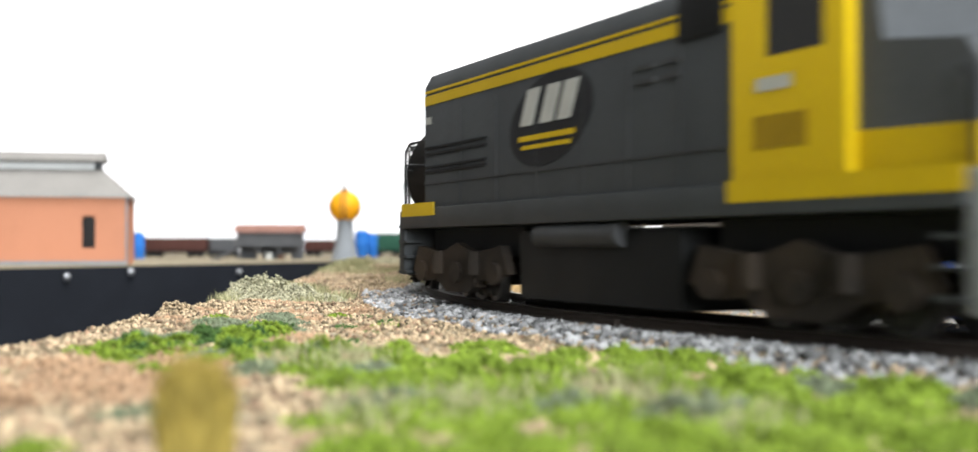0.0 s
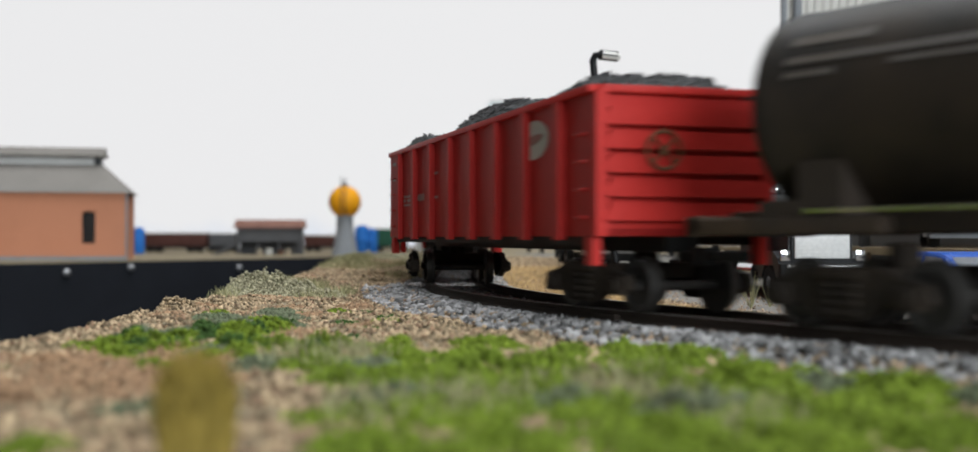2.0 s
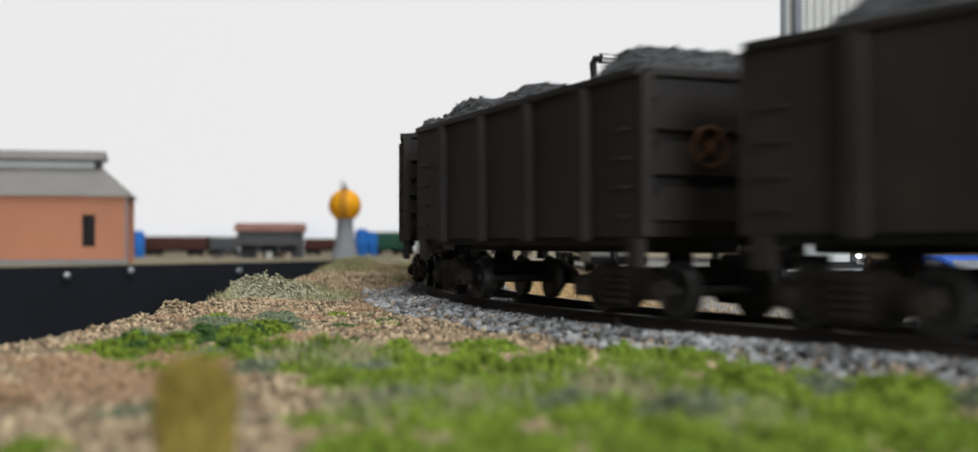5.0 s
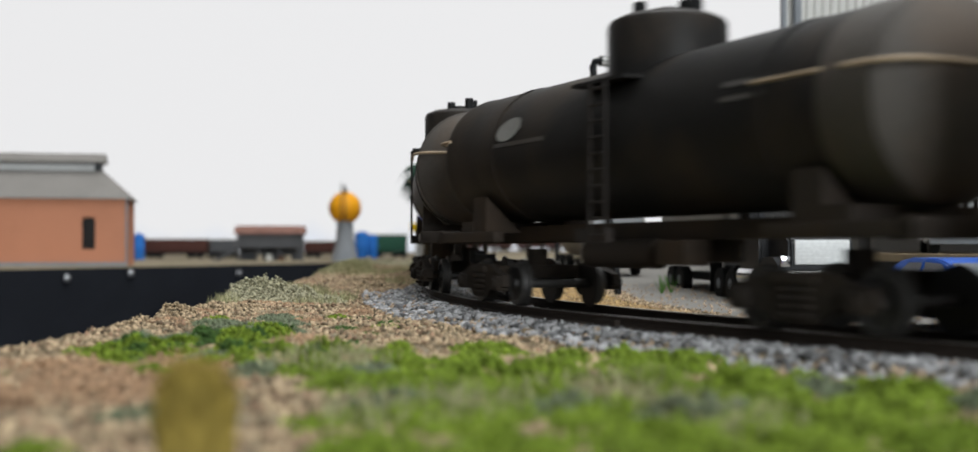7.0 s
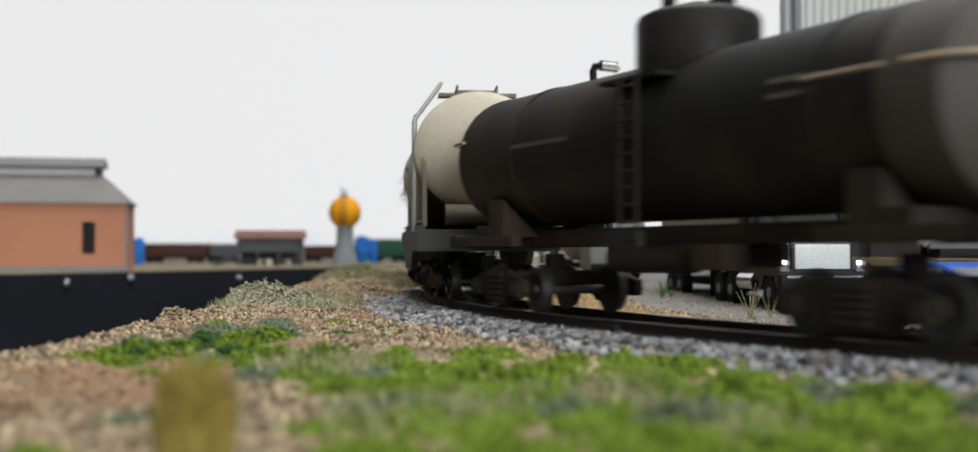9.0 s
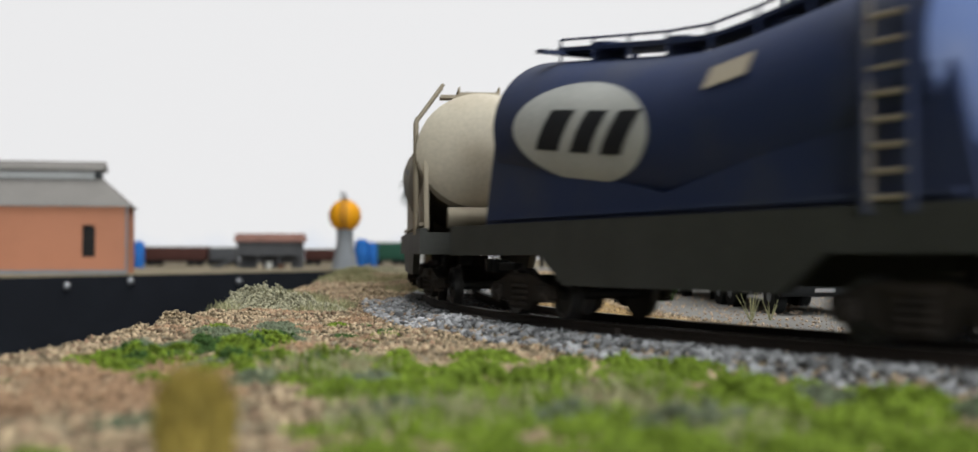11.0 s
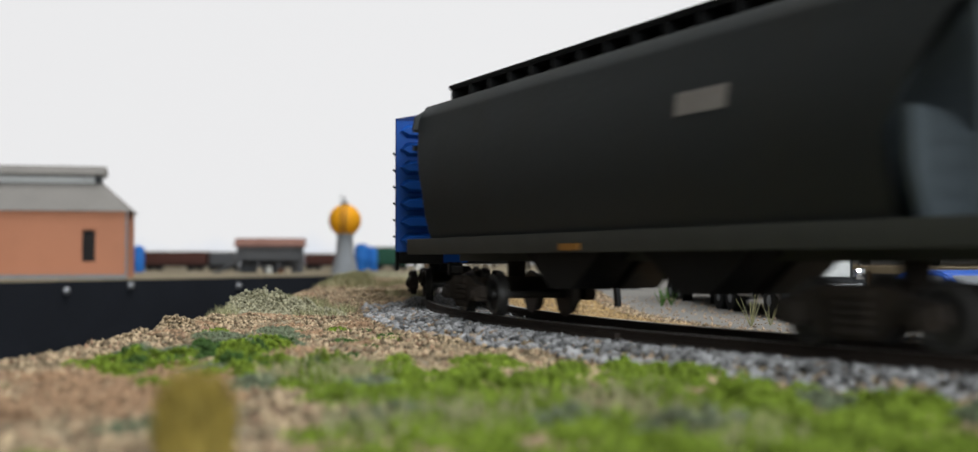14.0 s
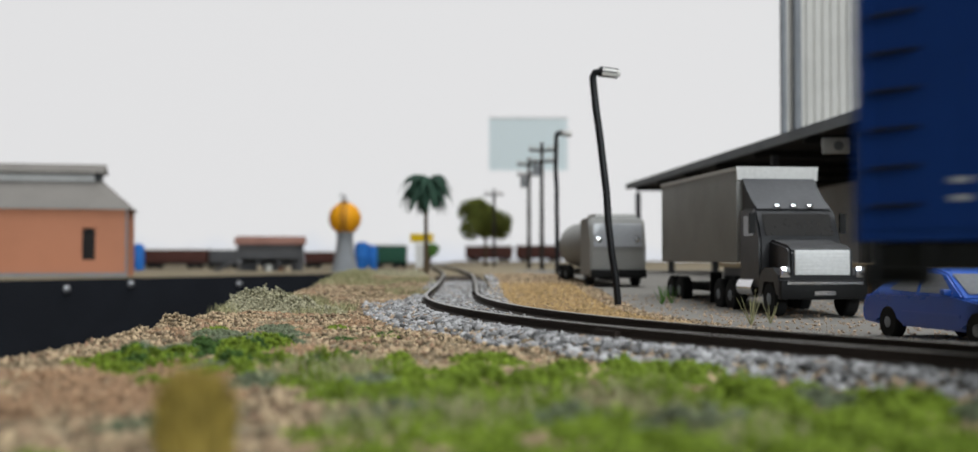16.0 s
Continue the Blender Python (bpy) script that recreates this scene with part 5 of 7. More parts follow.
def hopper(front, paint, end_paint, sill_paint, label, emblem_mat):
    L = 120 if emblem_mat is None else 112
    car = start_car("hopper_wagon", label, front, L, 41, fit=(1.415, 1.0, 1.0, 1.08))
    h = L / 2
    z0, z1 = 14.2, 44.6

    def side(z):
        t = (z - z0) / (z1 - z0)
        return 12.6 + 2.6 * math.sin(math.pi * min(1, max(0, t)) ** 0.9)
    zs = [z0 + (z1 - z0) * k / 36 for k in range(37)]
    # the barrel body, its ends sloping in towards the bottom
    bm = bmesh.new()
    outline = [(-side(z), z) for z in zs] + [(-10.5, 47.2), (-5, 48.6), (5, 48.6), (10.5, 47.2)] + [(side(z), z) for z in reversed(zs)]
    rings = []
    for x_mid, o in ((-h + 1, -1), (-h + 17, -1), (h - 17, 1), (h - 1, 1)):
        ring = []
        for y, z in outline:
            t = (z - z0) / (48.6 - z0)
            inner = abs(x_mid) < h - 8
            x = x_mid if inner else o * (h - 1.5 - (10 if o > 0 else 6.5) * min(1, max(0, (0.95 - t) / 0.6)))
            ring.append(bm.verts.new((x, y, z)))
        rings.append(ring)
    n = len(outline)
    for r0, r1 in zip(rings, rings[1:]):
        for i in range(n):
            bm.faces.new((r0[i], r0[(i + 1) % n], r1[(i + 1) % n], r1[i]))
    geom = bmesh.ops.solidify(bm, geom=bm.faces[:], thickness=0.6)
    part("body", bm, paint, car, "curved hopper side shell")
    # sloped end sheets
    front_paint = end_paint
    for o in (-1, 1):
        end_paint = front_paint if o > 0 else paint
        bm = bmesh.new()
        v = [bm.verts.new(p) for p in ((o * (h - 3), -11.6, 41.5), (o * (h - 3), 11.6, 41.5), (o * (h - 26), 12.2, 16), (o * (h - 26), -12.2, 16))]
        bm.faces.new(v)
        bmesh.ops.solidify(bm, geom=bm.faces[:], thickness=0.6)
        part("slope_sheet", bm, end_paint, car, "sloping end sheet")
        bm = bmesh.new()
        pts = [(-14.2, 41.5), (-13.6, 44.6), (-10.2, 47.0), (-5, 48.3), (5, 48.3), (10.2, 47.0), (13.6, 44.6), (14.2, 41.5)]
        prism(bm, pts, "x", min(o * (h - 2.6), o * (h - 1.8)), max(o * (h - 2.6), o * (h - 1.8)))
        part("end_panel", bm, end_paint, car, "arched top end panel")
        bm = bmesh.new()
        x = o * (h - 2)
        for s_ in (-1, 1) if o > 0 else (1,):
            pipe(bm, [(x, s_ * 13.4, 42), (x, s_ * 13.2, 15)], 0.7)
            pipe(bm, [(x, s_ * 12, 40), (x + 0 * o, s_ * 7.5, 26), (x, s_ * 7.5, 15)], 0.55)
        box(bm, min(x, x + o * 0.6), max(x, x + o * 0.6), -13.8, 13.8, 36.6, 37.8)
        box(bm, min(x, x + o * 0.6), max(x, x + o * 0.6), -13.8, 13.8, 41, 42)
        part("end_frame", bm, end_paint, car, "end posts and cross bars")
        rim = [(-12.6, 15), (-14.4, 22), (-14.8, 29), (-9, 28.2), (-6, 26), (6, 26), (9, 28.2), (14.8, 29), (14.4, 22), (12.6, 15)]
        part("bulkhead", made(prism, rim, "x", o * (h - 9) - 0.5, o * (h - 9) + 0.5), front_paint if o > 0 else paint, car, "upright end bulkhead plate")
        bm = bmesh.new()
        ladder(bm, o * (h - 0.6), -10.6 * o, 15, 45.6, wide=4.6, step=3.1, r=0.42, along="y")
        part("ladder", bm, end_paint, car, "end ladder")
        bm = bmesh.new()
        box(bm, min(o * (h - 6), o * (h - 1)), max(o * (h - 6), o * (h - 1)), -2, 5.5, 22, 28, bevel=0.4)
        tube(bm, (o * (h - 4), 1, 16), (o * (h - 4), 1, 23), 1.2, 10)
        part("brake_cylinder", bm, GREY_PAINT, car)
        part("brake_wheel", made(wheel_disc, o * (h + 0.4), 3.2, 26.5, 2.8), end_paint, car)
        part("air_hose", made(pipe, [(o * (h - 1), 0, 23), (o * (h - 1), 10, 22.6)], 0.4), BLUE, car, "blue pipe across the end")
    end_paint = front_paint
    bm = boxes((-h, h, -14.4, -13.2, 12.0, 15.6), (-h, h, 13.2, 14.4, 12.0, 15.6), (-h, -h + 2.4, -13.2, 13.2, 12.0, 15.6), (h - 2.4, h, -13.2, 13.2, 12.0, 15.6), bevel=0.15)
    box(bm, -h + 2.4, h - 2.4, -3, 3, 10.4, 14)
    part("side_sill", bm, sill_paint, car, "dusty side sill")
    bm = bmesh.new()
    for x in (-15, 15):
        for s_ in (-1, 1):
            prism(bm, [(x - 12, 14), (x + 12, 14), (x + 3, 5.2), (x - 3, 5.2)], "y", min(s_ * 1, s_ * 9), max(s_ * 1, s_ * 9))
    part("hopper_outlet", bm, BLACK, car, "black discharge hoppers")
    bm = boxes((-h + 4, h - 4, -6.4, 6.4, 51.0, 51.5), (-h + 4, h - 4, -6.6, -6.2, 51.5, 52.1))
    part("roof_walk", bm, BLACK if paint is HOP_GREY else paint, car, "roof walkway")
    bm = bmesh.new()
    for x in np.linspace(-h + 5, h - 5, 17):
        box(bm, x - 0.5, x + 0.5, -6.3, 6.3, 48.0, 51.0)
    box(bm, -h + 6, h - 6, -3, 3, 48.0, 50.2)
    part("roof_bracket", bm, BLACK if paint is HOP_GREY else paint, car)
    cut = lambda z: -side(z)
    if emblem_mat:
        emblem(car, 0, -11.5, 31.6, 9.8, 7.4, emblem_mat, surface("faded_brown_bar_paint", (0.2, 0.12, 0.1), rough=0.6), curve=cut)
    marks(car, 0, [(18, 27, 32.6, 36.2)] if not emblem_mat else [(17, 24, 38, 39.4), (30, 36, 38, 39.4), (17, 27, 33, 34.4), (44, 49, 34, 36)], surface("faded_pale_mark", (0.3, 0.27, 0.25), rough=0.6), cut)
    part("reflector", boxes((-8, -3, -14.62, -14.38, 12.4, 13.6)), surface("dull_orange_reflector", (0.35, 0.16, 0.03), rough=0.5), car, "small yellow reflector strips")
    return car


def boxcar(front):
    L = 110
    car = start_car("boxcar", "navy blue model boxcar with its ribbed end coloured as if lit", front, L, 37, fit=(1.465, 1.03, 1.0, 1.08))
    h, w, z0, z1 = L / 2, 14.8, 12.2, 46.5
    wf = w
    body = made(prism, [(-w, z0), (-w, z1), (wf, z1), (wf, z0)], "x", -h, h)
    part("body", body, NAVY, car, "navy blue box body")
    part("roof", made(prism, [(-w - 0.3, z1), (-w - 0.3, z1 + 0.5), (-6, z1 + 2.2), (6, z1 + 2.2), (wf + 0.3, z1 + 0.5), (wf + 0.3, z1)], "x", -h - 0.4, h + 0.4), NAVY, car, "low pitched roof")
    bm, plate = bmesh.new(), bmesh.new()
    for o in (-1, 1):
        for k in range(7 if o > 0 else 0):
            zz = z0 + 1.0 + k * 4.75
            a, b = min(o * h, o * (h + 1.6)), max(o * h, o * (h + 1.6))
            pts = [(-w + 0.7, zz + 2.0), (-w + 2.6, zz), (wf - 2.6, zz), (wf - 0.7, zz + 2.0), (wf - 2.6, zz + 3.9), (-w + 2.6, zz + 3.9)]
            inner = [bm.verts.new((o * h, y, z)) for y, z in pts]
            outer = [bm.verts.new((o * (h + 1.9), y * 0.93, zz + 1.9 + (z - zz - 1.9) * 0.5)) for y, z in pts]
            for i in range(6):
                bm.faces.new((inner[i], inner[(i + 1) % 6], outer[(i + 1) % 6], outer[i]))
            bm.faces.new(outer)
        box(plate, min(o * h, o * (h + 0.25)), max(o * h, o * (h + 0.25)), -w, wf, z0, z1)
    # The light on the car's end is put into this brighter blue.
    part("end_rib", bm, BLUE, car, "pressed end rib in a blue brightened for light")
    part("end_panel", plate, BLUE, car, "end wall in a blue brightened for light")
    bm = boxes((-h - 0.2, -h + 0.8, -w - 0.25, -w + 0.05, z0, z1), (h - 0.8, h + 0.4, -w - 0.25, -w + 0.05, z0, z1))
    for x in (-h + 9.5, -h + 18.5, h - 27.5, h - 18.5, h - 9.5):
        box(bm, x - 0.15, x + 0.15, -w - 0.1, -w + 0.02, z0, z1)
    box(bm, -h, h, -w - 0.18, -w + 0.02, z0 + 1.3, z0 + 1.7)
    part("panel_seam", bm, NAVY, car)
    part("door", boxes((-19, -2, -w - 0.9, -w - 0.02, z0 + 1, z1 - 1.0), bevel=0.2), NAVY, car, "navy sliding door")
    bm = boxes((-36, 16, -w - 1.2, -w - 0.1, z1 - 1.3, z1 - 0.6), (-36, 16, -w - 1.2, -w - 0.1, z0 - 0.6, z0 + 0.2))
    for x in (-18.6, -10.5, -2.4):
        box(bm, x - 0.3, x + 0.3, -w - 1.2, -w - 0.85, z0 + 1.2, z1 - 1.2)
    part("door_track", bm, NAVY, car, "door rails and posts")
    flush(car, "emblem_oval", oval(26.2, 31.0, 16.4, 11.0, 0.3), -w - 0.05, OFFWHITE, "large grey-white oval emblem")
    bm = bmesh.new()
    for x0, foot in ((14.3, 0), (22.0, 1), (29.2, 1)):
        prism(bm, [(x0, 25.4), (x0 + 4.6, 25.8), (x0 + 7.4, 35), (x0 + 2.8, 34.6)], "y", -w - 0.32, -w - 0.2)
    part("emblem_bar", bm, NAVY, car, "navy slanted bars")
    marks(car, -w, [(a + 6.5, b + 6.5, c, d) for a, b, c, d in [(-51, -43, 39.6, 40.8), (-38, -24, 34.8, 36.2), (-34, -24, 33.2, 34), (-53.5, -52, 18.6, 19.1), (-53.5, -52, 16.6, 17.1), (-50, -40, 18.6, 19.0), (-50, -40, 17.2, 17.6), (-38.5, -33, 20.2, 20.7),
                    (-38.5, -33, 18.7, 19.2), (-38.5, -33, 17.2, 17.7), (-38.5, -33, 15.7, 16.2), (-25.5, -21, 26, 26.4), (-25.5, -21, 18.5, 19.4), (-25.5, -21, 17, 17.5)]])
    marks(car, -w - 0.9, [(-17, -7, 26.4, 26.9), (-14, -8, 25.2, 25.6), (-18.4, -4.5, 21.6, 22.1)])
    flush(car, "emblem_oval", oval(-22.5, 40.0, 3.2, 2.0, 0.3), -w - 0.05, OFFWHITE, "small pale oval mark")
    flush(car, "emblem_oval", oval(-31.5, 39.4, 1.5, 1.5), -w - 0.05, surface("dull_yellow_green_mark", (0.3, 0.33, 0.05), rough=0.5))
    bm = boxes((-h, h, -3, 3, 9.4, z0), (-28, 8, -w - 0.3, -w + 1.2, 10.6, 12.0))
    part("underframe", bm, BLUE, car, "blue underframe sill")
    part("end_sill", boxes((h - 14, h - 0.4, -w + 0.6, wf - 0.6, 9.0, z0 - 0.1), bevel=0.2), BLACK, car, "black front end sill")
    part("end_sill", boxes((-h + 0.4, -h + 14, -w + 0.6, wf - 0.6, 9.0, z0 - 0.1), bevel=0.2), BLACK, car, "black rear end sill")
    bm = bmesh.new()
    for x in (-h + 3.5, h - 3.5):
        pipe(bm, [(x - 2.4, -w, z0), (x - 2.4, -w, 7.4), (x + 2.4, -w, 7.4), (x + 2.4, -w, z0)], 0.35)
        for k in range(6):
            zz = z0 + 4 + k * 4.4
            pipe(bm, [(x - 2.2, -w - 0.8, zz), (x + 2.2, -w - 0.8, zz)], 0.25)
    box(bm, -9, 1, -8, 2, 6.5, 9.4)
    tube(bm, (6, -6, 8), (14, -6, 8), 1.8, 12)
    part("brake_gear", bm, BLACK, car)


locomotive(546.5)
long_tank(364.5)
gondola(166, 161, RED, RED_BRIGHT, RED, 11.8, 34.6, 66, 8, "red model gondola wagon heaped with grey coal", 1)
gondola(-14, 162, RED, RED_BRIGHT, RED, 11.8, 34.6, 66, 8, "red model gondola wagon heaped with grey coal", 2, high=12.5)
gondola(-194.3, 104.5, GOND_BLACK, GOND_BLACK, GOND_BLACK, 12.2, 36.5, 38, 4, "short black model gondola wagon heaped with coal", 3, False, ends=3)
gondola(-319.6, 103, GOND_BLACK, GOND_BLACK, GOND_BLACK, 12.2, 36.5, 38, 4, "short black model gondola wagon heaped with coal", 4, False, ends=3)
patched = gondola(-441, 133.5, GOND_BLACK, GOND_BLACK, GOND_RIB, 11.8, 37.2, 50, 6, "dark brown model gondola wagon with faded ribs and a coal load", 5, False)
marks(patched, -16.0, [(-48, -38, 22, 31), (-49.5, -37, 30.5, 32.0)], surface("faded_graffiti_paint", (0.06, 0.075, 0.085), (0.09, 0.08, 0.03), grain=250, rough=0.6))
marks(patched, -16.0, [(18, 28, 27, 31)], surface("faded_rust_patch", (0.28, 0.12, 0.06), rough=0.7))
dome_tank(-589.3, TANK_END, True)
dome_tank(-742.5, TANK_END)
dome_tank(-895.7, TANK_END)
cement_wagon(-1044.4, BEIGE, CREAM, BEIGE_GREY, None, "dusty beige model cement tank wagon with white end rails", True)
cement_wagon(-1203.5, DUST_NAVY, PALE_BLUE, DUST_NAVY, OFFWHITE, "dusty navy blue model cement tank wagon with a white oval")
cement_wagon(-1361.3, BEIGE_GREY, CREAM, BEIGE, None, "cement-dusted beige model cement tank wagon")
hopper(-1519.5, HOP_RED, RED_BRIGHT, SILL_GREY, "brownish red model covered hopper wagon", CONCRETE_PALE)
hopper(-1707.2, HOP_GREY, HOP_GREY_END, SILL_GREY, "dark grey model covered hopper wagon", None)
boxcar(-1906.5)
MAP[:] = [1.0, 1.0, 0.0, 1.0]

# ---- far board ----
BRICK_PINK = surface("salmon_painted_brick", (0.50, 0.22, 0.13), (0.45, 0.19, 0.11), grain=500, stain=22, rough=0.85, dirt=0.25, bump=0.3)
ROOF_GREY = surface("weathered_grey_roof_sheet", (0.24, 0.22, 0.2), (0.19, 0.175, 0.16), grain=400, stain=25, rough=0.85, dirt=0.3)
ORANGE = surface("orange_yellow_tank_paint", (0.75, 0.33, 0.01), (0.68, 0.28, 0.01), rough=0.5, dirt=0.2)
CONCRETE = surface("grey_concrete", (0.25, 0.26, 0.28), (0.2, 0.21, 0.22), rough=0.9, dirt=0.3)
BROWN_WAGON = surface("faded_oxide_brown_paint", (0.085, 0.035, 0.028), rough=0.7, dirt=0.4)
GREY_WAGON = surface("faded_grey_wagon_paint", (0.10, 0.10, 0.105), rough=0.7, dirt=0.4)
GREEN_WAGON = surface("faded_green_wagon_paint", (0.03, 0.10, 0.065), rough=0.6, dirt=0.3)
SKY_BLUE = surface("light_blue_plastic", (0.03, 0.17, 0.55), rough=0.5, dirt=0.15)
RED_ROOF = surface("dusty_red_roof_sheet", (0.27, 0.14, 0.11), rough=0.85, dirt=0.4)
PALE = surface("pale_painted_trim", (0.7, 0.69, 0.67), rough=0.7, dirt=0.15)


def warehouse():
    b = thing("brick_building", "salmon brick railway building with a grey hipped monitor roof", "building", at=place(-281, 904.6, 2.0, 11.8))
    w, d, e = 260.0, 62.0, 52.0
    # the front wall is pierced by an arched window
    arch = [(-33, 13), (-23.5, 13), (-23.5, 33)] + [(-28.25 + 4.75 * math.cos(a), 33 + 4.5 * math.sin(a)) for a in np.linspace(0.3, math.pi - 0.3, 6)] + [(-33, 33)]
    bm = boxes((-w, -33, 0, 3, 0, e), (-23.5, 0, 0, 3, 0, e), (-33, -23.5, 0, 3, 0, 13), (-33, -23.5, 0, 3, 37.6, e))
    part("wall", bm, BRICK_PINK, b, "salmon brick front wall")
    part("wall", boxes((-3, 0, 3, d, 0, e)), BRICK_PINK, b)
    part("wall", boxes((-w, -w + 3, 3, d, 0, e)), BRICK_PINK, b)
    part("wall", boxes((-w + 3, -3, d - 3, d, 0, e)), BRICK_PINK, b)
    part("window", made(prism, arch, "y", 1.2, 1.8), DARK_GLASS, b, "dark arched window")
    part("base_course", boxes((-w, 0.6, -0.6, -0.02, 0, 3)), CONCRETE, b)
    part("corner_trim", boxes((-0.9, 0.5, -0.7, -0.03, 3, e)), CONCRETE, b, "pale corner strip")
    bm = bmesh.new()
    lo = [(-w - 2, -3, e), (3, -3, e), (3, d + 3, e), (-w - 2, d + 3, e)]
    hi = [(-w + 22, 24, e + 23), (-21, 24, e + 23), (-21, d - 24, e + 23), (-w + 22, d - 24, e + 23)]
    a, c = [bm.verts.new(p) for p in lo], [bm.verts.new(p) for p in hi]
    for i in range(4):
        bm.faces.new((a[i], a[(i + 1) % 4], c[(i + 1) % 4], c[i]))
    bm.faces.new(a)
    bm.faces.new(c)
    roof = part("roof", bm, ROOF_GREY, b, "weathered grey hipped roof")
    part("clerestory", boxes((-w + 24, -26, 26, d - 26, e + 23, e + 29)), PALE, b, "pale clerestory strip")
    part("clerestory_post", boxes((-27, -22, 24, d - 24, e + 23, e + 29)), GREY_PAINT, b)
    part("monitor_roof", made(prism, [(18, e + 29), (18, e + 30.5), (d / 2, e + 37), (d - 18, e + 30.5), (d - 18, e + 29)], "x", -w + 14, -19), ROOF_GREY, b, "raised monitor roof")


warehouse()


def water_tower():
    t = thing("water_tower", "orange spherical water tower on a grey concrete cone", "water tower", at=place(-147, 1190, 2.0))
    bm = bmesh.new()
    bmesh.ops.create_uvsphere(bm, u_segments=28, v_segments=18, radius=16.5, matrix=Matrix.Translation((0, 0, 54.5)))
    part("tank", bm, ORANGE, t, "orange spherical tank")
    part("stem", made(lathe, [(0, 14.5), (6, 12.5), (24, 9), (38, 8.2), (42, 9.5)], axis="z", seg=24), CONCRETE, t, "tapering grey stem")
    bm = bmesh.new()
    tube(bm, (0, 0, 70), (0, 0, 78), 1.0, 8)
    tube(bm, (-3.5, -1, 70), (-3.5, -1, 80), 0.6, 6)
    box(bm, -4, 3, -3, 3, 70, 72.5)
    part("vent", bm, BLACK, t)
    bm = bmesh.new()
    pts = [(-2 + 0, -17.2 * math.cos(a), 54.5 + 17.2 * math.sin(a)) for a in np.linspace(-0.9, 1.3, 12)]
    pipe(bm, pts, 0.8)
    pipe(bm, [(p[0] + 4.0, p[1], p[2]) for p in pts], 0.8)
    part("ladder", bm, RUST_RED, t, "dark ladder up the tank")


water_tower()


def far_wagon(x0, x1, y, z, top, paint, label, roof=None):
    w = thing("freight_wagon", label, "wagon", "parked wagons", place((x0 + x1) / 2, y * DEEP, z))
    h = (x1 - x0) / 2
    part("body", boxes((-h, h, -11, 11, 8, top), bevel=0.4), paint, w)
    part("roof", made(prism, [(-11.5, top), (-7, top + 1.6), (7, top + 1.6), (11.5, top)], "x", -h - 0.4, h + 0.4), roof or paint, w)
    part("underframe", boxes((-h, h, -8, 8, 5.5, 7.9)), BLACK, w)
    for x in (-h * 0.62, h * 0.62):
        bm = bmesh.new()
        for dx in (-6, 6):
            tube(bm, (x + dx, -9, 3.5), (x + dx, 9, 3.5), 3.5, 12)
        box(bm, x - 9, x + 9, -9.5, -8, 2.5, 6)
        part("bogie", bm, BLACK, w)
    bm = bmesh.new()
    for k in range(1, 6):
        box(bm, -h + 2 * h * k / 6 - 0.6, -h + 2 * h * k / 6 + 0.6, -11.7, -11, 8, top - 0.5)
    part("side_rib", bm, paint, w)


far_wagon(-452, -366, 1150, 2, 24.5, BROWN_WAGON, "brown parked freight wagon with a pale roof", PALE)
far_wagon(-362, -330, 1152, 2, 24, GREY_WAGON, "grey parked freight wagon", PALE)
far_wagon(-250, -190, 1200, 2, 22, BROWN_WAGON, "brown parked freight wagon with a pale roof", PALE)
far_wagon(-165, -113, 1210, 2, 31, GREEN_WAGON, "green parked passenger wagon", PALE)
far_wagon(-40, 40, 1500, 8.6, 27, BROWN_WAGON, "dark brown parked freight wagon", PALE)
far_wagon(46, 126, 1500, 8.6, 27, BROWN_WAGON, "dark brown parked freight wagon", None)


def blue_drum(x, y, r, h):
    d = thing("blue_tank", "bright blue plastic storage tank", "storage tank", "blue tanks", place(x, y * DEEP, 2))
    part("body", made(lathe, [(0, r * 0.96), (1, r), (h * 0.45, r), (h * 0.48, r * 1.04), (h * 0.52, r), (h - 2, r), (h, r * 0.7)], axis="z", seg=20), SKY_BLUE, d)
    part("lid", made(lathe, [(h + 0.05, r * 0.5), (h + 1.4, r * 0.48)], axis="z", seg=16), SKY_BLUE, d)


blue_drum(-398, 1002, 6.5, 29)
blue_drum(-160, 1110, 9, 33)
blue_drum(-148, 1116, 7, 29)


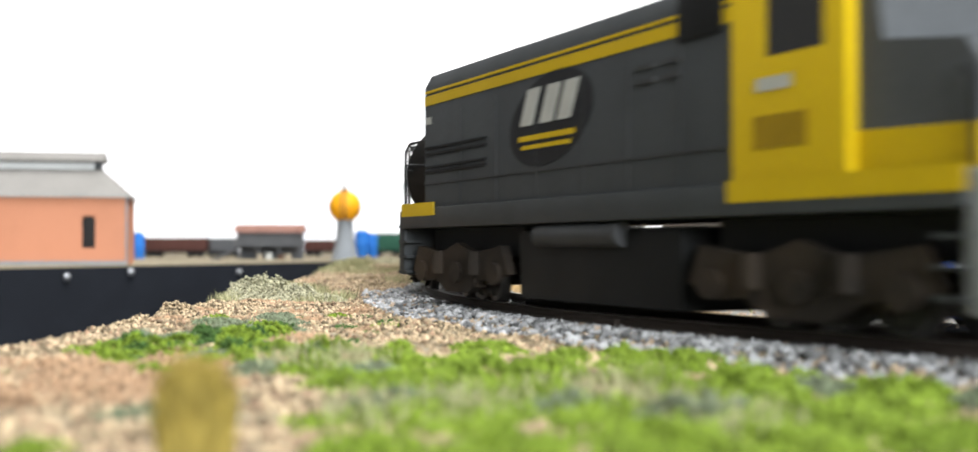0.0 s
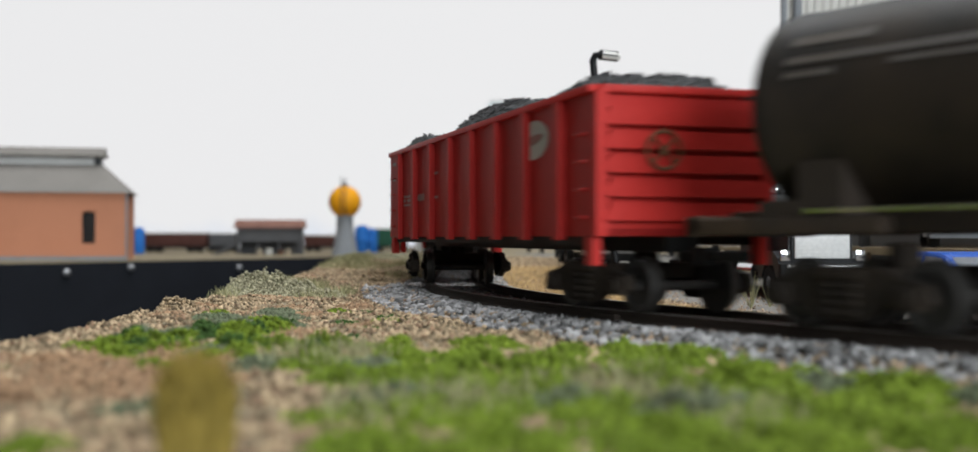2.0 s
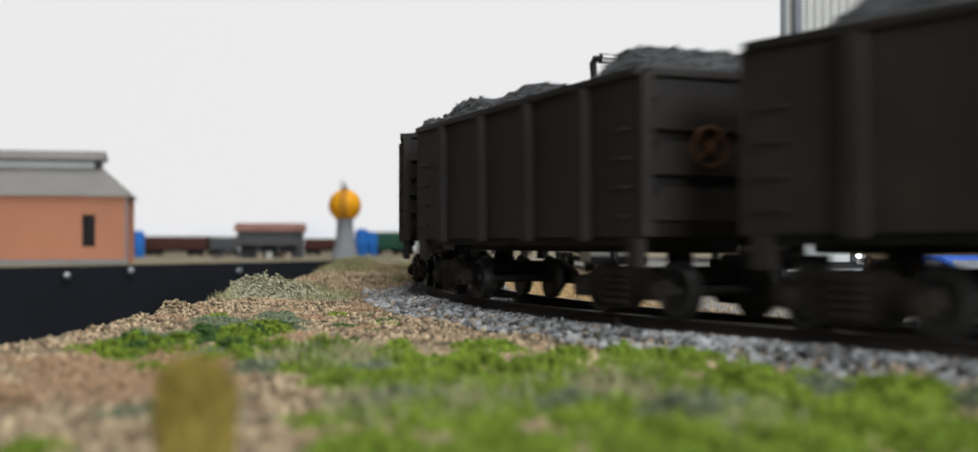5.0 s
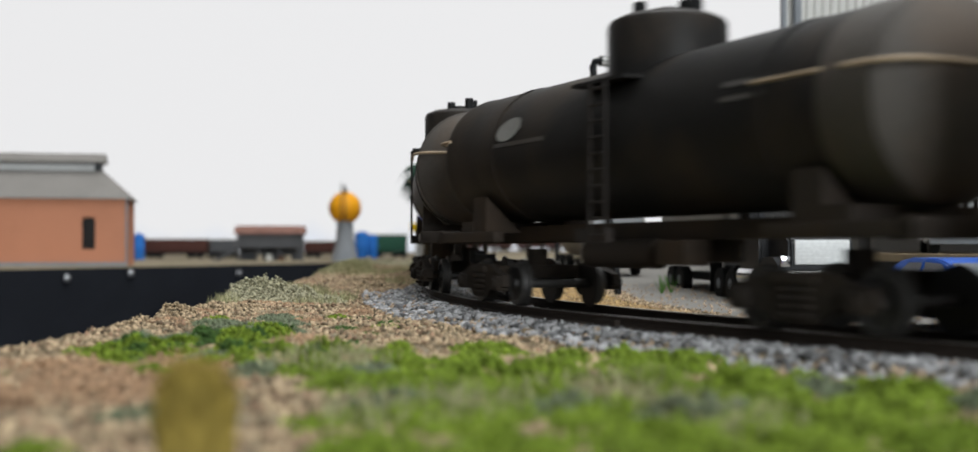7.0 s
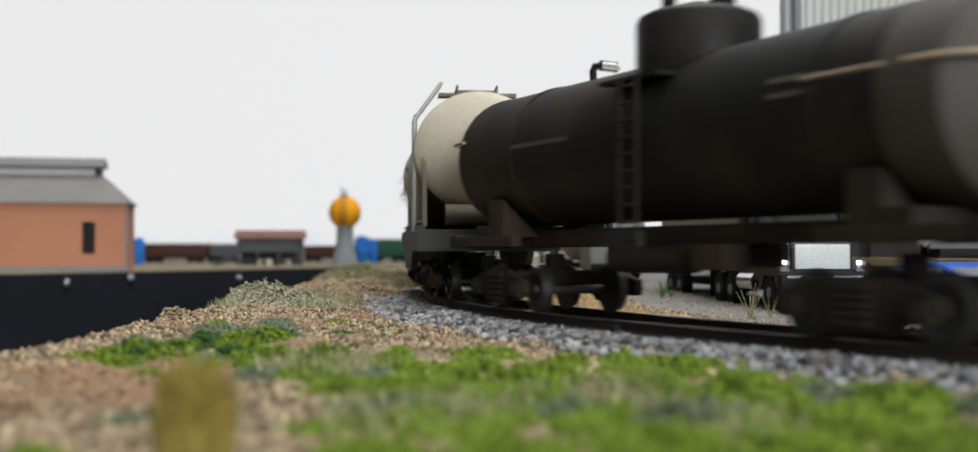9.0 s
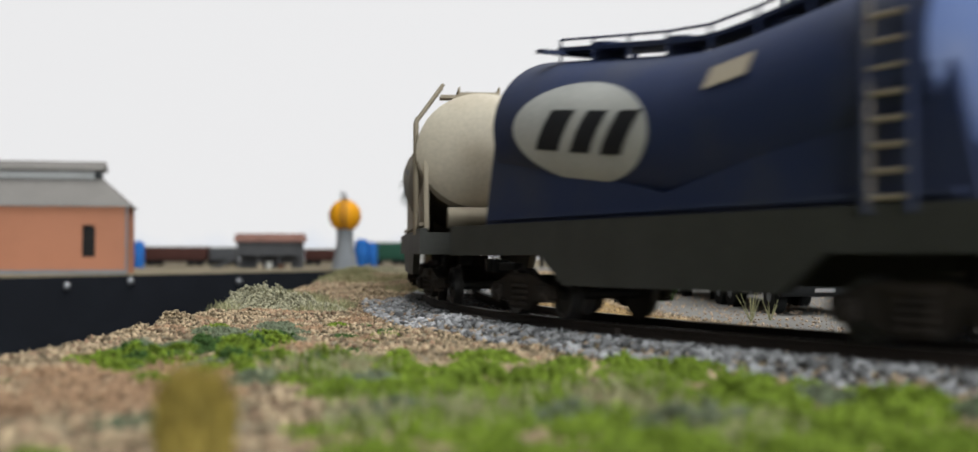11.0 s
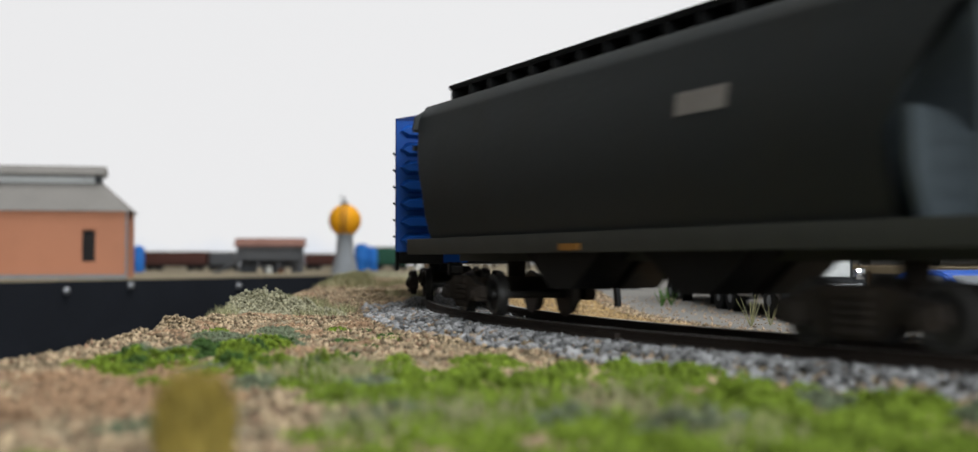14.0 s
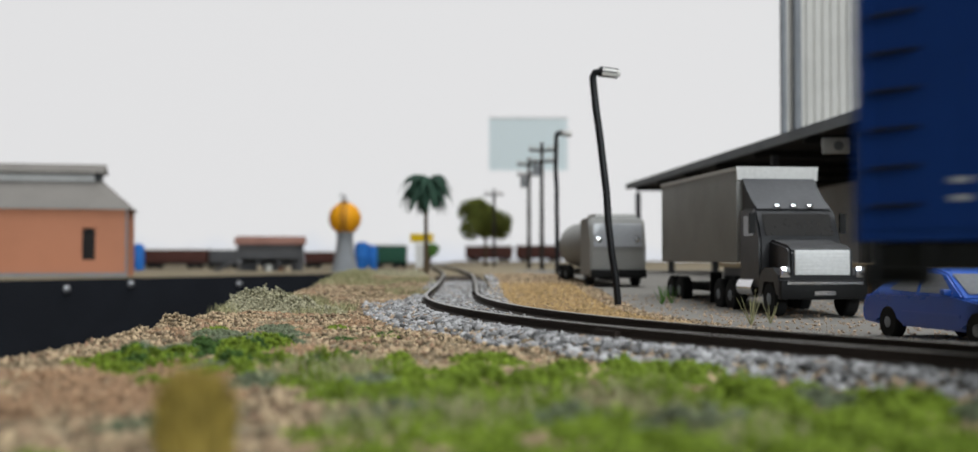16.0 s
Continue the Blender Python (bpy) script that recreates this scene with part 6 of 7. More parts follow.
def loading_shed():
    s = thing("loading_shed", "grey loading shed with a dusty red roof", "shed", at=place(-235, 1256, 2.0, 5))
    for x in (-33, -12, 10, 32):
        for y in (-14, 14):
            part("post", boxes((x - 1, x + 1, y - 1, y + 1, 0, 28)), GREY_WAGON, s)
    part("back_wall", boxes((-34, 34, 14.5, 16, 0, 29)), GREY_WAGON, s)
    part("side_wall", boxes((-34, 33, -16, -15, 14, 29)), GREY_WAGON, s, "grey upper boarding")
    part("roof", made(prism, [(-20, 28.6), (-20, 30), (0, 37.5), (20, 30), (20, 28.6)], "x", -37, 37), RED_ROOF, s, "dusty red pitched roof")
    part("ramp", made(prism, [(-62, 0), (-34, 14), (-34, 11), (-56, 0)], "y", -12, 12), GREY_WAGON, s, "sloping loading ramp")
    for k, (x, y, a, c) in enumerate(((-8, -18, 5, BEIGE), (2, -20, 6, OFFWHITE), (14, -19, 4, RUST_RED), (22, -22, 5, BEIGE))):
        crate = thing("crate", "small pale wooden crate beside the shed", "crate", "crates", place(-235 + x, 1256 + y, 2.0, 15 * k))
        part("body", boxes((-a / 2, a / 2, -a / 2, a / 2, 0, a), bevel=0.2), c, crate)
        part("lid", boxes((-a / 2 - 0.3, a / 2 + 0.3, -a / 2 - 0.3, a / 2 + 0.3, a + 0.02, a + 0.6)), c, crate)


loading_shed()

# ---- trees, poles and lamps behind the track ----
PALM = surface("dark_green_palm_frond", (0.026, 0.062, 0.04), (0.018, 0.042, 0.028), rough=0.7, island=0.3)
LEAF = surface("olive_green_foliage", (0.14, 0.15, 0.03), (0.09, 0.11, 0.025), rough=0.9, island=0.4)
LEAF_GREEN = surface("fresh_green_foliage", (0.09, 0.2, 0.04), rough=0.9, island=0.35)
BARK = surface("brown_bark", (0.12, 0.085, 0.055), rough=0.9, bump=0.6)
POLE = surface("tarred_pole_wood", (0.035, 0.03, 0.026), rough=0.8)
WIRE = surface("black_wire_insulation", (0.01, 0.01, 0.011), rough=0.4)


def ground_z(x, y):
    return float(height(x, y)[0])


def palm_tree(x, y):
    t = thing("palm_tree", "dark green model palm tree with a slim trunk", "palm tree", at=place(x, y, ground_z(x, y)))
    part("trunk", made(lathe, [(0, 2.2), (12, 1.7), (40, 1.3), (63, 1.5)], axis="z", seg=12), BARK, t)
    rng = random.Random(4)
    bm = bmesh.new()
    for k in range(84):
        a, up = k * 2.4, rng.uniform(0.15, 1.0)
        L = rng.uniform(13, 21)
        prev = None
        for i in range(9):
            q = i / 8
            r = L * q
            z = 62 + up * 13 * math.sin(math.pi * q * 0.7) - 22 * q ** 2.4 * (1.1 - up * 0.35)
            w = (3.6 if i % 2 else 2.5) * math.sin(math.pi * min(1, q * 0.9 + 0.12))
            c = Vector((math.cos(a) * r, math.sin(a) * r, z))
            s_ = Vector((-math.sin(a), math.cos(a), 0)) * w
            row = [bm.verts.new(c - s_ - Vector((0, 0, w * 0.9))), bm.verts.new(c), bm.verts.new(c + s_ - Vector((0, 0, w * 0.9)))]
            if prev and i % 1 == 0:
                bm.faces.new((prev[0], prev[1], row[1], row[0]))
                bm.faces.new((prev[1], prev[2], row[2], row[1]))
            prev = row
    part("crown", bm, PALM, t, "drooping dark green fronds")


palm_tree(-44.3, 820)


def leafy_tree(x, y, trunk, radius, leaf, label, seed, count=8000):
    t = thing("tree", label, "tree", at=place(x, y, ground_z(x, y)))
    rng = np.random.default_rng(seed)
    bm = bmesh.new()
    tube(bm, (0, 0, 0), (0, 0, trunk), 2.4, 10, 1.5)
    hubs = []
    for k in range(16):
        a, e = k * 2.3, rng.uniform(0.0, 1.1)
        q = radius * rng.uniform(0.1, 0.78) * (1.15 - 0.45 * e)
        p = (math.cos(a) * q, math.sin(a) * q, trunk + 4 + radius * 0.7 * e)
        tube(bm, (0, 0, trunk * 0.8), p, 1.0, 6, 0.4)
        hubs.append(p)
    part("trunk", bm, BARK, t)
    h = np.array(hubs)[rng.integers(0, len(hubs), count)]
    v = rng.normal(size=(count, 3))
    v /= np.linalg.norm(v, axis=1)[:, None]
    p = h + v * (radius * 0.36 * rng.random(count)[:, None] ** 0.4)
    ob = cloud("crown", CHIP, p, rng.uniform(0.8, 1.9, count), leaf, parent=t, rng=rng)


leafy_tree(-4, 1338, 38, 36, LEAF, "olive green model tree with an uneven crown", 3)
leafy_tree(-66, 1296, 10, 13, LEAF_GREEN, "small fresh green bush tree", 5, 700)


def kiosk(x, y):
    k = thing("roadside_sign", "yellow sign board on a pale post", "sign", at=place(x, y, ground_z(x, y)))
    part("post", boxes((-6, -4, -1, 1, 0, 26), (4, 6, -1, 1, 0, 26), (-6, 6, 0.6, 0.9, 2, 24)), PALE, k, "pale posts and panel")
    part("board", boxes((-11, 11, -1.6, -1.02, 26, 34), bevel=0.2), YELLOW, k, "yellow board")


kiosk(-64, 1111)


def utility_pole(x, y, h, arms):
    p = thing("utility_pole", "dark wooden utility pole with crossarms", "utility pole", "utility poles", place(x, y, ground_z(x, y)))
    part("pole", made(tube, (0, 0, 0), (0, 0, h), 1.9, 10, 1.4), POLE, p)
    for k in range(arms):
        z = h - 6 - 9 * k
        part("crossarm", boxes((-10, 10, -0.8, 0.8, z - 0.9, z + 0.9)), POLE, p)
        for x_ in (-9, -5, 5, 9):
            part("insulator", made(lathe, [(z + 0.9, 0.7), (z + 2.0, 1.1), (z + 3.2, 1.0), (z + 3.6, 0.4)], centre=(x_, 0, 0), axis="z", seg=8), PALE, p)
    if arms > 1:
        bm = bmesh.new()
        tube(bm, (-4.6, -3, h - 26), (-4.6, -3, h - 17), 3.0, 12)
        part("transformer", bm, CONCRETE, p, "grey pole transformer")


utility_pole(42, 926, 101, 2)
utility_pole(35, 1021, 97, 2)
utility_pole(5.4, 1267, 84, 1)


def street_lamp(x, y, h, lean, seed):
    """A pole made of bent black wire with a bulb in a clear cap at its end."""
    s = thing("street_lamp", "black bent-wire model street lamp with a clear bulb", "street lamp", "street lamps", place(x, y, ground_z(x, y) - 0.3))
    r = random.Random(seed)
    pts = [(-lean * (q ** 1.1) + r.uniform(-0.3, 0.3), 0, h * q) for q in np.linspace(0, 1, 9)]
    pts += [(-lean + 0.8, -0.2, h + 1.8), (-lean + 3.4, -0.4, h + 2.1)]
    part("pole", made(pipe, pts, 1.25, 10), WIRE, s, "black wire pole")
    bm = bmesh.new()
    lathe(bm, [(0, 1.5), (4.6, 1.6), (5.8, 1.3), (6.6, 0.5)], axis="x", seg=14)
    lens = part("bulb_cap", bm, surface("frosted_clear_plastic", (0.72, 0.7, 0.66), rough=0.15, dirt=0.1), s, "clear bulb cap", at=place(-lean + 2.6, -0.4, h + 2.0, 0, 0, 7))
    bm = bmesh.new()
    for a in range(6):
        c, d = math.cos(a * math.pi / 3) * 1.62, math.sin(a * math.pi / 3) * 1.62
        tube(bm, (0, c, d), (5.6, c, d), 0.2, 5)
    lathe(bm, [(-0.6, 1.7), (0.5, 1.75)], axis="x", seg=12)
    part("cage", bm, WIRE, s, at=place(-lean + 2.6, -0.4, h + 2.0, 0, 0, 7))


street_lamp(42.2, 383.5, 75.5, 8.0, 2)
street_lamp(37.5, 643, 77, 0.6, 5)

# ---- yard with trucks, car and freight house ----
TRUCK_GREY = surface("dark_grey_truck_paint", (0.028, 0.028, 0.03), rough=0.35, dirt=0.3)
BOX_GREY = surface("grey_box_body_panel", (0.3, 0.295, 0.28), (0.26, 0.255, 0.245), rough=0.6, dirt=0.3)
TYRE = surface("black_rubber", (0.015, 0.015, 0.015), rough=0.85)
WHITE_PAINT = surface("white_vehicle_paint", (0.84, 0.84, 0.83), rough=0.3, dirt=0.1)
CAR_BLUE = surface("metallic_blue_car_paint", (0.014, 0.095, 0.46), (0.012, 0.085, 0.42), rough=0.28, bump=0.02, dirt=0.1)
WINDOW = surface("pale_car_window", (0.42, 0.43, 0.45), rough=0.12, bump=0, dirt=0.15)
CORRUGATED = surface("pale_corrugated_sheet", (0.6, 0.58, 0.54), (0.52, 0.5, 0.47), rough=0.6, dirt=0.35, stain=30)
TAN_DECK = surface("tan_platform_deck", (0.46, 0.36, 0.23), rough=0.9, dirt=0.3)
DARK_ROOF = surface("dark_awning_sheet", (0.035, 0.033, 0.032), rough=0.75)


def tyre_mesh(bm):
    lathe(bm, [(-1.9, 3.0), (-1.9, 4.6), (-1.4, 5.1), (1.4, 5.1), (1.9, 4.6), (1.9, 3.0)], axis="y", seg=20)


def hub_mesh(bm):
    lathe(bm, [(-1.7, 3.05), (-1.75, 2.0), (-2.1, 1.4), (-2.1, 0.4)], axis="y", seg=14)


def road_wheel(parent, x, y, r=5.1):
    k = r / 5.1
    w = part("wheel", shared("tyre", tyre_mesh, TYRE), TYRE, parent, at=place(x * MAP[0], y * MAP[3], r * MAP[1]) @ Matrix.Scale(k * MAP[1], 4))
    part("hub", shared("hub", hub_mesh, CONCRETE), CONCRETE, w, at=Matrix.Rotation(0 if y < 0 else math.pi, 4, "Z"))


def box_truck(x, y, yaw, z=0.0):
    t = thing("box_truck", "dark grey model truck with a grey box body and bright grille", "truck", at=place(x, y, z, yaw))
    w = 12.4
    # local x runs forward; the bumper is at zero
    part("chassis", boxes((-90, -3, -5, 5, 5, 8)), BLACK, t)
    part("cargo_box", boxes((-95, -28, -12.9, 12.9, 15.5, 44.6), bevel=0.3), BOX_GREY, t, "grey panelled box body")
    bm = boxes((-28.2, -27.4, -12.9, 12.9, 40.8, 45.0), (-95.2, -27.4, -13.2, -12.9, 43.8, 45.0), (-95.2, -27.4, 12.9, 13.2, 43.8, 45.0))
    part("roof_edge", bm, PALE, t, "pale top edge of the box")
    hood = made(prism, [(-1.6, 8), (-1.6, 18.6), (-3, 20.2), (-14.5, 22.4), (-14.5, 8)], "y", -9.4, 9.4)
    bmesh.ops.bevel(hood, geom=hood.edges[:], offset=0.7, segments=2, affect="EDGES")
    part("hood", hood, TRUCK_GREY, t, "dark grey bonnet")
    cabin = made(prism, [(-13.5, 8), (-13.5, 22.6), (-16.5, 30.2), (-18, 31.6), (-27, 31.6), (-27, 8)], "y", -w, w)
    bmesh.ops.bevel(cabin, geom=cabin.edges[:], offset=0.6, segments=2, affect="EDGES")
    part("cab", cabin, TRUCK_GREY, t, "dark grey cab")
    part("fairing", made(prism, [(-17, 31.4), (-21, 34.4), (-24.5, 38), (-27, 41.2), (-27, 31.4)], "y", -11.4, 11.4), GREY_WAGON, t, "roof air deflector")
    shield = made(prism, [(-13.85, 23.4), (-16.35, 29.8), (-16.15, 29.9), (-13.6, 23.4)], "y", -10.4, 10.4)
    part("windscreen", shield, DARK_GLASS, t, "dark windscreen")
    for o in (-1, 1):
        part("side_window", boxes((-24, -17.2, o * w - 0.12 if o > 0 else -w - 0.12, o * w + 0.12 if o > 0 else -w + 0.12, 23.4, 29.4)), DARK_GLASS, t)
        part("fender", made(prism, [(-14, 6.5), (-13.5, 11.5), (-10.5, 14), (-5, 14), (-2, 12), (-1.2, 9), (-1.2, 6.5), (-3, 6.5), (-4.5, 10), (-10.5, 10), (-12, 6.5)], "y", min(o * 8.6, o * 12.6), max(o * 8.6, o * 12.6)), TRUCK_GREY, t)
        part("headlight", boxes((-1.25, -0.7, min(o * 9.6, o * 12.3), max(o * 9.6, o * 12.3), 11.3, 14.4), bevel=0.2), CHROME, t, "bright headlight")
        part("mirror", boxes((-15.6, -14.8, min(o * 13, o * 14.8), max(o * 13, o * 14.8), 24, 30)), BLACK, t)
        part("fuel_tank", made(tube, (-27, o * 10.4, 8), (-17, o * 10.4, 8), 3.2, 14), CHROME, t, "bright side fuel tank")
    # White colour on grille and bars imitates light glaring off them.
    part("grille", boxes((-1.65, -1.0, -8.0, 8.0, 12, 19), bevel=0.25), WHITE_PAINT, t, "grille coloured white for its glare")
    bm = bmesh.new()
    for k in range(6):
        box(bm, -1.02, -0.94, -7.4, 7.4, 12.8 + k, 13.05 + k)
    part("grille_bar", bm, WHITE_PAINT, t)
    part("bumper", boxes((-2.2, 0, -12.6, 12.6, 5.2, 10.6), bevel=0.5), BLACK, t, "black bumper")
    part("bumper_trim", boxes((0.02, 0.3, -11, 11, 9.4, 10.2), (0.02, 0.3, -3, 3, 6.4, 7.6)), CHROME, t)
    for y_ in (-5, 0, 5):
        part("roof_light", boxes((-18.5, -17, y_ - 1, y_ + 1, 31.7, 32.8), bevel=0.2), CHROME, t)
    for x_ in (-7.6, -34, -43, -78, -87):
        for y_ in (-10.6, 10.6):
            road_wheel(t, x_, y_)
    part("mudflap", boxes((-51, -50.6, -12, -8, 2, 12), (-51, -50.6, 8, 12, 2, 12)), BLACK, t)


MAP[0] = 1.3
box_truck(93.5, 325, -83.2)


def tanker_truck(x, y, yaw, z):
    t = thing("tanker_truck", "dusty grey model truck with two bright discs on its cab", "truck", at=place(x, y, z, yaw))
    part("chassis", boxes((-60, -2, -5, 5, 4, 7)), BLACK, t)
    bm = bmesh.new()
    lathe(bm, [(-62, 4), (-61, 9), (-58, 10.6), (-24, 10.6), (-21, 9), (-20, 4)], centre=(0, 0, 18), seg=24)
    part("tank", bm, BOX_GREY, t, "grey barrel tank")
    cabin = made(prism, [(0, 4), (0, 16), (-1.0, 27), (-2.4, 29), (-16, 29), (-16, 4)], "y", -12, 12)
    bmesh.ops.bevel(cabin, geom=cabin.edges[:], offset=0.8, segments=2, affect="EDGES")
    part("cab", cabin, BOX_GREY, t, "grey flat-fronted cab")
    part("windscreen", made(prism, [(0.12, 16.6), (-0.78, 26.2), (-0.58, 26.3), (0.32, 16.6)], "y", -10.4, 10.4), WINDOW, t)
    # Two small chrome discs on the cab front, level with the windscreen.
    for o in (-8.2, 8.2):
        part("headlight", made(lathe, [(0.1, 1.7), (0.7, 1.4), (0.9, 0.4)], centre=(-0.6, o, 19.5), axis="x", seg=12), CHROME, t, "small bright disc at windscreen height")
    part("bumper", boxes((0, 1, -12, 12, 3.4, 7), bevel=0.3), BLACK, t)
    part("roof_rail", boxes((-14, -3, -9, 9, 29.05, 30.6)), PALE, t, "pale roof panel")
    for x_ in (-8, -42, -53):
        for y_ in (-10, 10):
            road_wheel(t, x_, y_, 4.4)


tanker_truck(54.5, 492, -82.4, ground_z(49.5, 503))
MAP[0] = 1.0


def hatchback(x, y, yaw):
    c = thing("hatchback_car", "blue model hatchback car parked on the yard", "car", at=place(x, y, 0, yaw))
    w = 8.6
    low = [(-22.6, 3.0), (-23, 5.2), (-22.2, 7.9), (-19, 8.5), (6, 8.4), (17, 7.6), (22, 6.2), (22.8, 4.6), (22.2, 2.8), (17.6, 2.6), (16.4, 4.6), (13.5, 5.4), (10.6, 4.6), (9.4, 2.6), (-9.4, 2.6), (-10.6, 4.6), (-13.5, 5.4), (-16.4, 4.6), (-17.6, 2.6)]
    bm = made(prism, low, "y", -w, w)
    bmesh.ops.bevel(bm, geom=[e for e in bm.edges if abs(e.verts[0].co.y - e.verts[1].co.y) < 0.1], offset=0.55, segments=2, affect="EDGES")
    part("body", bm, CAR_BLUE, c, "blue lower body")
    bm = bmesh.new()
    prof = [(-20.5, 8.2), (-12, 12.6), (-8, 13.2), (-1, 13.1), (2.6, 12.4), (9.5, 8.2)]
    for o in (1,):
        a = [bm.verts.new((p[0], -(w - 0.3) + (p[1] - 8.2) * 0.32, p[1])) for p in prof]
        b = [bm.verts.new((p[0], (w - 0.3) - (p[1] - 8.2) * 0.32, p[1])) for p in prof]
        n = len(prof)
        for i in range(n):
            bm.faces.new((a[i], a[(i + 1) % n], b[(i + 1) % n], b[i]))
        bm.faces.new(a)
        bm.faces.new(b)
    bmesh.ops.bevel(bm, geom=bm.edges[:], offset=0.3, segments=2, affect="EDGES")
    part("cabin", bm, CAR_BLUE, c, "blue roof and pillars")

    def pane(pts, label=""):
        bm = bmesh.new()
        bm.faces.new([bm.verts.new(p) for p in pts])
        bmesh.ops.solidify(bm, geom=bm.faces[:], thickness=0.08)
        part("window", bm, WINDOW, c, label)
    yy = lambda z: (w - 0.18) - (z - 8.2) * 0.32
    pane([(8.75, -yy(8.9) + 1.4, 8.95), (8.75, yy(8.9) - 1.4, 8.95), (3.2, yy(12.2) - 0.9, 12.3), (3.2, -yy(12.2) + 0.9, 12.3)], "pale sloping windscreen")
    pane([(-19.2, -yy(9) + 1.2, 9.0), (-19.2, yy(9) - 1.2, 9.0), (-12.6, yy(12.4) - 0.9, 12.42), (-12.6, -yy(12.4) + 0.9, 12.42)], "sloping rear window")
    for o in (-1, 1):
        pane([(6.2, o * yy(8.9), 8.9), (1.6, o * yy(12.1), 12.1), (-3.4, o * yy(12.4), 12.4), (-3.8, o * yy(8.9), 8.9)])
        pane([(-4.8, o * yy(8.9), 8.9), (-4.5, o * yy(12.3), 12.3), (-8.6, o * yy(12.3), 12.3), (-13.6, o * yy(9.2), 9.2)])
        part("mirror", boxes((5, 6.4, min(o * 8.5, o * 10), max(o * 8.5, o * 10), 8.6, 9.7), bevel=0.25), CAR_BLUE, c)
        part("headlight", boxes((21.6, 22.6, min(o * 4.4, o * 7.8), max(o * 4.4, o * 7.8), 4.9, 6.1), bevel=0.15), WINDOW, c)
        part("side_strip", boxes((-9, 9, min(o * w, o * (w + 0.15)), max(o * w, o * (w + 0.15)), 4.9, 5.4)), CAR_BLUE, c)
    part("rear_light", boxes((-23.0, -22.6, -7.6, 7.6, 5.6, 7.2)), RED_BRIGHT, c)
    for x_ in (-13.5, 13.5):
        for y_ in (-7.6, 7.6):
            road_wheel(c, x_, y_, 3.1)


MAP[:] = [1.12, 1.12, 0.0, 1.12]
hatchback(96.2, 232, -78)
MAP[:] = [1.0, 1.0, 0.0, 1.0]


def freight_house():
    f = thing("freight_house", "freight house with pale corrugated upper wall and dark awning", "building", at=place(0, 0, -2.4))
    prof = []
    # corrugated upper storey
    x = 152.0
    while x < 400:
        prof += [(x, 595.0), (x + 1.6, 595.0), (x + 2.1, 593.9), (x + 3.7, 593.9), (x + 4.2, 595.0)]
        x += 4.2
    prof += [(400, 595), (400, 714), (186, 714)]
    part("upper_wall", made(prism, prof, "z", 74, 300), CORRUGATED, f, "pale vertical corrugated wall")
    part("corner_post", boxes((149.6, 151.9, 593, 597, 74, 300)), CONCRETE, f)
    part("downpipe", made(tube, (157, 592, 74), (157, 592, 300), 2.2, 12), CONCRETE, f, "grey downpipe")
    part("awning", made(prism, [(102, 652 * DEEP), (134, 338 * DEEP), (149, 190 * DEEP), (400, 190 * DEEP), (400, 652 * DEEP)], "z", 70, 73.4), DARK_ROOF, f, "dark awning roof over the dock")
    part("awning_edge", made(prism, [(101.4, 652 * DEEP), (133.4, 338 * DEEP), (148.4, 190 * DEEP), (149, 190 * DEEP), (134, 338 * DEEP), (102, 652 * DEEP)], "z", 69.2, 73.6), CONCRETE, f, "grey awning edge")
    bm = bmesh.new()
    for k in range(9):
        y_ = 210 + 52 * k
        x_ = 149 - (y_ - 190) * 0.1017
        box(bm, x_, 400, y_ * DEEP - 1.2, y_ * DEEP + 1.2, 66.6, 69.9)
    part("awning_beam", bm, DARK_ROOF, f)
    for k in range(5):
        y_ = 330 + 78 * k
        x_ = 153 - (y_ - 190) * 0.1017
        part("column", boxes((x_, x_ + 3.4, y_ * DEEP - 1.7, y_ * DEEP + 1.7, ground_z(x_, y_ * DEEP), 66.6)), GREY_WAGON, f, "grey dock column")
    part("back_wall", boxes((226, 230, 265, 846, 0, 66.5)), CORRUGATED, f, "shaded back wall of the dock")
    d = thing("loading_dock", "tan timber loading dock beside the yard", "loading dock", at=place(0, 0, 0))
    part("deck", made(prism, [(112, 430 * DEEP), (126, 330 * DEEP), (144, 175 * DEEP), (225.8, 175 * DEEP), (225.8, 430 * DEEP)], "z", 12.2, 14.6), TAN_DECK, d, "tan deck")
    part("wall", made(prism, [(114, 428 * DEEP), (128, 330 * DEEP), (146, 177 * DEEP), (148, 177 * DEEP), (130, 330 * DEEP), (116, 428 * DEEP)], "z", -1, 12.2), GREY_WAGON, d, "dark dock face")
    for k in range(7):
        y_ = 190 + 22 * k
        x_ = 144.4 - (y_ - 175) * 0.116
        part("bumper_post", boxes((x_ - 1.2, x_, y_ * DEEP - 1, y_ * DEEP + 1, 0, 13)), BARK, d)
    s = thing("hanging_sign", "small white sign board with a grey round mark", "sign", at=place(137.8, 462, 61.3, -6))
    part("board", boxes((-5.4, 5.4, 0.0, 1.0, -3.2, 3.2), bevel=0.15), PALE, s, "white board")
    part("mark", made(lathe, [(-0.2, 1.9), (0.05, 2.0)], centre=(1.0, 0, 0), axis="y", seg=20), CONCRETE, s, "grey round mark")
    part("hanger", boxes((-4, -3.6, 0.3, 0.7, 3.2, 5.6), (3.6, 4, 0.3, 0.7, 3.2, 5.6)), BLACK, s)


freight_house()


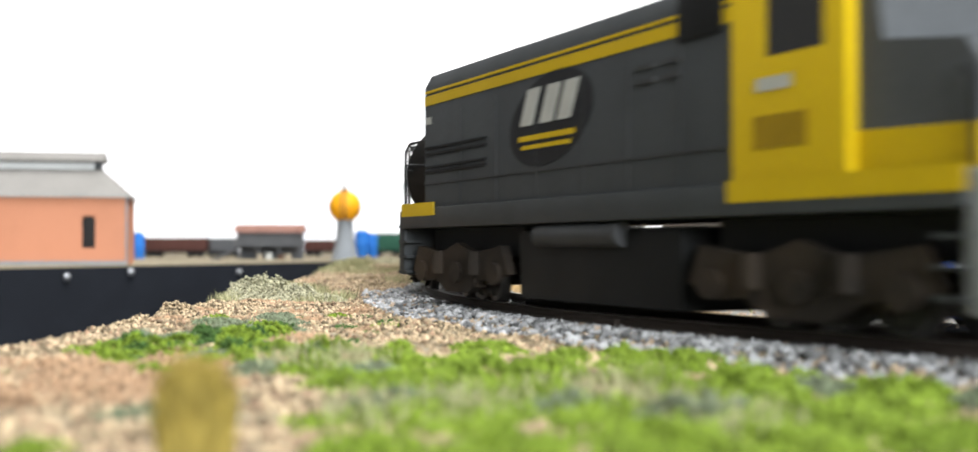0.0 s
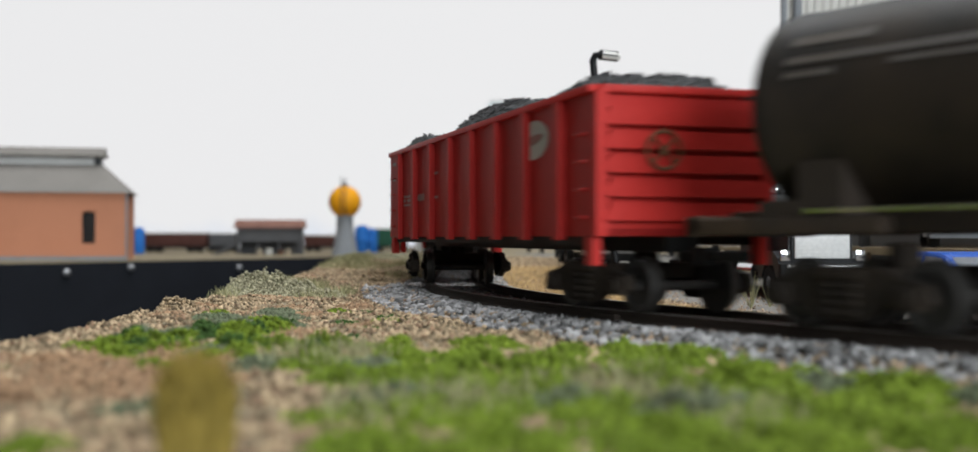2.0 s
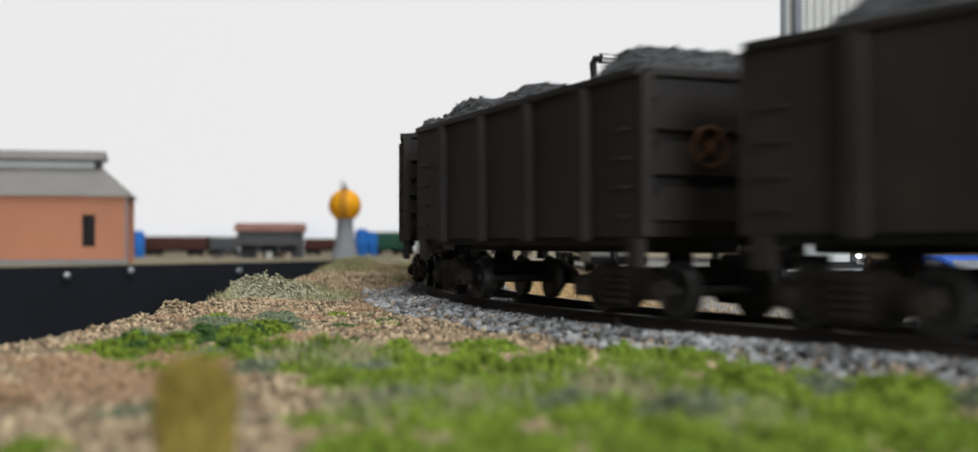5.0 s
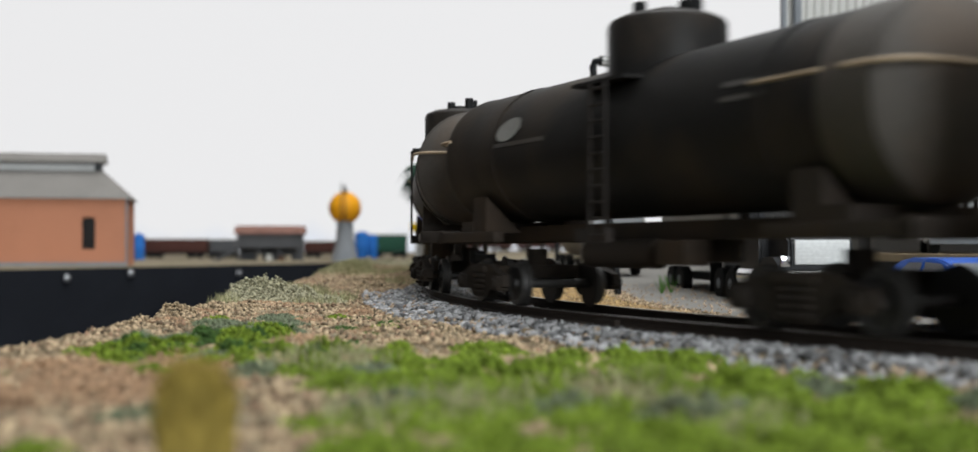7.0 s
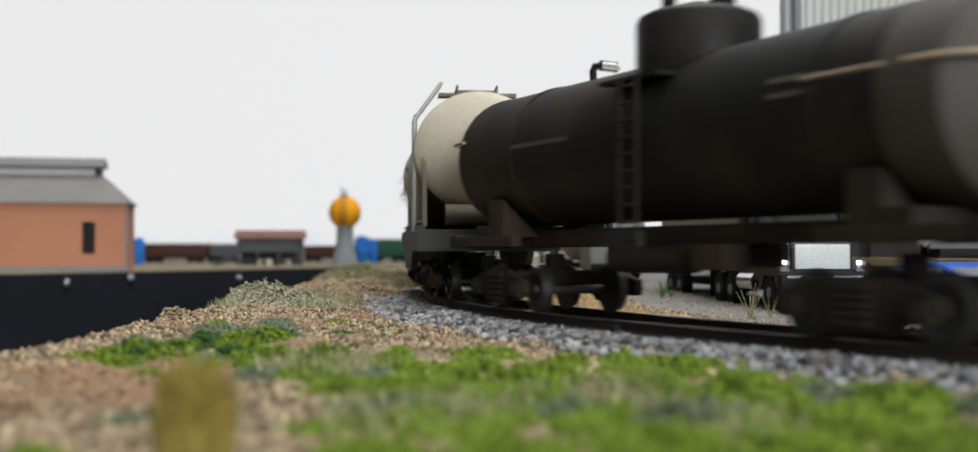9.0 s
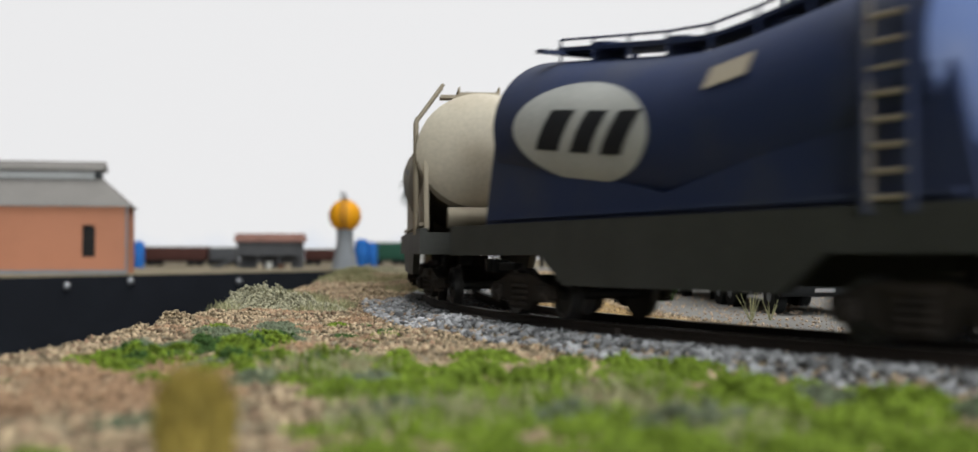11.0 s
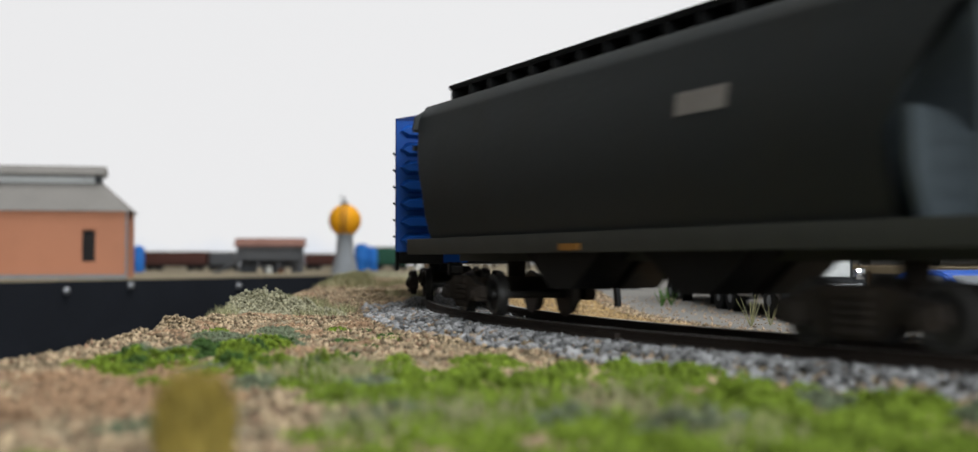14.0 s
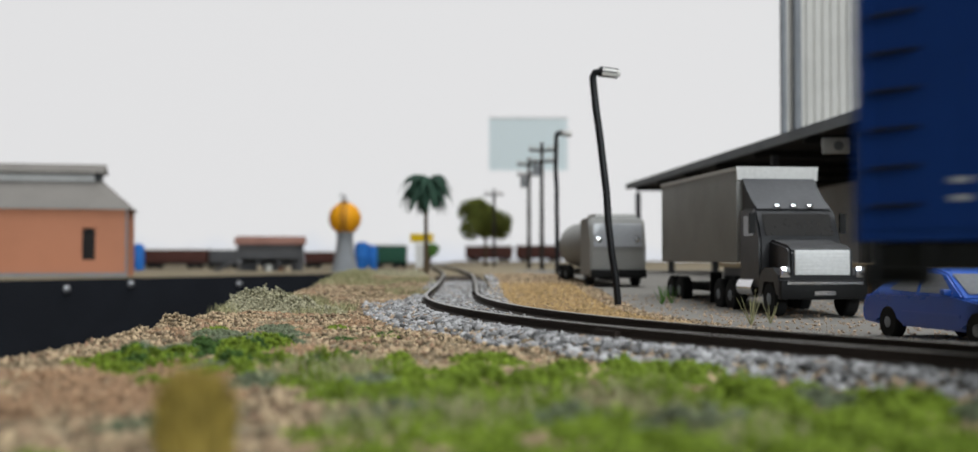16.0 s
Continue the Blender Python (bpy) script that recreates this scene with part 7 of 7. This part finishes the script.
def delivery_truck(x, y, yaw, z):
    t = thing("delivery_truck", "white model delivery truck with a blue stripe on the dock", "truck", at=place(x, y, z, yaw))
    nose = made(prism, [(0, 4), (0, 22), (-1.5, 32), (-4, 35), (-44, 36), (-44, 4)], "y", -12.5, 12.5)
    bmesh.ops.bevel(nose, geom=nose.edges[:], offset=0.9, segments=2, affect="EDGES")
    part("body", nose, WHITE_PAINT, t, "white rounded body")
    part("stripe", boxes((-43, -1.5, -12.75, -12.52, 23, 26), (0.02, 0.2, -11, 11, 20.5, 22)), BLUE, t, "blue stripe")
    for k in range(5):
        part("window", boxes((-40 + 8 * k, -35 + 8 * k, -12.7, -12.52, 27, 32)), DARK_GLASS, t)
    for k in range(6):
        part("grille_slot", boxes((0.02, 0.25, -8 + 3 * k, -6.6 + 3 * k, 9, 18)), DARK_GLASS, t, "dark upright grille slot")
    for o in (-10.4, 10.4):
        part("headlight", made(lathe, [(0, 1.6), (0.6, 1.3), (0.8, 0.3)], centre=(0, o, 8), axis="x", seg=12), CHROME, t)
    part("bumper", boxes((0, 1.4, -12.5, 12.5, 3.2, 6), bevel=0.3), CONCRETE, t)
    part("rail", made(pipe, [(-6, -6, 35.6), (-6, -6, 39), (-16, -6, 39.6), (-16, -6, 36)], 0.5), PALE, t)
    for x_ in (-8, -36):
        for y_ in (-10.4, 10.4):
            road_wheel(t, x_, y_, 4.6)


delivery_truck(156, 378, -105.4, 14.6)

# Plain paper; its emission replaces the light that would fall on it.
poster = thing("wall_poster", "pale blue faded poster on the backdrop, brightened by a glow", "poster", at=place(106, 3144, 323))
part("sheet", boxes((-106, 106, -1.2, 0, -72, 70)), glowing("glowing_blue_paper", (0.47, 0.54, 0.56), 0.6), poster)
part("batten", boxes((-106, 106, -2.6, -1.25, 68, 71)), PALE, poster)


def weeds():
    rng = random.Random(8)
    for x, y, k, h, m in ((66, 294, 9, 9, STRAW), (72, 299, 6, 6, STRAW), (58, 392, 14, 7, LEAF_GREEN), (62, 397, 10, 6, LEAF_GREEN)):
        w = thing("weed", "thin dry weed stems on the gravel", "weed", "weeds", place(x, y, ground_z(x, y)))
        for i in range(k):
            a, q = rng.uniform(0, 6.28), rng.uniform(0.2, 0.8)
            part("stem", made(tube, (0, 0, -0.2), (math.cos(a) * q * h * 0.6, math.sin(a) * q * h * 0.6, h * rng.uniform(0.6, 1)), 0.16, 5, 0.05), m, w)


weeds()


def spin(truck, middle, clock, gone):
    """The wheels roll while their wagon is before the camera."""
    times = [t for t in (k / 30 for k in range(481)) if 140 < middle + float(np.interp(t, clock, gone)) < 680]
    if not times:
        return
    for axle in truck.children:
        if not axle.name.startswith("wheelset"):
            continue
        x, y, z = axle.location
        start = float(np.interp(times[0], clock, gone))
        rows = [(t, pose(x, y, z, 0, math.degrees((float(np.interp(t, clock, gone)) - start) / 4.35) % 360, 0)) for t in times]
        if times[0] > 0.05:
            rows.insert(0, (0.0, pose(x, y, z)))
        if times[-1] < 15.95:
            rows.append((16.0, rows[-1][1]))
        walk(axle, rows)


def motions():
    """The train runs along the track and slowly gains speed; its bogies turn with the rails."""
    clock = np.linspace(0, 16, 1601)
    pace = 1.304 * np.interp(clock, [0, 1.2, 2.2, 4.2, 6.3, 9, 11, 13, 14.5, 16], [113, 118, 128, 126, 121, 121, 124, 128, 131, 127])
    gone = np.concatenate([[0], np.cumsum(pace[:-1]) * 0.01])
    for car, middle, pivot, pair in RIDES:
        rows, turns = [], [[], []]
        for k in range(81):
            t = k * 0.2
            s = middle + float(np.interp(t, clock, gone))
            ax, ay, az, at = on_line(s + pivot)
            bx, by, bz, bt = on_line(s - pivot)
            yaw = math.degrees(math.atan2(ay - by, ax - bx))
            rise = -math.degrees(math.atan2(az - bz, 2 * pivot))
            rows.append((t, place((ax + bx) / 2, (ay + by) / 2, (az + bz) / 2, yaw, 0, rise)))
            for j, (p, heading) in enumerate(((pivot, at), (-pivot, bt))):
                turn = (math.degrees(heading) - 90 - yaw + 180) % 360 - 180
                turns[j].append((t, place(p, 0, 0, turn)))
        walk(car, rows)
        for b, r in zip(pair, turns):
            walk(b, r[::2])
            spin(b, middle, clock, gone)


motions()
